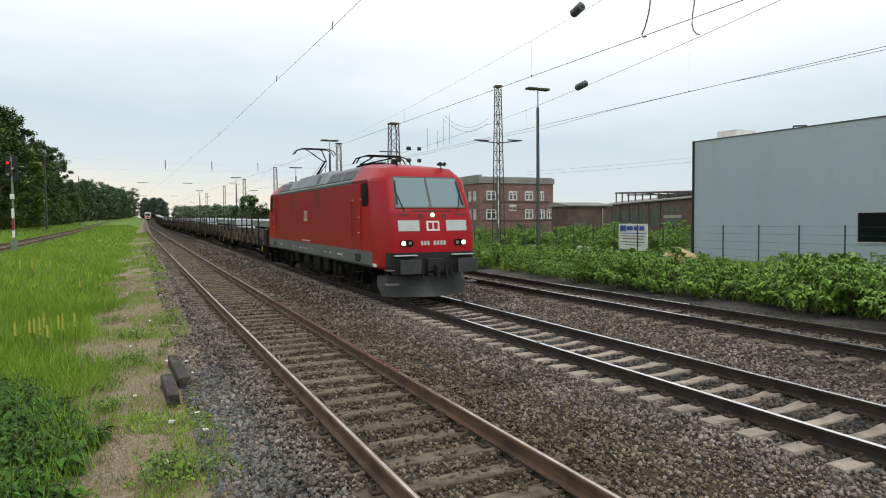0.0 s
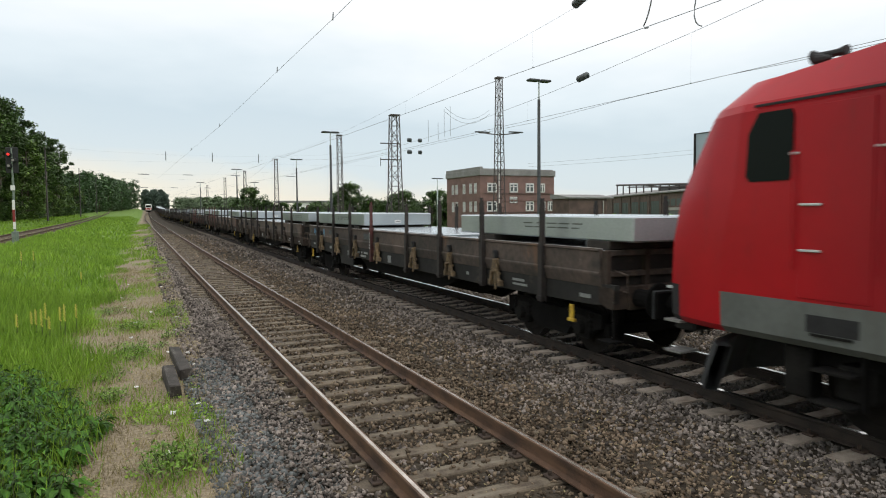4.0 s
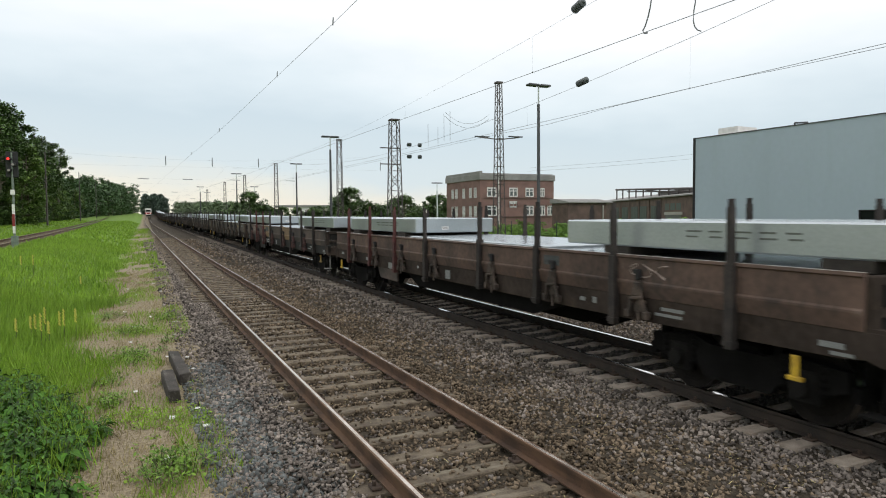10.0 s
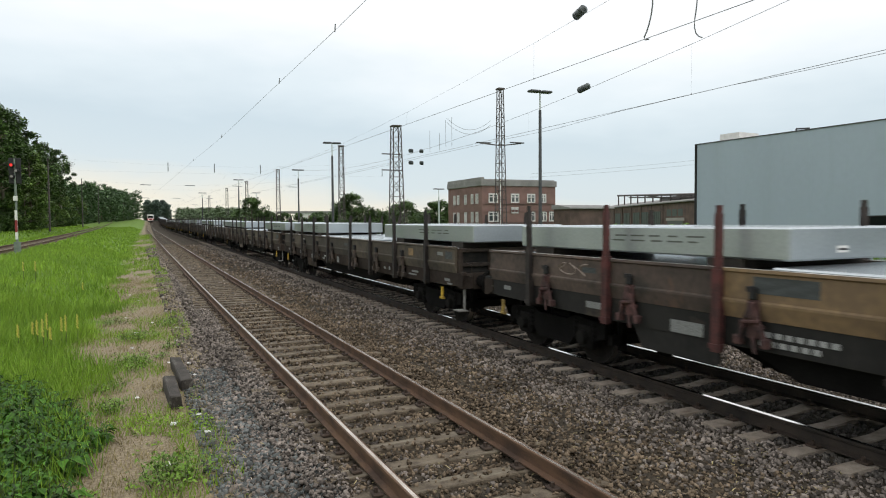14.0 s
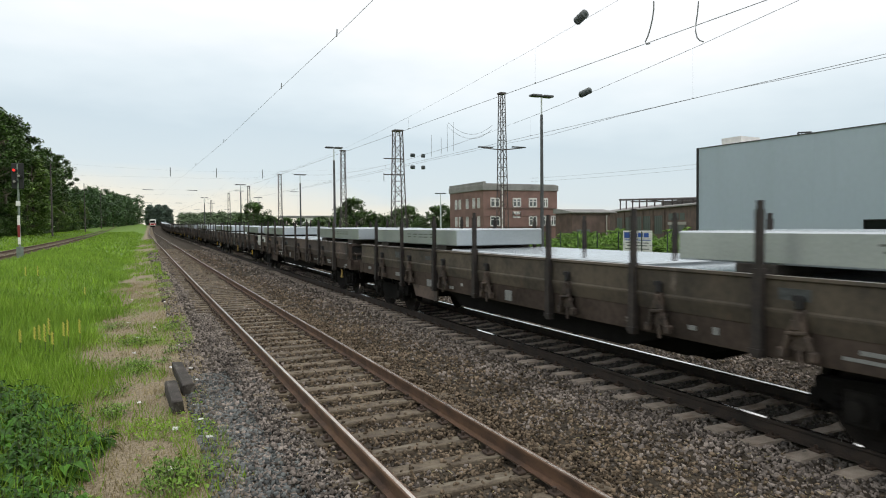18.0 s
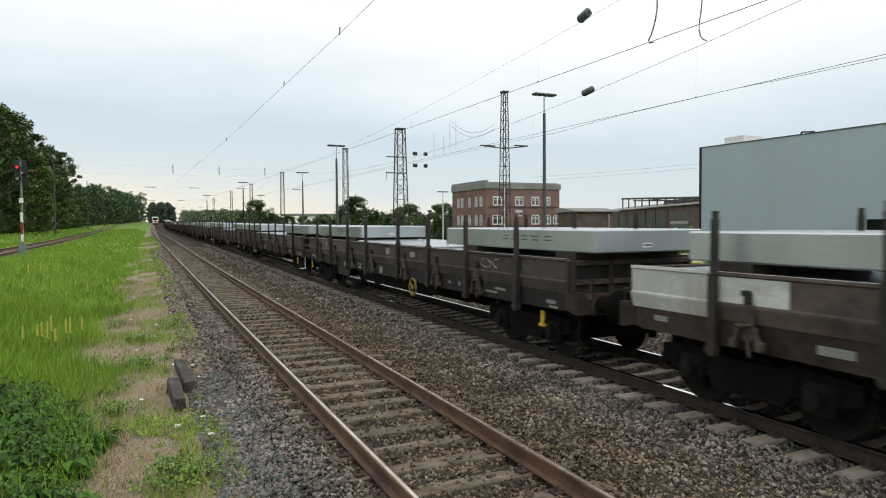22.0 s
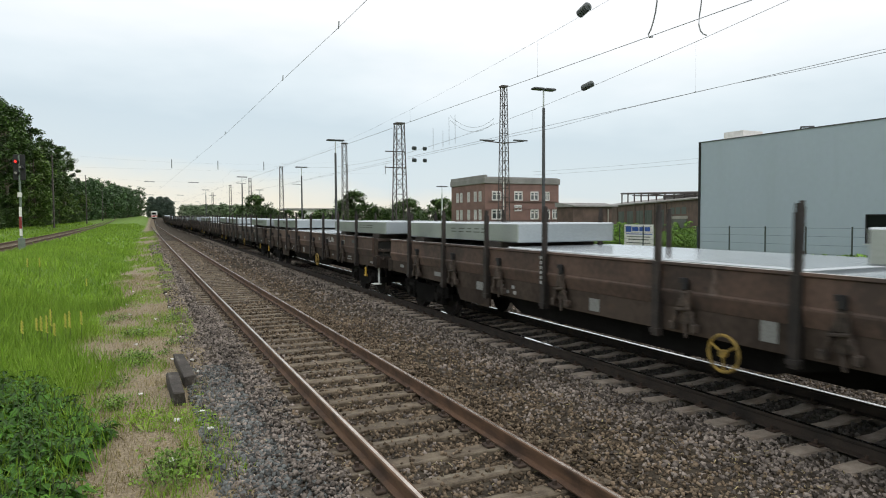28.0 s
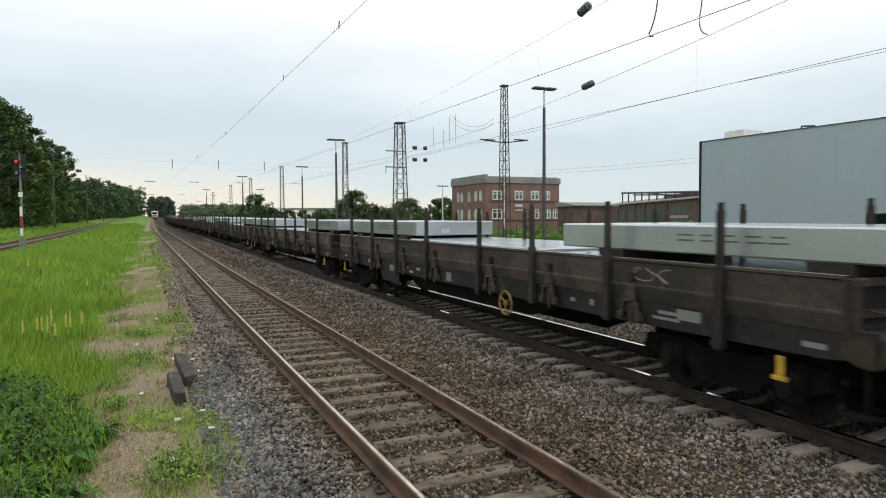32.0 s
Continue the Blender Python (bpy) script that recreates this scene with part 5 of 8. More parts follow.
for z in (4.78, 2.3):
    part("sill_band", box(bmesh.new(), BX0 + 0.5, BX1 - 0.3, BY0 - 0.1, BY0 - 0.02, z - 0.09, z), M_OLDBRICK, brick)

# long side wall from x 0 to 42, facing -y, turned towards the tracks
works = thing("brick_workshop", "long low brick workshop with large dark windows and a grey roof", "building", pose(64.0, 63.4, 0, 0, 0, 66.0))
part("wall", box(bmesh.new(), -6, 54, -14, 0, -0.5, 4.85), M_OLDBRICK, works)
bm = bmesh.new()
prism(bm, [(0.35, 4.85), (0.35, 5.0), (-6.5, 6.0), (-14.3, 5.2), (-14.3, 4.85)], -6.3, 54.3, axis="X")
part("roof", bm, M_ROOFING, works, "low grey roof sheeting")
for k, x in enumerate((11.5, 17.0, 21.5, 27.0, 32.5)):
    g = part("window", box(bmesh.new(), x, x + 3.4, -0.03, 0.02, 1.0, 3.75), M_DIMGLASS, works, "tall dark glazed window")
    for q in range(5):
        part("window_bar", box(bmesh.new(), x + q * 0.85 - 0.03, x + q * 0.85 + 0.03, 0.02, 0.05, 1.0, 3.75), M_FENCE, g)
    for z in (1.0, 2.35, 3.69):
        part("window_bar", box(bmesh.new(), x, x + 3.4, 0.02, 0.05, z, z + 0.06), M_FENCE, g)
for x in (10.6, 15.8, 20.7, 25.9, 31.3, 36.8):
    part("pilaster", box(bmesh.new(), x - 0.3, x + 0.3, 0.0, 0.12, -0.5, 4.7), M_OLDBRICK, works)
part("gate", box(bmesh.new(), 2.6, 8.6, -0.02, 0.03, -0.4, 2.3), M_LOCOGREY, works, "grey sliding gate")
part("gate_lintel", box(bmesh.new(), 2.2, 9.0, 0.0, 0.10, 2.35, 2.75), M_PLINTH, works, "pale gate lintel")
for x in (2.8, 5.0, 7.2):
    part("window", box(bmesh.new(), x, x + 1.7, -0.02, 0.02, 3.0, 3.95), M_DIMGLASS, works)
st = bmesh.new()
for k in range(11):
    x = 1.0 + k * 4.0
    rod(st, (x, -2.0, 4.9), (x, -2.0, 5.75 + 0.036 * x), 0.13, seg=5)
rod(st, (0.5, -2.0, 5.75), (41.5, -2.0, 7.25), 0.18, seg=5)
rod(st, (1, -2.0, 5.4), (34, -2.0, 6.6), 0.12, seg=5)
rod(st, (9, -2.0, 5.4), (24, -2.0, 6.5), 0.10, seg=5)
part("steel_frame", st, M_MAST, works, "rusty bare steel frame on the roof")
part("roof_house", box(bmesh.new(), 1.0, 19.0, -6.0, -2.4, 5.2, 6.0), M_ROOFING, works, "low grey roof housing")
annex = thing("brick_annex", "low brick shed with a sloping grey roof", "building")
part("wall", box(bmesh.new(), 45.6, 51.2, 64, 67.4, -0.5, 3.85), M_OLDBRICK, annex)
bm = bmesh.new()
prism(bm, [(63.7, 3.85), (67.6, 3.85), (67.6, 4.42), (66.4, 4.38), (63.7, 4.0)], 45.4, 52.0, axis="X")
part("roof", bm, M_ROOFING, annex, "sloping grey roof")
for x in (46.3, 47.3):
    part("door", box(bmesh.new(), x, x + 0.9, 63.95, 64.02, -0.4, 1.9), M_LOCOGREY, annex)
part("pipe", rod(bmesh.new(), (50.6, 63.9, -0.4), (50.6, 63.9, 3.6), 0.08, seg=6), M_PLINTH, annex)

# trees and small things in the distance, behind the train
rg = random.Random(53)
for k, (x, y, s) in enumerate(((34.5, 116.5, 0.98), (38.4, 115, 0.82), (42, 113.5, 0.75), (45.5, 112, 0.72), (48.5, 111, 0.8), (51.5, 109.5, 0.92), (54.5, 112, 0.9), (31.5, 119, 0.66), (28.5, 121, 0.55), (26, 122, 0.5), (23.5, 123, 0.6), (20.5, 124, 0.8), (17.6, 125.5, 0.92), (15.5, 150, 0.7), (37, 122, 0.7), (40.5, 125, 0.8), (57, 104, 0.9), (60, 108, 0.8), (33.2, 118.5, 0.8), (49.8, 104, 0.75), (36.4, 93.5, 0.7), (30, 126, 0.75), (35.5, 128, 0.85), (43.5, 124, 0.8), (47, 121, 0.85), (39.5, 119, 0.7), (27, 128, 0.6), (22, 131, 0.7), (19, 133, 0.75), (24.6, 135, 0.65), (44, 118, 0.7), (50, 116, 0.8), (53, 118, 0.85), (32, 131, 0.8))):
    plant_tree(BROAD[k % 2], x, y, -0.9, k * 1.3, s * 1.08, "green broadleaf tree beyond the goods yard", "trees beyond the yard")
spots = []
for k in range(130):
    yy = 200 + 230 * (k / 130) + rg.uniform(-5, 5)
    spots.append((16.5 + rg.uniform(0, 1) ** 1.3 * (8 + 0.06 * yy), yy, lie(yy) - 0.5, rg.uniform(0.75, 1.1) * (0.8 + 0.001 * yy)))
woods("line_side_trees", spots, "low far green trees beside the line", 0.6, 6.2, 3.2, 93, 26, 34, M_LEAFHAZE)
house = thing("far_house", "small distant pale shed with a grey roof", "house", pose(39.5, 176, 1.0))
part("wall", box(bmesh.new(), -2.4, 2.4, -3, 3, 0, 4.2), M_WHITE, house)
part("gate", box(bmesh.new(), -0.4, 1.2, -3.06, -2.98, 0, 3.6), M_BRICK, house, "dull red gate")
part("roof", box(bmesh.new(), -7.5, 12.0, -3.3, 3.3, 4.2, 4.75), M_ROOFING, house, "long low grey roof")
for x in (-7.0, 6.0, 11.6):
    part("post", box(bmesh.new(), x - 0.15, x + 0.15, -3.1, -2.8, 0, 4.2), M_POLE, house)

# ---- masts, lamps and overhead line ----
def lattice_mast(at, height, w0, w1, label, bays=14, steel=0.045):
    """A square steel lattice mast, tapering from w0 to w1."""
    m = thing("lattice_mast", label, "mast", at)
    for sx, sy in ((-1, -1), (1, -1), (1, 1), (-1, 1)):
        part("leg", rod(bmesh.new(), (sx * w0 / 2, sy * w0 / 2, -0.4), (sx * w1 / 2, sy * w1 / 2, height), steel, seg=4), M_MAST, m)
    near = math.hypot(at.translation.x, at.translation.y) < 90
    for side in range(4):
        bm = bmesh.new()
        for k in range(bays):
            a, b = k / bays, (k + 1) / bays
            wa, wb = (w0 + (w1 - w0) * a) / 2, (w0 + (w1 - w0) * b) / 2
            s = 1 if k % 2 else -1
            p, q = (s * wa, -wa, a * height), (-s * wb, -wb, b * height)
            rot = Matrix.Rotation(side * math.pi / 2, 3, "Z")
            ends = (rot @ Vector((-wb, -wb, b * height)), rot @ Vector((wb, -wb, b * height)))
            if near:
                part("brace", rod(bmesh.new(), rot @ Vector(p), rot @ Vector(q), steel * 0.5, seg=4), M_MAST, m)
                part("strut", rod(bmesh.new(), *ends, 0.018, seg=4), M_MAST, m)
            else:
                rod(bm, rot @ Vector(p), rot @ Vector(q), steel * 0.5, seg=4)
                rod(bm, *ends, 0.018, seg=4)
        if not near:
            tagged(part("bracing", bm, M_MAST, m), kind="stuff")
    part("cap", box(bmesh.new(), -w1 / 2 - 0.08, w1 / 2 + 0.08, -w1 / 2 - 0.08, w1 / 2 + 0.08, height, height + 0.12), M_MAST, m)
    part("foot", box(bmesh.new(), -w0 / 2 - 0.25, w0 / 2 + 0.25, -w0 / 2 - 0.25, w0 / 2 + 0.25, -0.7, -0.3), M_PLINTH, m)
    return m


mast_a = lattice_mast(pose(23.7, 41.9, 0), 12.0, 0.72, 0.34, "slim steel lattice mast with two lamp arms", 18, 0.036)
for s in (-1, 1):
    arm = part("lamp_arm", rod(bmesh.new(), (0, 0, 7.95), (s * 1.5, -0.4 * s, 8.12), 0.04, seg=6), M_MAST, mast_a)
    part("lamp_head", box(bmesh.new(), min(s * 0.6, s * 1.75), max(s * 0.6, s * 1.75), -0.4 * s - 0.1, -0.4 * s + 0.1, 8.12, 8.2, 0.02), M_POLE, arm)
mast_b = lattice_mast(pose(22.9, 61.7, 0), 12.0, 1.35, 0.78, "heavy tapering steel lattice mast", 12, 0.06)
for z in (9.2, 7.6):
    part("cross_arm", box(bmesh.new(), -1.5, 0.6, -0.05, 0.05, z, z + 0.1), M_MAST, mast_b)
for x, y, h in ((22.3, 79.9, 12.0), (21.4, 118.5, 12.0), (20.7, 153.6, 12.0), (19.6, 184, 12.0), (19.0, 232, 12.0)):
    lattice_mast(pose(x, y, 0), h, 0.72 if y < 100 else 0.8, 0.5, "slim steel lattice mast beside the yard", 14)


def yard_lamp(x, y, h, heads=2, label="tall dark yard lamp with a flat double head", paint=M_POLE):
    lp = thing("yard_lamp", label, "lamp", pose(x, y, 0), "yard lamps")
    part("pole", rod(bmesh.new(), (0, 0, -0.4), (0, 0, h - 1.3), 0.15, 0.11, seg=10), paint, lp)
    part("pole_top", rod(bmesh.new(), (0, 0, h - 1.3), (0, 0, h), 0.06, seg=8), M_PALE, lp)
    for s in ((-1, 1) if heads == 2 else (1,)):
        part("lamp_head", box(bmesh.new(), min(0.05 * s, 0.95 * s), max(0.05 * s, 0.95 * s), -0.3, 0.3, h, h + 0.16, 0.05), M_POLE, lp, "flat grey lamp head")
    return lp


for x, y, h in ((27.0, 41.7, 12.0), (18.4, 69.5, 11.0), (22.4, 106.0, 11.0), (16.4, 133.0, 11.0), (13.8, 190.0, 11.0), (24.5, 165.0, 10.0)):
    yard_lamp(x, y, h)
yard_lamp(46.0, 103.0, 8.1, 2, "pale grey yard lamp with a flat double head", M_PALE)
flag = thing("white_pole", "slim white pole before the brick building", "pole", pose(41.6, 73.6, -0.4))
part("pole", rod(bmesh.new(), (0, 0, 0), (0, 0, 8.3), 0.07, 0.05, seg=8), M_WHITE, flag)
# switch gear hung from the wires behind the heavy mast
gear = thing("feeder_drops", "thin feeder wires hanging in loops from the overhead line", "cable")
for x, z0, z1 in ((26.6, 9.6, 11.8), (27.7, 9.9, 11.6), (28.4, 10.2, 13.0), (29.1, 10.3, 13.3)):
    part("drop_wire", rod(bmesh.new(), (x, 61.7, z0), (x, 61.7, z1), 0.018, seg=4), M_WIRE, gear)
for dz in (0.0, 0.45):
    part("loop", tube(bmesh.new(), [(28.5 + 5.2 * q / 8, 61.7, 13.2 - dz - 1.1 * (1 - (q / 4 - 1) ** 2)) for q in range(9)], 0.016, 4), M_WIRE, gear)


SUPPORTS = [-52.3, 4.7, 61.7, 118.5, 175.5, 232.0, 289.0]


def overhead(x, contact, sag, low, fine=0.004, label="overhead contact line with catenary wire and droppers"):
    oh = thing("overhead_line", label, "overhead line")
    part("contact_wire", tube(bmesh.new(), [(x + bend(y), y, contact + rise(y)) for y in (-52, 0, 10, 20, 30, 40, 50, 61.7, 75, 90, 118.5, 147, 175, 204, 232, 260, 289)], 0.006), M_WIRE, oh)
    for k, (a, b) in enumerate(zip(SUPPORTS, SUPPORTS[1:])):
        mid, half = (a + b) / 2, (b - a) / 2
        pts = []
        for q in range(17):
            y = a + (b - a) * q / 16
            pts.append((x + bend(y), y, rise(y) + low + sag * ((y - mid) / half) ** 2))
        part("catenary_wire", tube(bmesh.new(), pts, fine, 4), M_WIRE, oh)
        for q in range(1, 8):
            y = a + (b - a) * q / 8
            z = rise(y) + low + sag * ((y - mid) / half) ** 2
            lo, xx = contact + rise(y), x + bend(y)
            if k < 4:
                part("dropper", rod(bmesh.new(), (xx, y, lo), (xx, y, z), 0.0013, seg=4), M_WIRE, oh)
                part("dropper_clamp", box(bmesh.new(), xx - 0.007, xx + 0.007, y - 0.015, y + 0.015, lo - 0.006, lo + 0.022), M_WIRE, oh)
    return oh


def near_x(y):
    """The near track's wire, which swings out to the west beyond the first mast."""
    return T1 + bend(y) - 0.012 * max(0.0, y - 22)


line1 = thing("overhead_line", "single overhead contact wire above the near track", "overhead line")
NEAR_WIRE = [(near_x(y), y, z) for y, z in ((-52, 5.3), (0, 5.3), (9.9, 5.30), (14.2, 5.35), (24.3, 5.42), (35.0, 5.56), (46.0, 5.68), (61.7, 5.85), (90, 6.2), (160, 6.6), (289, 8.0))]
part("contact_wire", tube(bmesh.new(), NEAR_WIRE, 0.0034), M_WIRE, line1)
for x, y, z in NEAR_WIRE[2:6]:
    part("dropper_clamp", rod(bmesh.new(), (x, y, z - 0.02), (x + 0.01, y, z + 0.10), 0.010, seg=5), M_WIRE, line1)
line2 = overhead(T2, 5.31, 1.2, 5.38, 0.0025)
line3 = overhead(T3, 5.31, 1.78, 5.50, 0.0055)


def on_wire(k, *pts):
    """Fittings that hang on a wire, drawn towards the eye with it."""
    return [tuple(EYE + (Vector(p) - EYE) * k) for p in pts]


def insulator(bm, a, b, r=0.11):
    """A ribbed insulator."""
    return lathe(bm, a, b, [r * 0.3, r * 0.4] + [r * q for k in range(6) for q in (0.62, 1.0, 0.95)] + [r * 0.4, r * 0.3])


K2, K3 = 0.980, 0.957
part("insulator", insulator(bmesh.new(), *on_wire(K2, (T2, 10.28, 6.40), (T2, 10.62, 6.31)), 0.085), M_INSUL, line2, "dark ribbed insulator in the wire")
part("insulator", insulator(bmesh.new(), *on_wire(K3, (W3, 16.4, 6.49), (W3, 16.95, 6.43)), 0.10), M_INSUL, line3, "dark ribbed insulator in the wire")
part("contact_wire", tube(bmesh.new(), [(T3 + bend(y), y, z) for y, z in ((-40, 5.15), (7.4, 5.27), (9.3, 5.30), (10.7, 5.345), (14.5, 5.35), (17.7, 5.27), (20.5, 5.32), (40, 5.45), (61.7, 5.7))], 0.005), M_WIRE, line3, "second parallel contact wire")
# jumper loops down to the wires
part("jumper", tube(bmesh.new(), on_wire(K2, (T2, 8.47, 6.03), (T2, 8.47, 5.90), (T2, 8.50, 5.75), (T2, 8.55, 5.61), (T2, 8.61, 5.49), (T2, 8.67, 5.42), (T2, 8.64, 5.37), (T2, 8.56, 5.36)), 0.012, 6), M_WIRE, line2)
part("jumper", tube(bmesh.new(), on_wire(K3, (W3, 12.12, 7.81), (W3, 12.15, 7.54), (W3, 12.20, 7.30), (W3, 12.21, 7.10), (W3, 12.16, 6.94), (W3, 12.07, 6.84), (W3, 11.96, 6.78)), 0.015, 6), M_WIRE, line3)


M_WORNPOLE = mat("worn_pole_paint", (0.27, 0.255, 0.21), (0.16, 0.15, 0.12), 0.8, scale=3, fine=25)


def head_span(y, xl, xr, z, label="cross-span wires with hanging insulators over the tracks"):
    hs = thing("cross_span", label, "overhead line")
    for dz, sagging in ((1.9, 1.2), (0.0, 0.1)):
        pts = [(xl + (xr - xl) * q / 12, y, z + dz - sagging * (1 - (2 * q / 12 - 1) ** 2)) for q in range(13)]
        part("span_wire", tube(bmesh.new(), pts, 0.003, 4), M_WIRE, hs)
    for x in ((2.24, 7.2, 12.4, 22.6, 27.7) if y < 100 else (T1 - 3, T2 - 1, W3 + 2, 24.0)):
        if y < 100:
            part("hanging_insulator", insulator(bmesh.new(), (x, y, z), (x, y, z + 1.1), 0.05), M_INSUL, hs, "dark hanging insulator")
        else:
            part("steady_arm", rod(bmesh.new(), (x - 0.8, y, z + 0.7), (x + 0.8, y, z + 0.66), 0.05, seg=6), M_INSUL, hs)
    return hs


for y in (79.9, 118.5, 175.5, 232.0):
    hs = head_span(y, -14.0 if y > 100 else -16.5, 28.0 if y < 100 else 25.0, 8.35)
    if y < 100:
        for x, z in ((21.2, 7.9), (21.2, 9.1), (19.8, 7.9), (19.8, 9.1)):
            part("insulator", insulator(bmesh.new(), (x + 4.2 if x > 20.5 else x + 4.4, 61.6, z + 0.55), (x + 4.6 if x > 20.5 else x + 4.9, 61.6, z + 0.55), 0.2), M_INSUL, hs)
    left = thing("line_pole", "grey overhead-line pole at the wood's edge", "pole", pose(-14.0 if y > 100 else -16.5, y, ground_z(-16.5, y) - 0.1))
    part("pole", rod(bmesh.new(), (0, 0, 0), (0, 0, 11.5), 0.14, 0.08, seg=8), M_MAST if y > 100 else M_WORNPOLE, left)
# a pair of cables from the works to the hall
to_works = pose(64.0, 63.4, 0, 0, 0, 66.0).inverted()
for z0, z1 in ((8.3, 9.76), (7.9, 9.24)):
    pts = [to_works @ Vector((43.4 + 18.6 * q / 10, 69.4 - 23.4 * q / 10, z0 + (z1 - z0) * q / 10 - 0.25 * (1 - (q / 5 - 1) ** 2))) for q in range(11)]
    part("cable", tube(bmesh.new(), pts, 0.010, 4), M_WIRE, works, "thin cable strung over the works")

# ---- a passenger train far up the near track ----
far = thing("far_train", "distant white and red train standing on the track", "train", pose(T1 + bend(352), 352, rise(352)))
part("body", box(bmesh.new(), -1.45, 1.45, 0, 24, 0.5, 3.7, 0.25), M_WHITE, far)
part("red_band", box(bmesh.new(), -1.47, 1.47, -0.02, 24.02, 1.0, 1.7), M_RED, far)
part("windscreen", box(bmesh.new(), -1.1, 1.1, -0.04, 0.02, 2.1, 3.1), M_DARKGLASS, far)
for x in (-0.9, 0.9):
    part("headlight", box(bmesh.new(), x - 0.14, x + 0.14, -0.06, 0.02, 1.2, 1.48), M_LIGHT, far)
for y in (3.5, 20.5):
    part("bogie", box(bmesh.new(), -1.0, 1.0, y - 1.5, y + 1.5, 0.0, 0.6), M_DARK, far)

# ---- the train on the middle track ----
L = 19.55        # wagon over buffers
START = 34.6     # where the locomotive ends at the start
TRAVEL = [(0, -0.41), (1, 6.45), (2, 13.36), (3, 20.33), (5.5, 38.10), (6.71, 46.45), (8, 55.88), (12, 85.35),
          (13.5, 96.85), (17.1, 124.45), (20, 147.34), (22.5, 167.29), (25, 187.38), (28, 212.18), (30, 229.08), (32, 246.17)]


def ride_pose(y):
    """A vehicle whose front stands at y, on its track."""
    turn = math.degrees(math.atan((bend(y) - bend(y + 18)) / 18))
    return pose(T2 + bend(y), y, rise(y) + Z2, math.degrees(math.atan((rise(y + 18) - rise(y)) / 18)), 0, turn)


def ride(y):
    return [(t, ride_pose(y - s)) for t, s in TRAVEL]


def panel(corners, thick, bm=None):
    """A thin slab on four corners, its thickness outwards along their normal."""
    bm = bm or bmesh.new()
    c = [Vector(p) for p in corners]
    n = (c[1] - c[0]).cross(c[3] - c[0]).normalized() * thick
    lo = [bm.verts.new(p) for p in c]
    hi = [bm.verts.new(p + n) for p in c]
    bm.faces.new(lo[::-1])
    bm.faces.new(hi)
    for i in range(4):
        bm.faces.new((lo[i], lo[(i + 1) % 4], hi[(i + 1) % 4], hi[i]))
    bmesh.ops.recalc_face_normals(bm, faces=bm.faces[:])
    return bm


NOSE_Z = [(0.94, 0.0), (1.42, -0.02), (1.95, 0.0), (2.45, 0.10), (2.62, 0.16), (3.48, 0.60), (3.60, 0.67), (3.98, 0.95), (4.12, 1.5)]


def nose(z):
    for (a, p), (b, q) in zip(NOSE_Z, NOSE_Z[1:]):
        if z <= b:
            return p + (q - p) * (z - a) / (b - a)
    return NOSE_Z[-1][1]


def wheelset_mesh(r, half=0.75):
    bm = bmesh.new()
    rod(bm, (-half - 0.16, 0, 0), (half + 0.16, 0, 0), 0.085, seg=10)
    for s in (-1, 1):
        rod(bm, (s * (half - 0.065), 0, 0), (s * (half + 0.065), 0, 0), r, seg=28)
        rod(bm, (s * (half - 0.085), 0, 0), (s * (half - 0.06), 0, 0), r + 0.028, seg=28)
        rod(bm, (s * (half + 0.06), 0, 0), (s * (half + 0.075), 0, 0), r * 0.78, r * 0.74, seg=24)
        rod(bm, (s * (half + 0.07), 0, 0), (s * (half + 0.14), 0, 0), 0.15, 0.12, seg=12)
        for k in range(4):
            a = k * math.pi / 2
            rod(bm, (s * (half + 0.05), math.cos(a) * r * 0.5, math.sin(a) * r * 0.5), (s * (half + 0.09), math.cos(a) * r * 0.5, math.sin(a) * r * 0.5), 0.05, seg=6)
    me = finish(bm, "wheelset")
    me.materials.append(M_WHEEL)
    me.materials.append(M_TREAD)
    for p in me.polygons:
        if abs(p.normal.x) < 0.1 and math.hypot(p.center.y, p.center.z) > r * 0.96:
            p.material_index = 1
    return me


def spinning(parent, mesh, y, r, name="wheelset"):
    w = part(name, mesh, None, parent)
    w.matrix_basis = pose(0, y, r)
    return w


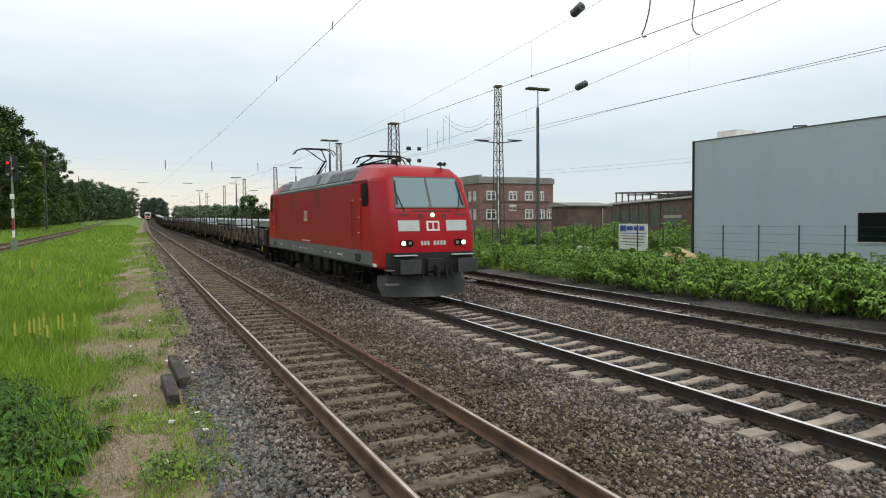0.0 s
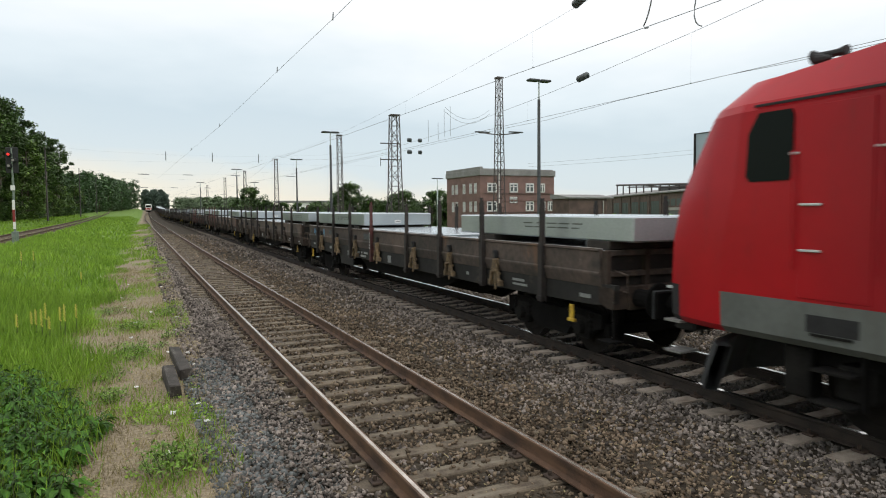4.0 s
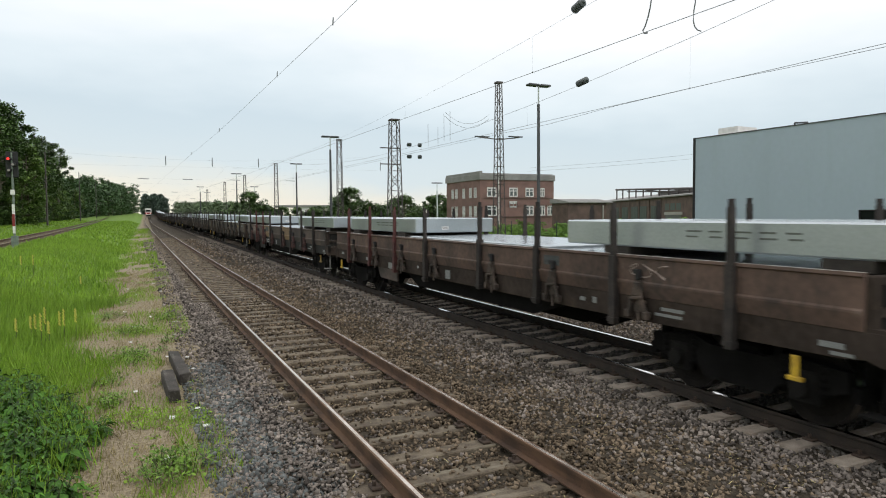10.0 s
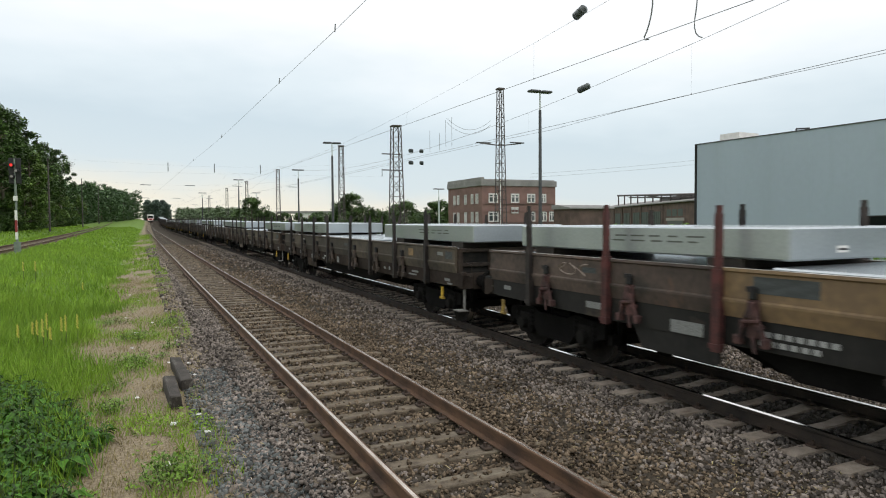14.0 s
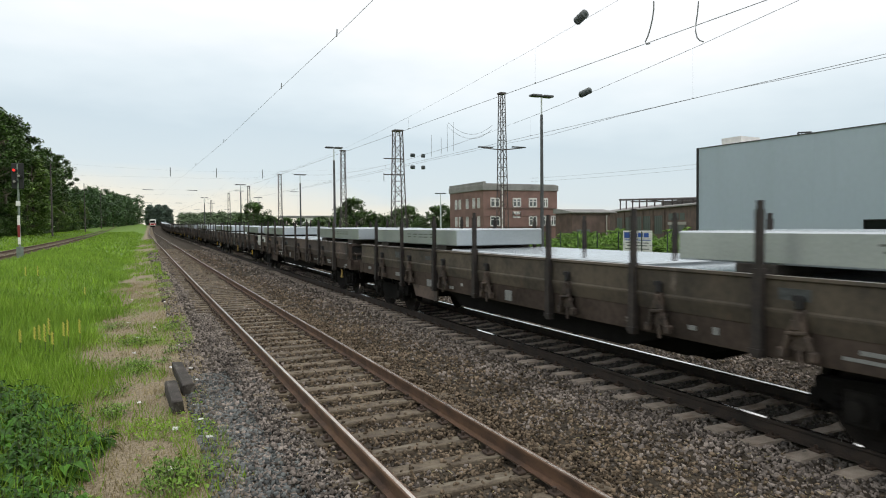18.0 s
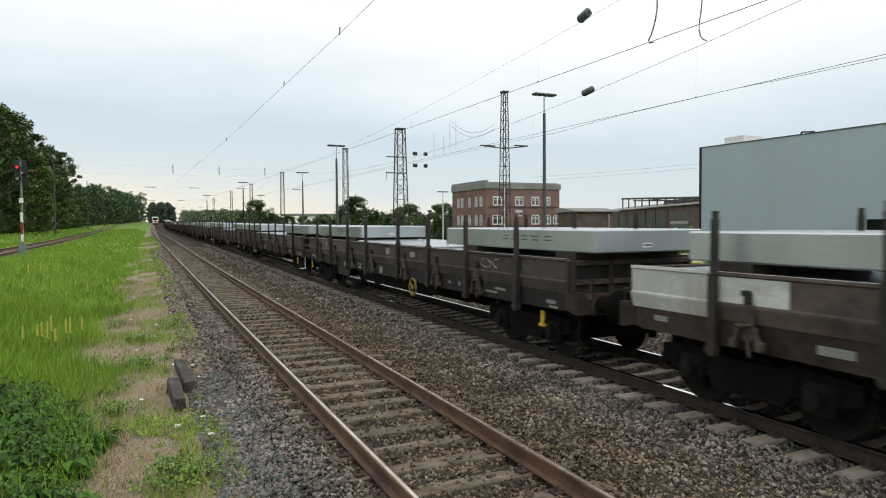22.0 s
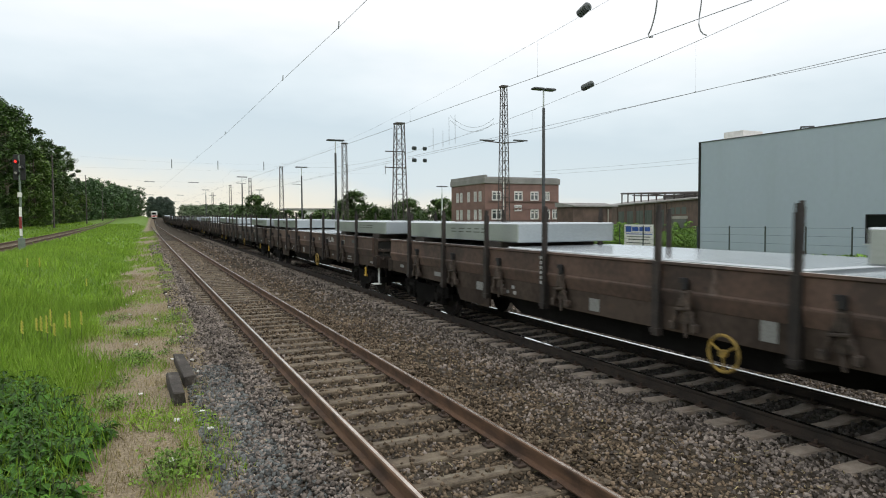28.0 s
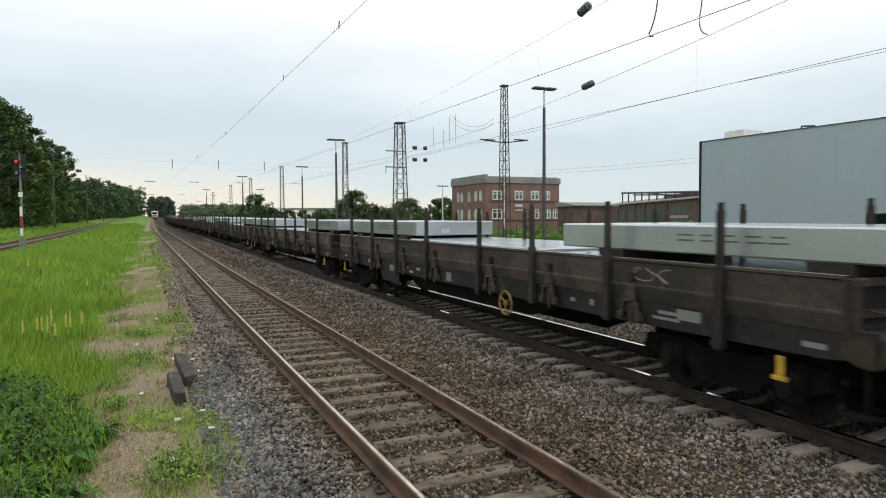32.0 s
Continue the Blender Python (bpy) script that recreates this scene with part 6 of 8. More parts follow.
def make_locomotive():
    loco = thing("electric_locomotive", "red electric locomotive with grey skirt, grey roof and lit headlights", "locomotive")
    y0, y1 = -18.4, -0.3
    prof = [(1.40, 0.94), (1.485, 1.02), (1.485, 1.42), (1.485, 1.95), (1.485, 2.45), (1.48, 2.62), (1.47, 3.46), (1.43, 3.55), (1.15, 4.0), (0.8, 4.09), (0.25, 4.12)]
    tip = [1.16, 1.2, 1.2, 1.2, 1.18, 1.17, 1.07, 1.05, 0.95, 0.7, 0.25]
    ring = prof + [(-x, z) for x, z in prof[::-1]]
    tips = tip + [-v for v in tip[::-1]]
    n = len(ring)
    bm = bmesh.new()
    rows = []
    stations = [("f", 0.0, 0.0), ("f", 0.07, 0.31), ("f", 0.28, 0.60), ("f", 0.60, 0.82), ("f", 1.05, 1.0)]

    def low(z):
        return z - 0.15 * min(max((z - 3.55) / 0.45, 0.0), 1.1)

    def depth(d, z):
        return d * (1 - 0.55 * min(max((z - 2.6) / 1.4, 0.0), 1.0))

    mids = [-15.35, -12.0, -9.35, -6.7, -3.35]
    for k, (_, d, part_way) in enumerate(stations):
        row = []
        for (x, z), tx in zip(ring, tips):
            row.append(bm.verts.new((tx + (x - tx) * part_way, y0 + nose(z) + depth(d, z), low(z))))
        rows.append(row)
    for y in mids:
        rows.append([bm.verts.new((x, y, z)) for x, z in ring])
    for _, d, part_way in stations[::-1]:
        row = []
        for (x, z), tx in zip(ring, tips):
            row.append(bm.verts.new((tx + (x - tx) * part_way, y1 - nose(z) - depth(d, z), low(z))))
        rows.append(row)
    for a, b in zip(rows, rows[1:]):
        for i in range(n):
            bm.faces.new((a[i], b[i], b[(i + 1) % n], a[(i + 1) % n]))
    h = n // 2
    for row in (rows[0], rows[-1]):
        for i in range(h - 1):
            bm.faces.new((row[i], row[i + 1], row[n - 2 - i], row[n - 1 - i]))
    bmesh.ops.recalc_face_normals(bm, faces=bm.faces[:])
    me = finish(bm, "body")
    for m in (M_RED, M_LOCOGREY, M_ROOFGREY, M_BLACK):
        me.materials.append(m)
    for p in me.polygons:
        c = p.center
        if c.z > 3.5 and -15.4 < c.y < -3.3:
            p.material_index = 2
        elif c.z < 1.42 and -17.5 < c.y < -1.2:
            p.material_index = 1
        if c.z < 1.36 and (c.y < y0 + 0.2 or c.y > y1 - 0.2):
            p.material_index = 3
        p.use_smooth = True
    bs = bmesh.new()
    bs.from_mesh(me)
    for e in bs.edges:
        a, b = (v.co for v in e.verts)
        crease = abs(a.z - b.z) < 0.2 and 3.455 < min(a.z, b.z) < 3.555 and abs(a.y - b.y) > 0.05
        for end in (y0, y1):
            fold = [abs(abs(v.y - end) - nose(v.z) - depth(1.05, v.z)) < 0.02 and abs(v.x) > 1.1 for v in (a, b)]
            crease = crease or all(fold)
        e.smooth = (len(e.link_faces) < 2 or e.calc_face_angle(0) < radians(28)) and not crease
    bs.to_mesh(me)
    bs.free()
    body = part("body", me, None, loco)
    # dark gutter line and roof edge strip along each side
    for s in (-1, 1):
        bm = box(bmesh.new(), s * 1.47 - 0.02, s * 1.47 + 0.02, -15.35, -3.35, 3.485, 3.515)
        part("gutter", bm, M_GRILLE, loco)
        bm = box(bmesh.new(), s * 1.425 - 0.015, s * 1.425 + 0.015, -15.35, -3.35, 3.555, 3.59)
        part("roof_rail", bm, M_PALE, loco)
        # grilles in the sloped roof side
        for a, b in ((-15.28, -13.94), (-13.74, -12.66), (-12.56, -12.1), (-5.6, -3.42)):
            q = [(s * 1.386, a, 3.62), (s * 1.386, b, 3.62), (s * 1.20, b, 3.92), (s * 1.20, a, 3.92)]
            g = part("roof_grille", panel(q if s > 0 else [q[1], q[0], q[3], q[2]], 0.012), M_GRILLE, loco, "dark ventilation grille")
        q = [(s * 1.407, -11.05, 3.66), (s * 1.407, -10.58, 3.66), (s * 1.28, -10.58, 3.96), (s * 1.28, -11.05, 3.96)]
        part("roof_grille", panel(q if s > 0 else [q[1], q[0], q[3], q[2]], 0.014), M_GRILLE, loco, "dark ventilation grille")
        for k in range(9):
            a = -15.2 + k * 1.32
            part("roof_slot", box(bmesh.new(), s * 1.43 - 0.02, s * 1.43 + 0.012, a, a + 1.2, 3.594, 3.622), M_BLACK, loco)
        # cab doors, windows, handles, steps
        for e, (ya, yb) in (("f", (-16.35, -15.58)), ("r", (-3.12, -2.35))):
            d = part("cab_door", box(bmesh.new(), s * 1.487 - 0.01, s * 1.487 + 0.01, ya, yb, 1.46, 3.42, 0.004), M_RED, loco, "red cab door")
            for yy in (ya - 0.06, yb + 0.06):
                hb = bmesh.new()
                rod(hb, (s * 1.53, yy, 1.75), (s * 1.53, yy, 2.98), 0.013, seg=6)
                part("grab_rail", hb, M_RED, d)
                for zz in (2.95,):
                    part("rail_bracket", rod(bmesh.new(), (s * 1.48, yy - 0.03, zz), (s * 1.54, yy + 0.03, zz), 0.014, seg=6), M_PALE, d)
            w = (-17.03, -16.44) if e == "f" else (-2.26, -1.67)
            part("door_gutter", box(bmesh.new(), s * 1.478 - 0.012, s * 1.478 + 0.012, w[0] + 0.1 if e == "f" else -3.3, -15.4 if e == "f" else w[1] - 0.1, 3.49, 3.515), M_BLACK, loco)
            wb = bmesh.new()
            prism(wb, [(w[0] + 0.16, 3.42), (w[1] - 0.03, 3.42), (w[1], 3.36), (w[1], 2.82), (w[1] - 0.02, 2.77), (w[1] - 0.07, 2.74), (w[0] + 0.10, 2.74), (w[0] + 0.03, 2.77), (w[0], 2.84), (w[0] + 0.02, 3.15), (w[0] + 0.10, 3.36)] if e == "f" else
                  [(w[0] + 0.03, 3.42), (w[1] - 0.16, 3.42), (w[1] - 0.03, 3.2), (w[1], 2.74), (w[1] - 0.05, 2.68), (w[0] + 0.05, 2.68), (w[0], 2.74), (w[0], 3.36)], s * 1.474, s * 1.492, axis="X")
            for zz in (1.95, 2.42):
                part("door_handle", rod(bmesh.new(), (s * 1.515, (ya if e == "f" else yb) - 0.02, zz), (s * 1.515, (ya + 0.26 if e == "f" else yb - 0.26), zz), 0.014, seg=6), M_PALE, d)
            part("side_window", wb, M_DARKGLASS, loco, "dark cab side window")
            st = bmesh.new()
            yc = (ya + yb) / 2
            box(st, s * 1.485 - 0.006, s * 1.485 + 0.006, yc - 0.28, yc + 0.28, 1.12, 1.30)
            part("step_recess", st, M_BLACK, loco)
            for zz in (1.10, 0.74, 0.42):
                sb = box(bmesh.new(), s * 1.38 - 0.13, s * 1.38 + 0.13, yc - 0.22, yc + 0.22, zz - 0.012, zz + 0.012)
                part("step", sb, M_NEARBLACK, loco, "worn steel step")
            for yy in (yc - 0.28, yc + 0.28):
                part("step_frame", box(bmesh.new(), s * 1.36 - 0.05, s * 1.36 + 0.05, yy - 0.015, yy + 0.015, 0.40, 1.0), M_DARK, loco)
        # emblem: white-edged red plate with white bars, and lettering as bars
        x = s * 1.49
        em = part("emblem", box(bmesh.new(), x - 0.006, x + 0.006, -9.42, -8.88, 2.27, 2.67), M_WHITE, loco, "white emblem plate")
        for a, b, c, d in ((-9.39, -8.91, 2.30, 2.325), (-9.39, -8.91, 2.615, 2.64), (-9.39, -9.365, 2.325, 2.615), (-8.935, -8.91, 2.325, 2.615)):
            part("emblem_edge", box(bmesh.new(), x - 0.009, x + 0.009, a, b, c, d), M_RED, em)
        for a in (-9.34, -9.13):
            part("emblem_bar", box(bmesh.new(), x - 0.012, x + 0.012, a, a + 0.045, 2.35, 2.59), M_RED, em)
            part("emblem_bar", box(bmesh.new(), x - 0.012, x + 0.012, a + 0.045, a + 0.14, 2.37, 2.40), M_RED, em)
            part("emblem_bar", box(bmesh.new(), x - 0.012, x + 0.012, a + 0.045, a + 0.14, 2.54, 2.57), M_RED, em)
            part("emblem_bar", box(bmesh.new(), x - 0.012, x + 0.012, a + 0.12, a + 0.155, 2.40, 2.54), M_RED, em)
        for k in range(9):
            part("lettering_bar", box(bmesh.new(), x - 0.005, x + 0.005, -9.8 + k * 0.15, -9.71 + k * 0.15, 1.49, 1.54), M_PALE, loco)
        for a, w in ((-12.2, 0.22), (-10.2, 0.14), (-9.4, 0.1), (-9.1, 0.16), (-8.6, 0.1), (-8.2, 0.2), (-14.3, 0.75), (-4.4, 0.5), (-12.9, 0.25), (-6.9, 0.2)):
            part("lettering_bar", box(bmesh.new(), x - 0.004, x + 0.004, a, a + w * 0.8, 1.17, 1.22), M_PALE, loco)
        part("sign_plate", box(bmesh.new(), s * 1.40 - 0.09, s * 1.40 + 0.06, -17.62, -17.38, 1.0, 1.09), M_WHITE, loco)
    # cab ends
    for e in (-1, 1):
        yb = y0 if e < 0 else y1

        def fp(x, z, out=0.0):
            return Vector((x, yb - e * nose(z) + e * out, z))

        def front(x0, x1, z0, z1, t=0.012, out=0.002):
            q = [fp(x0, z0, out), fp(x1, z0, out), fp(x1, z1, out), fp(x0, z1, out)]
            return panel(q if e < 0 else [q[1], q[0], q[3], q[2]], t)

        for x0, x1, a in ((-1.07, -0.03, -0.98), (0.03, 1.07, 0.98)):
            q = [fp(x0, 2.70, 0.004), fp(x1, 2.70, 0.004), fp(x1 if x1 < 1 else 0.98, 3.54, 0.004), fp(x0 if x0 > -1 else -0.98, 3.54, 0.004)]
            part("windscreen", panel(q if e < 0 else [q[1], q[0], q[3], q[2]], 0.012), M_SCREEN, loco, "teal windscreen pane")
        fr = bmesh.new()
        for x in (-1.10, -0.02, 1.07):
            k = 0.91 if abs(x) > 1 else 1.0
            panel([fp(x, 2.66, 0.004), fp(x + 0.035, 2.66, 0.004), fp(x * k + 0.035, 3.57, 0.004), fp(x * k, 3.57, 0.004)], 0.02, fr)
        panel([fp(-1.10, 2.66, 0.004), fp(1.10, 2.66, 0.004), fp(1.10, 2.70, 0.004), fp(-1.10, 2.70, 0.004)], 0.02, fr)
        panel([fp(-1.0, 3.54, 0.004), fp(1.0, 3.54, 0.004), fp(1.0, 3.57, 0.004), fp(-1.0, 3.57, 0.004)], 0.02, fr)
        part("windscreen_frame", fr, M_LOCOGREY, loco, "slim grey windscreen frame")
        for s in (-1, 1):
            wp = bmesh.new()
            rod(wp, fp(s * 0.84, 2.58, 0.05), fp(s * 1.02, 3.2, 0.05), 0.014, seg=5)
            rod(wp, fp(s * 1.02, 2.76, 0.045), fp(s * 0.97, 3.46, 0.045), 0.018, seg=5)
            part("wiper", wp, M_BLACK, loco)
            part("vent_panel", front(*sorted((s * 0.42, s * 1.06)), 2.02, 2.32), M_PALE, loco, "pale grey lamp panel")
            part("vent_slot", front(*sorted((s * 0.72, s * 1.08)), 2.47, 2.51), M_REDDARK, loco)
            part("plug_socket", front(*sorted((s * 0.30, s * 0.42)), 2.38, 2.50), M_REDDARK, loco)
            hl = bmesh.new()
            rod(hl, fp(s * 0.93, 1.685, -0.02), fp(s * 0.93, 1.685, 0.045), 0.072, 0.066, seg=18)
            hs = front(*sorted((s * 0.73, s * 0.93)), 1.60, 1.77, 0.026)
            for x in (0.73, 0.93):
                rod(hs, fp(s * x, 1.685, -0.02), fp(s * x, 1.685, 0.03), 0.094, seg=20)
            part("lamp_housing", hs, M_DARK, loco, "dark oval lamp surround")
            part("headlight", hl, M_LIGHT if e < 0 else M_LENS, loco, "lit round headlight" if e < 0 else "unlit round lamp")
            tl = bmesh.new()
            rod(tl, fp(s * 0.73, 1.685, -0.02), fp(s * 0.735, 1.685, 0.042), 0.058, 0.05, seg=16)
            part("tail_lamp", tl, M_LENS, loco)
            part("buffer_step", box(bmesh.new(), *sorted((s * 0.55, s * 1.2)), yb - 0.14 if e < 0 else yb - 0.05, yb + 0.05 if e < 0 else yb + 0.14, 1.33, 1.36), M_PALE, loco)
            bf = bmesh.new()
            rod(bf, (s * 0.875, yb - e * 0.05, 1.06), (s * 0.875, yb + e * 0.36, 1.06), 0.13, seg=14)
            box(bf, s * 0.875 - 0.30, s * 0.875 + 0.30, min(yb + e * 0.36, yb + e * 0.42), max(yb + e * 0.36, yb + e * 0.42), 0.86, 1.24, 0.02)
            part("buffer", bf, M_DARK, loco, "black rectangular buffer")
            part("buffer_plate", box(bmesh.new(), s * 0.875 - 0.31, s * 0.875 + 0.31, *sorted((yb + e * 0.421, yb + e * 0.44)), 0.85, 1.25, 0.01), M_PLOW, loco, "dull grey buffer plate")
            for zz in (0.92, 0.52):
                part("corner_step", box(bmesh.new(), *sorted((s * 1.05, s * 1.38)), yb - e * 0.15 - 0.14, yb - e * 0.15 + 0.14, zz, zz + 0.03), M_STEP, loco, "worn pale corner step")
        cl = bmesh.new()
        rod(cl, fp(0, 2.47, -0.02), fp(0, 2.47, 0.045), 0.062, seg=16)
        part("lamp_housing", rod(bmesh.new(), fp(0, 2.47, -0.02), fp(0, 2.47, 0.035), 0.09, seg=20), M_LENS, loco, "pale lamp surround")
        part("top_headlight", cl, M_LIGHT if e < 0 else M_LENS, loco, "lit upper headlight" if e < 0 else "unlit upper lamp")
        part("brow_slot", front(-0.62, 0.62, 2.57, 2.60), M_REDDARK, loco)
        em = part("front_emblem", front(-0.20, 0.20, 2.02, 2.30), M_WHITE, loco, "white emblem plate")
        for s in (-1, 1):
            part("emblem_bar", front(s * 0.085 - 0.06, s * 0.085 + 0.06, 2.07, 2.25, 0.016), M_RED, em)
        for k in range(8):
            if k != 3:
                part("number_bar", front(-0.40 + k * 0.1, -0.33 + k * 0.1, 1.62, 1.74), M_PALE, loco)
        bb = bmesh.new()
        box(bb, -1.2, 1.2, min(yb, yb - e * 0.35), max(yb, yb - e * 0.35), 0.80, 1.30, 0.03)
        box(bb, -0.25, 0.25, min(yb, yb + e * 0.14), max(yb, yb + e * 0.14), 0.88, 1.25, 0.02)
        rod(bb, (0, yb, 1.04), (0, yb + e * 0.34, 1.02), 0.06, seg=8)
        rod(bb, (0, yb + e * 0.34, 1.05), (0, yb + e * 0.34, 0.72), 0.05, seg=8)
        for x in (-0.5, -0.38, 0.36, 0.52):
            rod(bb, (x, yb + e * 0.06, 1.0), (x * 1.05, yb + e * 0.16, 0.62), 0.03, seg=6)
        part("buffer_beam", bb, M_BLACK, loco, "black buffer beam with hoses and draw hook")
        pl = bmesh.new()
        pr = [(1.42, 0.72), (1.2, 0.46), (0.7, 0.22), (0.0, 0.0), (-0.7, 0.22), (-1.2, 0.46), (-1.42, 0.72)]
        lo = [pl.verts.new((x * 0.94, yb - e * (d - 0.05), 0.15)) for x, d in pr]
        mi = [pl.verts.new((x, yb - e * (d + 0.10), 0.45)) for x, d in pr]
        hi = [pl.verts.new((x * 0.98, yb - e * (d + 0.2), 0.74)) for x, d in pr]
        bk = [pl.verts.new((x * 0.9, yb - e * (d + 0.32), 0.74)) for x, d in pr]
        bl = [pl.verts.new((x * 0.9, yb - e * (d + 0.12), 0.15)) for x, d in pr]
        for r0, r1 in ((lo, mi), (mi, hi), (hi, bk), (bk, bl), (bl, lo)):
            for i in range(6):
                pl.faces.new((r0[i], r0[i + 1], r1[i + 1], r1[i]))
        bmesh.ops.recalc_face_normals(pl, faces=pl.faces[:])
        part("snow_plough", pl, M_PLOW, loco, "grey sheet-steel snow plough")
        for x in (-0.48,):
            hb = bmesh.new()
            yy = yb - e * 1.63
            rod(hb, (x, yy, 3.84), (x, yy, 4.11), 0.03, seg=6)
            rod(hb, (x, yy + e * 0.20, 4.13), (x, yy + e * 0.10, 4.13), 0.085, 0.04, seg=12)
            rod(hb, (x, yy + e * 0.12, 4.13), (x, yy - e * 0.16, 4.13), 0.045, 0.04, seg=10)
            rod(hb, (x, yy - e * 0.12, 4.13), (x, yy - e * 0.22, 4.13), 0.045, 0.065, seg=10)
            rod(hb, (x - 0.12, yy + e * 0.06, 4.06), (x - 0.12, yy - e * 0.12, 4.06), 0.08, 0.02, seg=10)
            part("horn", hb, M_BLACK, loco, "black air horn")
            hs = bmesh.new()
            yy = yb - e * 1.05
            rod(hs, (0.72, yy, 3.70), (0.72, yy, 3.97), 0.02, seg=6)
            for xx in (0.66, 0.80):
                rod(hs, (xx, yy + e * 0.10, 3.99), (xx, yy - e * 0.12, 3.99), 0.065, 0.025, seg=10)
            rod(hs, (0.66, yy, 3.98), (0.80, yy, 3.98), 0.02, seg=6)
            part("horn", hs, M_BLACK, loco, "small black twin horn")
    # raised roof hood between the pantographs
    flush = [(1.42, 3.57), (1.14, 4.005), (0.8, 4.08), (-0.8, 4.08), (-1.14, 4.005), (-1.42, 3.57)]
    proud = [(1.435, 3.60), (1.24, 4.05), (0.9, 4.15), (-0.9, 4.15), (-1.24, 4.05), (-1.435, 3.60)]
    hd = bmesh.new()
    hoops = [[hd.verts.new((x, y, z)) for x, z in sec] for y, sec in ((-6.92, flush), (-7.25, proud), (-11.25, proud), (-11.5, flush))]
    for r0, r1 in zip(hoops, hoops[1:]):
        for i in range(6):
            hd.faces.new((r0[i], r1[i], r1[(i + 1) % 6], r0[(i + 1) % 6]))
    hd.faces.new(hoops[0])
    hd.faces.new(hoops[-1][::-1])
    bmesh.ops.recalc_face_normals(hd, faces=hd.faces[:])
    part("roof_hood", hd, M_ROOFGREY, loco, "raised grey roof hood")
    # roof gear
    rb = bmesh.new()
    box(rb, -0.55, 0.55, -10.6, -8.0, 4.13, 4.19, 0.02)
    for y in (-10.4, -9.2, -8.2, -6.2, -12.4):
        rod(rb, (0.25, y, 4.08), (0.25, y, 4.32), 0.055, 0.035, seg=8)
    rod(rb, (0.25, -12.4, 4.32), (0.25, -6.2, 4.32), 0.02, seg=6)
    part("roof_gear", rb, M_NEARBLACK, loco, "roof insulators and busbar")

    def pantograph(yc, up, flip):
        p = bmesh.new()
        f = flip
        for s in (-1, 1):
            rod(p, (s * 0.5, yc - 0.7, 4.2), (s * 0.5, yc + 0.7, 4.2), 0.03, seg=6)
            for yy in (-0.6, 0.6):
                rod(p, (s * 0.5, yc + yy, 4.08), (s * 0.5, yc + yy, 4.2), 0.06, 0.04, seg=8)
        for yy in (-0.7, 0.7):
            rod(p, (-0.5, yc + yy, 4.2), (0.5, yc + yy, 4.2), 0.03, seg=6)
        knee = Vector((0, yc + f * (1.45 if up else 1.75), 4.86 if up else 4.36))
        head = Vector((0, yc - f * (0.40 if up else 0.5), 5.52 if up else 4.42))
        foot = Vector((0, yc - f * (0.25 if up else 0.55), 4.27 if up else 4.22))
        rod(p, foot, knee, 0.055, 0.04, seg=8)
        rod(p, foot + Vector((0.12, 0, 0.05)), knee + Vector((0.05, 0, -0.12)), 0.018, seg=5)
        for s in (-1, 1):
            rod(p, knee + Vector((s * 0.06, 0, 0)), head + Vector((s * 0.34, 0, 0)), 0.026, seg=6)
            rod(p, knee + Vector((s * 0.06, 0, 0.03)), foot + Vector((s * 0.3, f * 0.5, 0)), 0.012, seg=4)
        for d in (-0.2, 0.2):
            pts = [(-0.97, -0.22), (-0.85, -0.03), (-0.55, 0.06), (0.55, 0.06), (0.85, -0.03), (0.97, -0.22)]
            for a, b in zip(pts, pts[1:]):
                rod(p, head + Vector((a[0], d, a[1])), head + Vector((b[0], d, b[1])), 0.022, seg=6)
        for s in (-0.34, 0.34):
            rod(p, head + Vector((s, -0.2, 0.02)), head + Vector((s, 0.2, 0.02)), 0.02, seg=5)
        return p

    part("pantograph", pantograph(-5.2, True, -1), M_DARK, loco, "raised single-arm pantograph")
    part("pantograph", pantograph(-13.6, False, 1), M_DARK, loco, "folded pantograph")
    # running gear
    wm = wheelset_mesh(0.61)
    for yc in (-14.55, -4.15):
        bg = part("bogie", box(bmesh.new(), -0.95, 0.95, yc - 0.35, yc + 0.35, 0.45, 0.85, 0.04), M_DARK, loco, "dark bogie")
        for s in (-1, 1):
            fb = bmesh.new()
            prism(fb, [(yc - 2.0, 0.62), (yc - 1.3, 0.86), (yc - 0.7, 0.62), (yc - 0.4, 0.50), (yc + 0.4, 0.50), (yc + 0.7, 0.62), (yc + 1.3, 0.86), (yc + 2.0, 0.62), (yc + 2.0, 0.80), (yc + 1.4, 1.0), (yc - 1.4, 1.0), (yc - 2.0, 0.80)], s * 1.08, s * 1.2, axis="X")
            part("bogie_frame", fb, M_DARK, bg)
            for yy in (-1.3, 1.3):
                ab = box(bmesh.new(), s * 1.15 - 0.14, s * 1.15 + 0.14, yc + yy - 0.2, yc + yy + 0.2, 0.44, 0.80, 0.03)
                part("axle_box", ab, M_NEARBLACK, bg)
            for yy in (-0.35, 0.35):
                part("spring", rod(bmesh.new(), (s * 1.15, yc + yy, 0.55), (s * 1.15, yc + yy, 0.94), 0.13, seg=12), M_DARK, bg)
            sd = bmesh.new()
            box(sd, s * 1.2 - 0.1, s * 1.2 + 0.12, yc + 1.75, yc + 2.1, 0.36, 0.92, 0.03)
            part("sand_box", sd, M_NEARBLACK, bg)
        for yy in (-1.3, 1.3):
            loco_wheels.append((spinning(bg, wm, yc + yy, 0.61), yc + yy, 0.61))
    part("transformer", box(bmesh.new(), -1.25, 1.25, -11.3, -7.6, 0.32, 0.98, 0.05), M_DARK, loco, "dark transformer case")
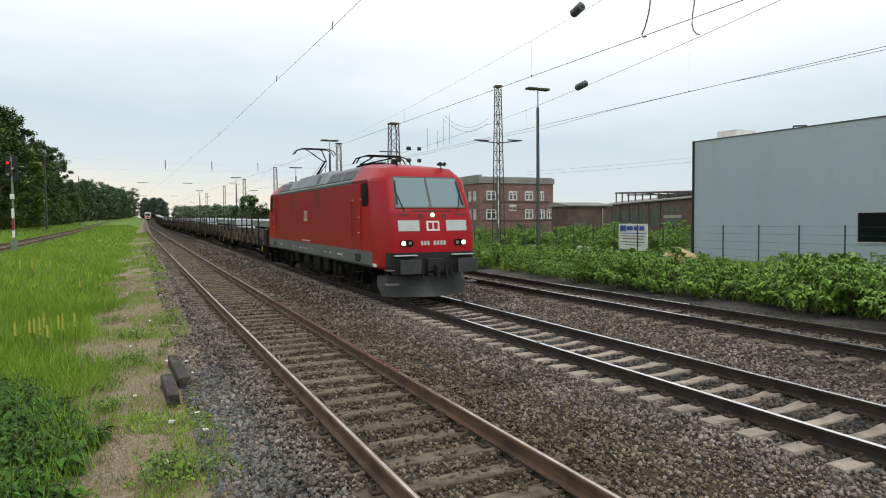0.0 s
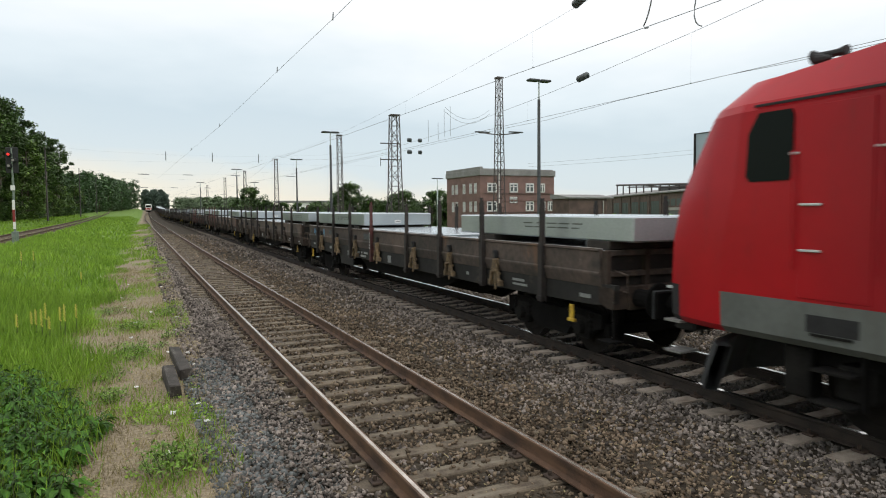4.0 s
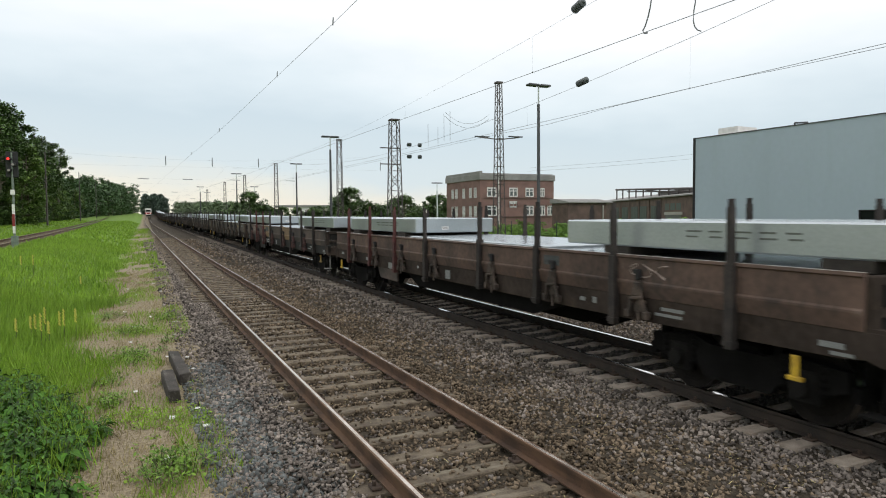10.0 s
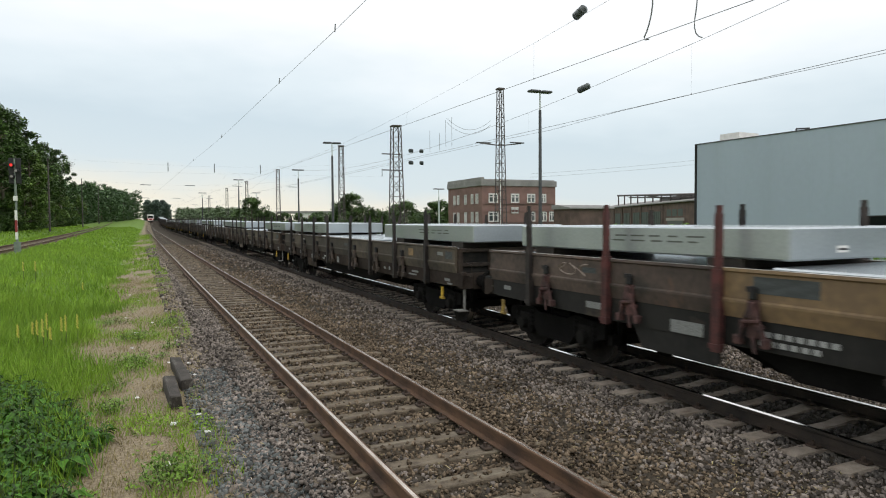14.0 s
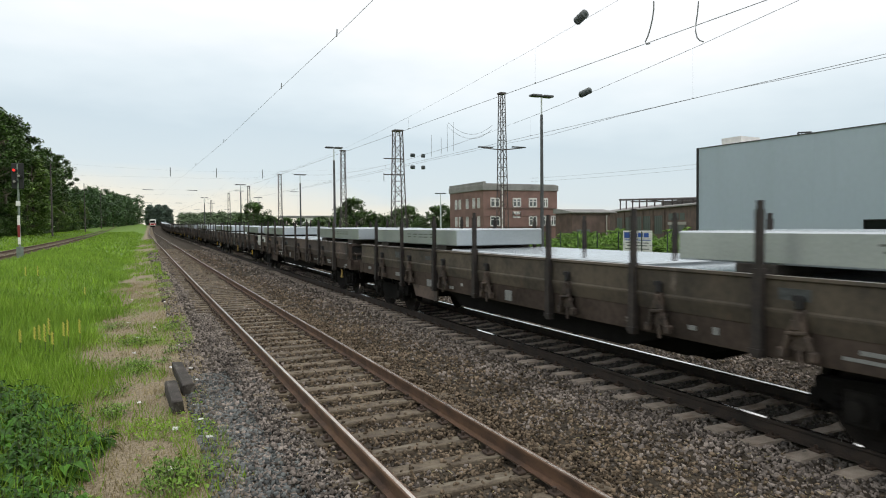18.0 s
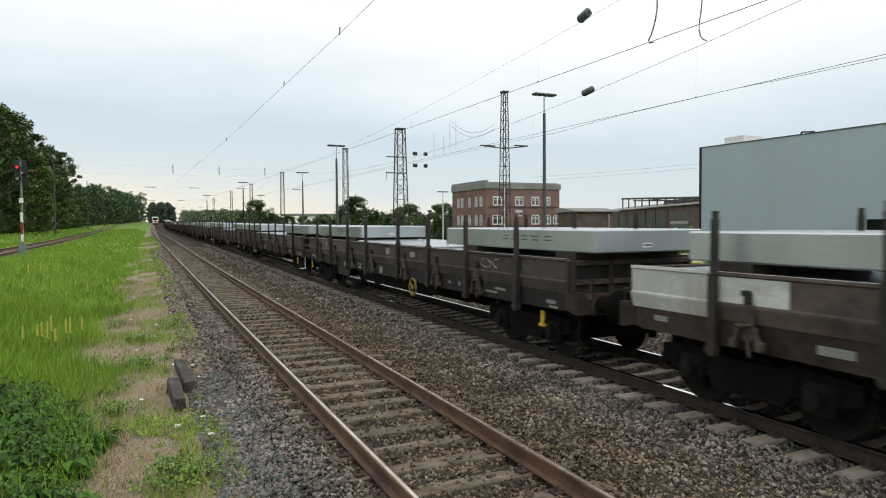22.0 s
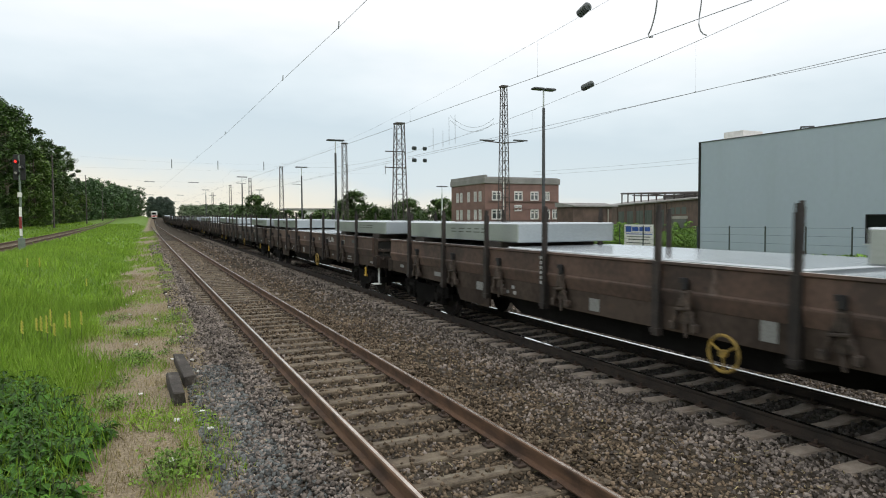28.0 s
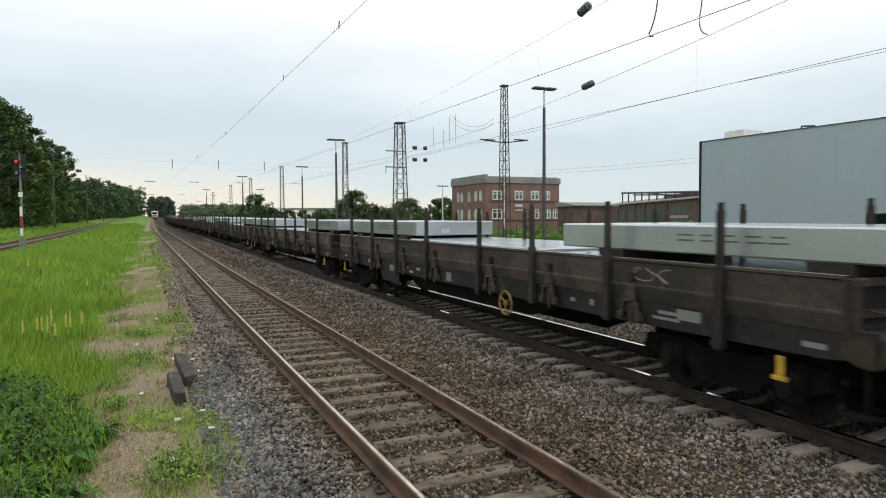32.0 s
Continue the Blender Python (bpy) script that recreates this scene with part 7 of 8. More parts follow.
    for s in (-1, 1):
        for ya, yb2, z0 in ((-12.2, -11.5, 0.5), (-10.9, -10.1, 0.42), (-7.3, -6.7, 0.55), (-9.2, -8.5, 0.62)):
            part("equipment_box", box(bmesh.new(), *sorted((s * 1.2, s * 1.4)), ya, yb2, z0, 0.96, 0.03), M_NEARBLACK, loco, "near-black equipment box")
    return loco


loco_wheels = []
locomotive = make_locomotive()
TRUE_LENGTH = 0.97      # 17.6 m of body
for o in locomotive.children_recursive:
    if o.name.startswith("wheelset"):
        o.matrix_basis = pose(0, o.matrix_basis.translation.y * TRUE_LENGTH - 0.27, 0.61)
    else:
        o.data.transform(pose(0, -0.27, 0) @ Matrix.Diagonal((1, TRUE_LENGTH, 1, 1)))
loco_wheels = [(w, y * TRUE_LENGTH - 0.27, r) for w, y, r in loco_wheels]

STAKES = [2.28, 4.34, 6.38, 8.43, 11.12, 13.17, 15.21, 17.27]
EDGES = [0.78] + STAKES + [18.76]
M_BOARDS = {"o": M_OCHRE, "p": M_PALEBOARD, "r": M_REDBOARD, "g": M_OLIVEBOARD}
board_meshes = {}


def board_mesh(length, key):
    k = (round(length, 2), key)
    if k not in board_meshes:
        bm = bmesh.new()
        h = length / 2 - 0.012
        prism(bm, [(-0.04, 1.22), (0.0, 1.22), (0.052, 1.40), (0.052, 1.425), (0.03, 1.445), (0.03, 1.745), (0.055, 1.765), (0.048, 1.80), (-0.03, 1.80), (-0.03, 1.76), (-0.02, 1.42)], -h, h)
        me = finish(bm, "side_board")
        me.materials.append(M_BOARDS.get(key, M_BOARD))
        me.materials.append(M_LIPGLINT)
        # upward lip faces carry the painted glint
        for p in me.polygons:
            if p.normal.z > 0.7 and p.center.z > 1.7:
                p.material_index = 1
        board_meshes[k] = me
    return board_meshes[k]


def stake_mesh():
    bm = bmesh.new()
    prism(bm, [(-0.065, -0.045), (0.05, -0.06), (0.05, 0.06), (-0.065, 0.045)], 0.82, 1.82, axis="Z")
    prism(bm, [(-0.04, -0.032), (0.035, -0.04), (0.035, 0.04), (-0.04, 0.032)], 1.82, 2.48, axis="Z")
    box(bm, -0.02, 0.02, -0.035, 0.035, 2.48, 2.58)
    box(bm, -0.02, 0.065, -0.075, 0.075, 0.86, 0.92)
    return finish(bm, "stake")


def hinge_mesh():
    """A drop-side latch: a hinge plate on two splayed legs, with a bolt and a bent handle."""
    bm = bmesh.new()
    box(bm, 0.0, 0.05, -0.075, 0.075, 1.02, 1.46, 0.012)
    box(bm, 0.03, 0.10, -0.045, 0.045, 1.24, 1.44, 0.012)
    for e in (-1, 1):
        rod(bm, (0.07, e * 0.04, 1.34), (0.06, e * 0.17, 1.00), 0.030, 0.036, seg=6)
        box(bm, 0.0, 0.10, e * 0.18 - 0.045, e * 0.18 + 0.045, 0.93, 1.04, 0.012)
        rod(bm, (0.0, e * 0.10, 1.16), (0.11, e * 0.10, 1.16), 0.028, seg=6)
    rod(bm, (0.09, -0.12, 1.20), (0.09, 0.12, 1.23), 0.022, seg=6)
    rod(bm, (0.06, 0.02, 1.04), (0.09, 0.07, 0.86), 0.022, seg=6)
    return finish(bm, "hinge_latch")


KNOB_MESH = finish(box(box(bmesh.new(), 0.0, 0.08, -0.04, 0.04, 1.46, 1.60, 0.015), 0.02, 0.085, -0.06, 0.02, 1.55, 1.61), "latch_knob")
STAKE_MESH, HINGE_MESH, WAGON_WHEEL = stake_mesh(), hinge_mesh(), wheelset_mesh(0.46)


def wagon_common():
    """Meshes that every wagon shares."""
    g = {}
    bm = bmesh.new()
    prism(bm, [(0.5, 0.98), (1.0, 0.92), (4.34, 0.88), (15.21, 0.88), (18.55, 0.92), (19.05, 0.98), (19.05, 1.26), (0.5, 1.26)], -0.05, 0.05, axis="X")
    g["solebar"] = finish(bm, "solebar")
    bm = bmesh.new()
    for x in (-0.35, 0.35):
        box(bm, x - 0.05, x + 0.05, 0.5, 19.05, 0.80, 1.2)
    for y in STAKES + [0.6, 5.4, 9.8, 14.2, 18.95]:
        box(bm, -1.2, 1.2, y - 0.06, y + 0.06, 0.92, 1.2)
    # far girder drawn deeper, added to block sky glints on the near rail
    for x, low in ((-0.28, 0.41), (0.28, 0.29)):
        prism(bm, [(4.6, 0.95), (6.4, low), (13.15, low), (14.95, 0.95)], x - 0.04, x + 0.04, axis="X")
    for x in (-1.08, 1.08):
        prism(bm, [(5.5, 0.95), (6.9, 0.56), (12.3, 0.56), (13.3, 0.95)], x - 0.03, x + 0.03, axis="X")
    # unseen brake beams and boxes, added to keep light from under the wagon
    for yc in (2.5, 17.05):
        for d in (-1.45, -0.38, 0.38, 1.45):
            box(bm, -1.0, 1.0, yc + d - 0.05, yc + d + 0.05, 0.40, 0.56)
            for x in (-0.75, 0.75):
                box(bm, x - 0.06, x + 0.06, yc + d - 0.05, yc + d + 0.05, 0.30, 0.86)
        box(bm, -0.62, 0.62, yc - 1.5, yc + 1.5, 0.62, 0.74)
    for y in (8.3, 11.2):
        box(bm, -1.0, 1.0, y - 0.04, y + 0.04, 0.50, 0.92)
    box(bm, -0.95, -0.35, 9.0, 10.6, 0.52, 0.90, 0.03)
    box(bm, 0.30, 0.95, 7.0, 8.0, 0.50, 0.90, 0.03)
    rod(bm, (0.15, 4.0, 0.72), (0.15, 15.9, 0.72), 0.04, seg=6)
    rod(bm, (-0.8, 4.6, 0.78), (-0.8, 15.2, 0.78), 0.03, seg=6)
    for y in (6.5, 8.6, 10.7, 13.4):
        box(bm, -0.3, 0.3, y - 0.03, y + 0.03, 0.42, 0.9)
    g["underframe"] = finish(bm, "underframe")
    bm = bmesh.new()
    prism(bm, [(13.22, 0.60), (13.28, 0.57), (14.55, 0.59), (14.72, 0.88), (13.22, 0.88)], -0.02, 0.02, axis="X")
    g["side_skirt"] = finish(bm, "side_skirt")
    g["floor"] = finish(box(bmesh.new(), -1.31, 1.31, 0.84, 18.71, 1.22, 1.30), "floor")
    # the end: a recessed wall between posts, with two beams, over a deep headstock
    g["end_board"] = finish(box(bmesh.new(), -1.24, 1.24, 0.27, 0.32, 1.22, 1.70, 0.01), "end_board")
    g["end_post"] = finish(box(bmesh.new(), -0.05, 0.05, 0.19, 0.31, 1.20, 1.77, 0.015), "end_post")
    g["end_beam"] = finish(box(bmesh.new(), -1.24, 1.24, 0.20, 0.30, -0.04, 0.05, 0.012), "end_beam")
    bm = bmesh.new()
    prism(bm, [(0.0, 0.90), (0.0, 1.18), (0.06, 1.22), (0.34, 1.22), (0.34, 0.98), (0.12, 0.90)], -1.332, 1.332, axis="X")
    for x in (-0.875, 0.875):
        box(bm, x - 0.2, x + 0.2, -0.03, 0.0, 0.88, 1.24, 0.01)
    g["headstock"] = finish(bm, "headstock")
    bm = bmesh.new()
    tube(bm, [(0, -0.01, 1.16), (0, -0.09, 1.16), (0, -0.09, 1.42), (0, 0.2, 1.46)], 0.016, 5)
    g["grab_iron"] = finish(bm, "grab_iron")
    bm = bmesh.new()
    rod(bm, (0, 0, 0), (0, -0.32, 0), 0.14, 0.13, 12)
    rod(bm, (0, -0.18, 0), (0, -0.44, 0), 0.10, 0.10, 12)
    rod(bm, (0, -0.44, 0), (0, -0.48, 0), 0.27, 0.265, 20)
    g["buffer"] = finish(bm, "buffer")
    bm = bmesh.new()
    rod(bm, (0, 0.05, 0), (0, -0.30, 0), 0.05, seg=8)
    rod(bm, (0, -0.30, 0.05), (0, -0.32, -0.34), 0.035, seg=8)
    rod(bm, (0.18, 0, -0.05), (0.22, -0.32, -0.36), 0.022, seg=6)
    rod(bm, (-0.18, 0, -0.05), (-0.22, -0.30, -0.36), 0.022, seg=6)
    g["coupling"] = finish(bm, "coupling")
    bm = bmesh.new()
    box(bm, -0.9, 0.9, -0.22, 0.22, 0.40, 0.78, 0.03)
    rod(bm, (0, 0, 0.78), (0, 0, 0.92), 0.3, seg=14)
    g["bogie"] = finish(bm, "bogie")
    bm = bmesh.new()
    prism(bm, [(-1.4, 0.50), (-1.2, 0.44), (-0.62, 0.44), (-0.48, 0.27), (0.48, 0.27), (0.62, 0.44), (1.2, 0.44), (1.4, 0.50), (1.4, 0.72), (0.62, 0.78), (0.4, 0.70), (-0.4, 0.70), (-0.62, 0.78), (-1.4, 0.72)], -0.06, 0.06, axis="X")
    g["bogie_side"] = finish(bm, "bogie_side")
    g["axle_box"] = finish(rod(box(bmesh.new(), -0.06, 0.08, -0.19, 0.19, 0.27, 0.66, 0.03), (0.06, 0, 0.46), (0.17, 0, 0.46), 0.125, 0.105, seg=12), "axle_box")
    g["spring"] = finish(lathe(bmesh.new(), (0, 0, 0.40), (0, 0, 0.72), [0.06, 0.08, 0.06, 0.08, 0.06, 0.08, 0.06, 0.08, 0.06], 8), "spring")
    r = bmesh.new()
    N = 22
    ring = []
    for k in range(N):
        a = 2 * math.pi * k / N
        ring.append([r.verts.new((0.021 * math.sin(c), math.cos(a) * (0.22 + 0.021 * math.cos(c)), math.sin(a) * (0.22 + 0.021 * math.cos(c)))) for c in (0, 1.05, 2.09, 3.14, 4.19, 5.24)])
    for k in range(N):
        for c in range(6):
            r.faces.new((ring[k][c], ring[(k + 1) % N][c], ring[(k + 1) % N][(c + 1) % 6], ring[k][(c + 1) % 6]))
    for k in range(3):
        a = 2 * math.pi * k / 3 + 0.5
        rod(r, (0, 0, 0), (0, math.cos(a) * 0.22, math.sin(a) * 0.22), 0.016, seg=5)
    rod(r, (-0.03, 0, 0), (0.03, 0, 0), 0.05, seg=8)
    g["handwheel"] = finish(r, "handwheel")
    bm = bmesh.new()
    box(bm, -0.02, 0.02, -0.045, 0.045, -0.11, 0.12, 0.008)
    box(bm, -0.03, 0.03, -0.09, 0.09, -0.155, -0.105, 0.008)
    g["lever"] = finish(bm, "lever")
    bm = bmesh.new()
    box(bm, -0.015, 0.015, -0.03, 0.03, 0.42, 0.98)
    box(bm, -0.02, 0.2, -0.16, 0.16, 0.405, 0.43)
    g["shunter_step"] = finish(bm, "step")
    g["plate"] = finish(box(bmesh.new(), -0.004, 0.004, -0.5, 0.5, -0.5, 0.5), "marking_plate")
    bm = bmesh.new()
    rod(bm, (-0.6, 0, 0), (0.6, 0, 0), 0.16, seg=14)
    g["air_tank"] = finish(bm, "air_tank")
    return g


COMMON = wagon_common()
wagon_wheels = {}


# painted patches that set single wagons apart: y, z, length, height, paint
FIXED = {1: ((11.95, 1.53, 0.5, 0.17, M_SLATE), (18.75, 1.54, 0.14, 0.13, M_SLATE)),
         4: ((12.55, 1.565, 0.8, 0.19, M_SLATE),),
         11: ((5.85, 1.54, 0.07, 0.2, M_MARKWHITE), (5.66, 1.47, 0.2, 0.05, M_MARKWHITE), (5.42, 1.55, 0.16, 0.17, M_MARKWHITE), (5.22, 1.52, 0.05, 0.12, M_MARKWHITE), (6.1, 1.53, 0.05, 0.12, M_MARKWHITE)),
         10: ((4.9, 1.50, 0.18, 0.16, M_MARK), (6.9, 1.05, 0.22, 0.26, M_MARK), (3.4, 1.52, 0.2, 0.1, M_CHALK)),
         8: ((18.2, 1.0, 0.28, 0.07, M_BLUESCRAWL), (16.3, 1.56, 0.06, 0.15, M_MARKWHITE), (9.5, 1.54, 0.3, 0.18, M_MARK), (7.6, 1.52, 0.28, 0.14, M_CHALK)),
         5: ((3.4, 1.53, 0.3, 0.18, M_OCHRE), (1.6, 1.56, 0.3, 0.08, M_MARK), (15.3, 1.56, 0.28, 0.06, M_MARKWHITE)),
         7: ((17.09, 1.53, 0.95, 0.31, M_PALEBOARD),),
         9: ((1.35, 0.985, 1.1, 0.17, M_BLUEBOARD),),
         12: ((2.9, 1.05, 0.4, 0.14, M_MARK),)}


def make_wagon(index, paint="", hand=7.3, label="", plates=()):
    """A stake wagon from its front buffers at y 0 to its rear ones at y 19.55. paint: a letter per board of the near side."""
    w = thing("stake_wagon", label or "brown four-axle flat stake wagon with low drop sides", "wagon", group="goods train")
    rng = random.Random(100 + index)

    def add(name, mesh, material, parent=w, at=(0, 0, 0), rz=0.0, text=""):
        o = part(name, mesh, material, parent, text)
        o.location, o.rotation_euler = at, (0, 0, rz)
        return o

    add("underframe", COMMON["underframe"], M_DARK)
    add("floor", COMMON["floor"], M_FLOORWOOD)
    for s in (-1, 1):
        sb = add("solebar", COMMON["solebar"], M_SOLEDARK if index in (1, 4, 8, 12) else M_SOLE, at=(s * 1.27, 0, 0))
        for k, (a, b) in enumerate(zip(EDGES, EDGES[1:])):
            key = paint[k] if s < 0 and paint[k:k + 1] not in ("", ".") else {3: "r", 10: "r", 11: "r", 5: "g", 6: "g"}.get(index, ".")
            add("side_board", board_mesh(b - a, key), None, at=(s * 1.33, (a + b) / 2, 0), rz=math.pi if s < 0 else 0)
        for y in STAKES:
            st = add("stake", STAKE_MESH, M_REDSTAKE if s < 0 and (index, y) in ((4, 13.17), (4, 15.21), (1, 11.12), (3, 17.27), (3, 15.21), (3, 13.17)) else M_STAKE, at=(s * 1.40, y, 0), rz=math.pi if s < 0 else 0)
            st.location.z = {(4, 6.38, -1): -0.16, (4, 4.34, -1): 0.05}.get((index, y, s), 0.05 * math.sin(index * 5.1 + y * 3.7 + s))
            st.rotation_euler = (rng.uniform(-0.012, 0.012), rng.uniform(-0.01, 0.01), math.pi if s < 0 else 0)
        for a, b in zip(STAKES, STAKES[1:]):
            la = add("side_latch", HINGE_MESH, {1: M_OCHRELATCH, 4: M_REDLATCH}.get(index, M_HINGE), at=(s * 1.36, b - 0.5, 0), rz=math.pi if s < 0 else 0)
            if s < 0:
                add("latch_knob", KNOB_MESH, M_BLACK, la)
    add("side_skirt", COMMON["side_skirt"], M_SOLEDARK if index in (1, 4, 8, 12) else M_SOLE if index % 3 else M_BOARD, at=(-1.285, 0, 0), text="dented brown sheet hanging below the solebar")
    add("side_skirt", COMMON["side_skirt"], M_SOLE, at=(1.285, L, 0), rz=math.pi)
    for y, rz in ((0.5, 0.0), (19.05, math.pi)):
        add("end_board", COMMON["end_board"], M_SOLEDARK, at=(0, y, 0), rz=rz)
        for x in (-1.26, -0.5, 0.5, 1.26):
            add("end_post", COMMON["end_post"], M_SOLE, at=(x, y, 0), rz=rz)
        for z in (1.40, 1.72):
            add("end_beam", COMMON["end_beam"], M_HINGE if z < 1.5 else M_BOARD, at=(0, y, z), rz=rz)
        add("headstock", COMMON["headstock"], M_SOLE, at=(0, y, 0), rz=rz)
        if index < 15:
            for x in (-1.15, 1.15):
                add("grab_iron", COMMON["grab_iron"], M_HINGE, at=(x, y, 0), rz=rz)
        for x in (-0.875, 0.875):
            add("buffer", COMMON["buffer"], M_DARK, at=(x, y, 1.06), rz=rz)
        add("coupling", COMMON["coupling"], M_BLACK, at=(0, y, 1.02), rz=rz)
    for yc in (2.5, 17.05):
        bg = add("bogie", COMMON["bogie"], M_DARK, at=(0, yc, 0), text="dark two-axle bogie")
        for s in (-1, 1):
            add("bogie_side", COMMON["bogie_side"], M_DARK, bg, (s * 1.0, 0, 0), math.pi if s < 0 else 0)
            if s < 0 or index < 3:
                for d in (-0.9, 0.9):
                    add("axle_box", COMMON["axle_box"], M_NEARBLACK, bg, (s * 1.0, d, 0), math.pi if s < 0 else 0)
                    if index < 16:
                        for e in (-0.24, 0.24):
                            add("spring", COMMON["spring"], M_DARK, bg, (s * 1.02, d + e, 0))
        for d in (-0.9, 0.9):
            ws = spinning(bg, WAGON_WHEEL, d, 0.46)
            wagon_wheels.setdefault(index, []).append((ws, d, 0.46))
    if index in (2, 8, 10, 11, 12, 15, 18, 21):
        add("handwheel", COMMON["handwheel"], M_OLDYELLOW, at=(-1.42, hand, 0.76), text="yellow hand-brake wheel")
    for y in ((1.5,) if index in (6, 7, 10) else (1.5, 18.3)):
        add("brake_lever", COMMON["lever"], M_HINGE if index > 14 else M_OLDYELLOW if index in (2, 4, 7) else M_YELLOW, at=(-1.34, y, 0.74), text="yellow changeover lever" if index < 15 else "rusty changeover lever")
    for y, rz in ((0.62, math.pi), (18.93, 0.0)):
        add("shunter_step", COMMON["shunter_step"], M_PALEBOARD if index in (9, 11) else M_STEP if index in (4, 5, 6, 14) else M_DARK, at=(-1.22 if rz else 1.22, y, 0), rz=rz, text="pale shunter's step" if index in (4, 5, 6, 9, 11, 14) else "dark shunter's step")
    for y in (7.2, 12.6):
        add("air_tank", COMMON["air_tank"], M_DARK, at=(0, y, 0.82))
    # markings: pale bars and plates, their lettering unreadable
    marks = [(1.15, 1.04, 0.34, 0.08), (1.1, 0.96, 0.3, 0.05), (3.2, 1.10, 0.5, 0.06), (3.3, 1.02, 0.6, 0.05), (10.2, 1.03, 0.30, 0.26), (13.85, 0.98, 0.68, 0.22), (5.0, 1.06, 0.12, 0.12), (5.4, 1.05, 0.16, 0.08), (16.0, 1.06, 0.5, 0.13), (18.5, 1.1, 0.3, 0.1)]
    for y, z, ww, hh in marks + list(plates):
        if rng.random() < 0.12:
            continue
        o = add("marking_plate", COMMON["plate"], M_MARK, at=(-1.325 if z < 1.25 else -1.362, y * 0.98 + rng.uniform(-0.15, 0.15), z if z < 1.25 else z + 0.06))
        o.scale = (1, ww * 0.8, hh * 0.75)
    # two rows of lettering as bars, a number up one stake, repainted patches
    for row, (y0, n) in enumerate(((11.75, 8), (11.95, 6))):
        for k in range(n):
            if rng.random() < (0.85 if index in (1, 4, 7, 13) else 0.3):
                o = add("lettering_bar", COMMON["plate"], M_MARKWHITE, at=(-1.326, y0 + k * 0.13, 1.075 - row * 0.10))
                o.scale = (1, 0.085, 0.062)
    for k in range(6):
        if index % 3 == 1:
            o = add("number_bar", COMMON["plate"], M_MARKWHITE, at=(-1.468, 11.12, 1.70 - k * 0.085))
            o.scale = (1, 0.055, 0.055)
    for k in range(rng.randint(1, 4)):
        span = rng.randrange(len(EDGES) - 1)
        a, b = EDGES[span], EDGES[span + 1]
        y, z = a + (b - a) * rng.choice((0.22, 0.8)), rng.uniform(1.50, 1.56)
        if index == 7 and y > 16:
            y -= 9
        o = add("paint_patch", COMMON["plate"], rng.choice((M_SLATE, M_SLATE, M_SLATE, M_RUSTPATCH)), at=(-1.3595, y, z + 0.06))
        o.scale = (1, rng.uniform(0.25, 0.55), rng.uniform(0.08, 0.17))
    for y, z, ww, hh, m in FIXED.get(index, ()):
        o = add("paint_patch", COMMON["plate"], m, at=(-1.3605 if z > 1.25 else -1.324, y * 0.98, z + 0.06))
        o.scale = (1, ww, hh)
    for y0 in (16.55, 17.85) if index == 1 else ():
        for k, turn in enumerate((0.3, -0.5, 1.1, 1.9, 0.0)):
            o = add("blue_scrawl", COMMON["plate"], M_BLUESCRAWL, at=(-1.3605 - 0.001 * k, y0 + 0.05 * math.sin(k * 2.3), 1.585 + 0.03 * math.cos(k * 1.9)))
            o.scale, o.rotation_euler = (1, 0.30 - 0.03 * k, 0.045), (turn, 0, 0)
    if index in (2, 3, 4, 8, 12, 14):
        y0, bm = {2: 17.6, 4: 15.7}[index] if index in (2, 4) else 3.0 + rng.uniform(0, 0.6), bmesh.new()
        pts = [(-1.374 - 0.012 * math.cos(q), y0 + q * 0.07 + 0.14 * math.sin(q * 1.7), 1.53 + 0.09 * math.cos(q * 1.3)) for q in [j * 0.35 for j in range(32)]]
        part("chalk_scrawl", tube(bm, [(-1.362, p[1], p[2] + 0.06) for p in pts], 0.009, 4), M_CHALK, w)
    return w


PAINTS = {4: "...o.o...", 7: "........p"}
LABELS = {4: "brown flat stake wagon with two ochre drop sides", 7: "brown flat stake wagon with one pale grey end board",
          1: "brown flat stake wagon with a blue smear and dark patches", 11: "brown flat stake wagon with white painted scrawls on its side"}
N_WAGONS = 24
wagons = []
for i in range(1, N_WAGONS + 1):
    plates = ((7.3, 1.52, 0.25, 0.12), (3.8, 1.5, 0.4, 0.18), (9.9, 1.5, 0.16, 0.14)) if i == 11 else ()
    wagons.append(make_wagon(i, PAINTS.get(i, ""), 12.5 if i in (2, 6, 13) else 7.3, LABELS.get(i, ""), plates))

# ---- the load: pale aluminium slabs, low in the middle and stacked on timbers over the bogies ----
def slab_mesh(length, width, z0, z1):
    bm = bmesh.new()
    box(bm, -width / 2, width / 2, 0, length, z0, z1, 0.022)
    me = finish(bm, "aluminium_slab")
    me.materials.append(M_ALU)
    me.materials.append(M_ALULIT)
    # tops and upper bevels take the tone with painted skylight
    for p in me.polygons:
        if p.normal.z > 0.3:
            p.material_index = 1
    return me


def timber_mesh(z0, z1, w):
    return finish(box(bmesh.new(), -1.15, 1.15, -w / 2, w / 2, z0, z1, 0.008), "timber")


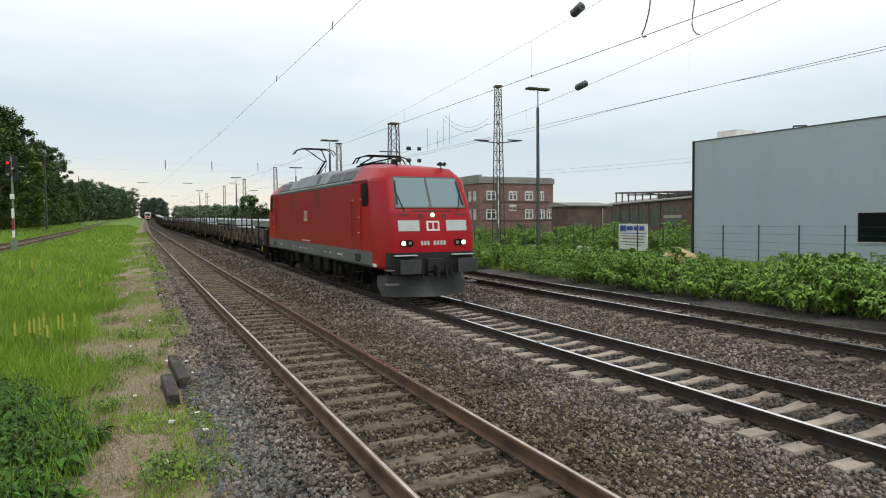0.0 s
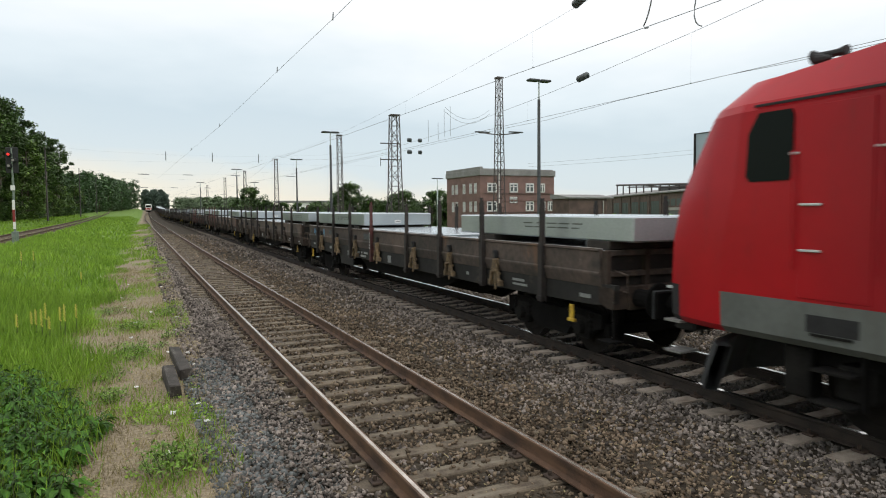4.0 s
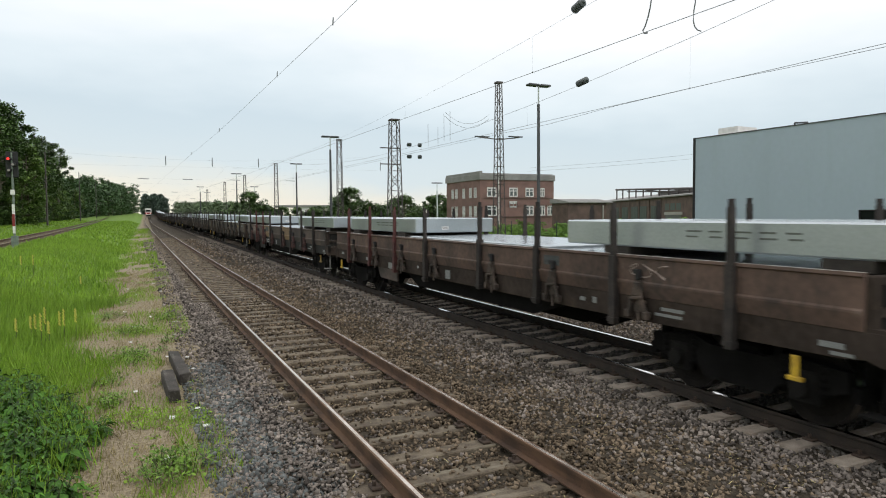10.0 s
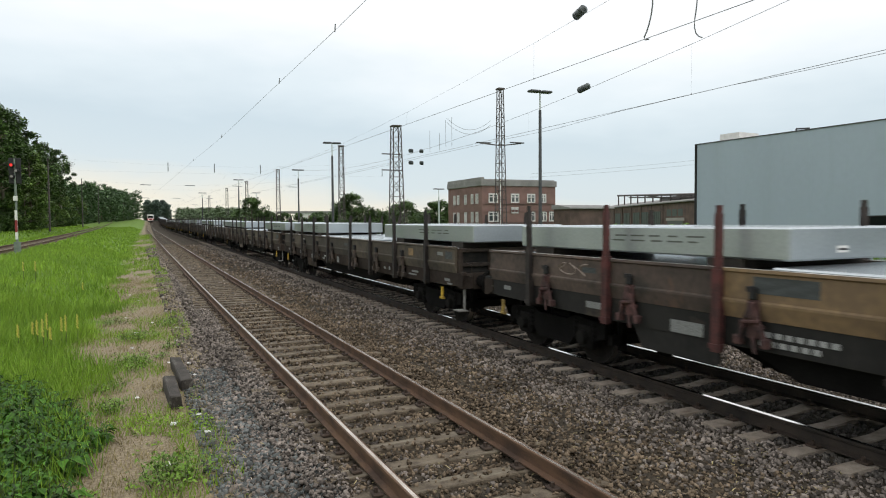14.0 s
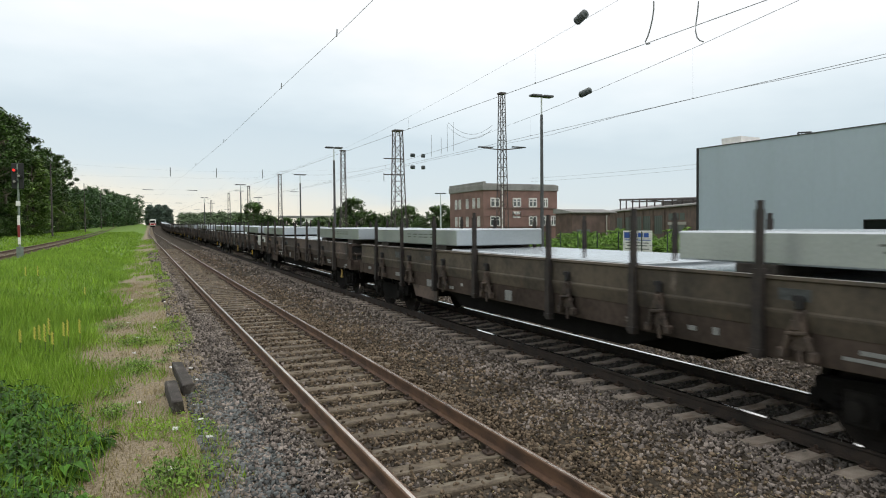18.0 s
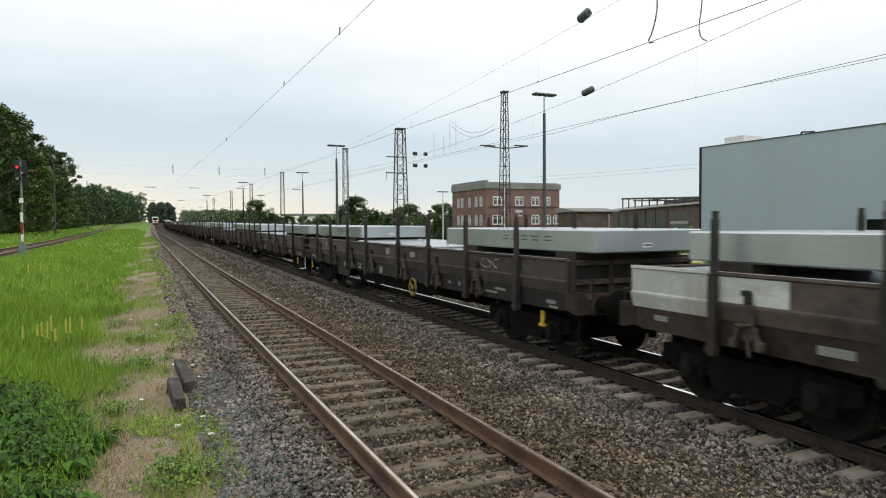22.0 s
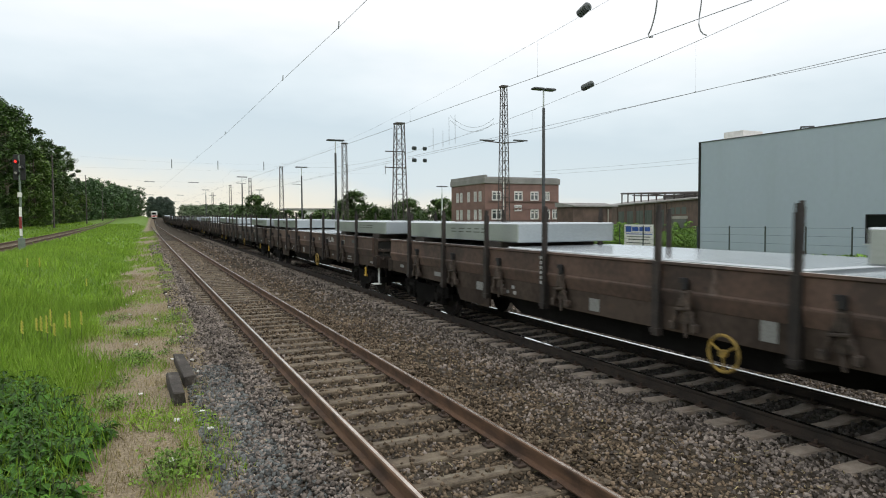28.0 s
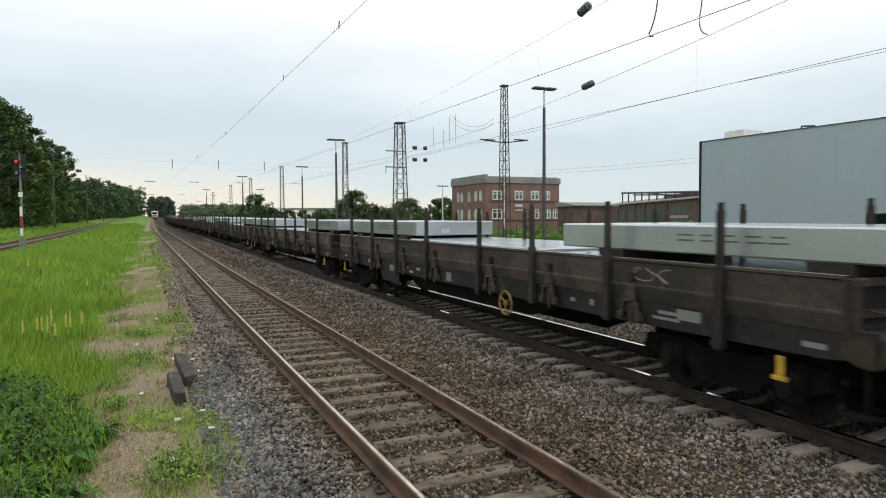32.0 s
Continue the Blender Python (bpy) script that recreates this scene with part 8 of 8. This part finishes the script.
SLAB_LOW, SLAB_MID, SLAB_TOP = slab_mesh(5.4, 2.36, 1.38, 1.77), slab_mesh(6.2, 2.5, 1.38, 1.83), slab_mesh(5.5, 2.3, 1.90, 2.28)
TIMBER_LOW, TIMBER_TOP = timber_mesh(1.30, 1.38, 0.16), timber_mesh(1.77, 1.90, 0.55)
TIMBER_LOW.materials.append(M_TIMBER), TIMBER_TOP.materials.append(M_TIMBER)
MARK_A = finish(box(bmesh.new(), -0.003, 0.003, -0.5, 0.5, -0.5, 0.5), "stencil_bar")
MARK_A.materials.append(M_LOCOGREY)
TAG, TAG_BAR = (finish(box(bmesh.new(), -w, w, -0.003, 0.003, -h, h), "paper_tag") for w, h in ((0.10, 0.04), (0.08, 0.011)))
cargo = []
for i in range(1, N_WAGONS + 1):
    rng = random.Random(300 + i)
    for y, mesh in ((0.92, SLAB_LOW), (6.35, SLAB_MID), (12.95, SLAB_LOW), (0.3, SLAB_TOP), (12.4, SLAB_TOP)):
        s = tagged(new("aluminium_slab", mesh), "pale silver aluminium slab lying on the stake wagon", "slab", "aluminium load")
        if mesh is SLAB_TOP:
            tagged(s, "pale silver aluminium slab stacked on dark timbers")
            if i in (1, 2, 3, 4, 8, 9, 12):
                tag = part("paper_tag", TAG, M_WHITE, s, "white paper tag on the end face")
                tag.location = (-0.25 + rng.uniform(-0.1, 0.25), -0.004, 2.02)
                part("tag_bar", TAG_BAR, M_BLACK, tag).location = (0, -0.004, 0)
            if i <= 14:
                for r in range(2):
                    for k in range(5):
                        m = part("stencil_bar", MARK_A, None, s)
                        m.location = (-1.152, 1.3 + k * 0.36 + rng.uniform(0, 0.08), 2.15 - r * 0.07)
                        m.scale = (1, rng.uniform(0.16, 0.3), 0.022)
        cargo.append((s, i, y, rng.uniform(-0.05, 0.05)))
    for y in (1.3, 4.9, 6.9, 9.5, 12.1, 13.6, 17.8):
        cargo.append((tagged(new("dunnage_timber", TIMBER_LOW), "dark timber bearer lying across the wagon floor", "timber", "dunnage"), i, y, 0))
    for y in (1.1, 4.6, 13.3, 17.2):
        cargo.append((tagged(new("dunnage_timber", TIMBER_TOP), "dark timber bearer between two aluminium slabs", "timber", "dunnage"), i, y, 0))


def turning(y0, r, at, near=45.0):
    """Rows for a wheelset at pose at(angle): it rolls while its wagon is near the camera."""
    def travel(t):
        for (a, p), (b, q) in zip(TRAVEL, TRAVEL[1:]):
            if t <= b:
                return p + (q - p) * (t - a) / (b - a)
        return TRAVEL[-1][1]
    times = [k * 0.05 for k in range(641) if -6 < y0 - travel(k * 0.05) < near]
    if not times:
        return None
    first = travel(times[0])
    rows = [(t, at((travel(t) - first) / r)) for t in times]
    if times[0] > 0.02:
        rows.insert(0, (0, at(0.0)))
    if times[-1] < 31.98:
        rows.append((32.0, rows[-1][1]))
    return rows


def load_pose(x, front, y):
    """Where a piece of the load lies on the wagon whose front is at that place."""
    return ride_pose(front) @ pose(x, y, 0)


def motions():
    walk(locomotive, [(t, ride_pose(START - s - 18) @ pose(0, 18, 0)) for t, s in TRAVEL])
    for i, w in enumerate(wagons):
        walk(w, ride(START + L * i))
    for s, i, y, x in cargo:
        walk(s, [(t, load_pose(x, START + L * (i - 1) - d, y)) for t, d in TRAVEL])
    for ws, y, r in loco_wheels:
        rows = turning(START + y, r, lambda a, y=y, r=r: pose(0, y, r, math.degrees(a)))
        if rows:
            walk(ws, rows)
    for i, sets in wagon_wheels.items():
        for k, (ws, d, r) in enumerate(sets):
            yc = 2.5 if k < 2 else 17.05
            rows = turning(START + L * (i - 1) + yc + d, r, lambda a, d=d, r=r: pose(0, d, r, math.degrees(a)), 30.0)
            if rows:
                walk(ws, rows)

motions()
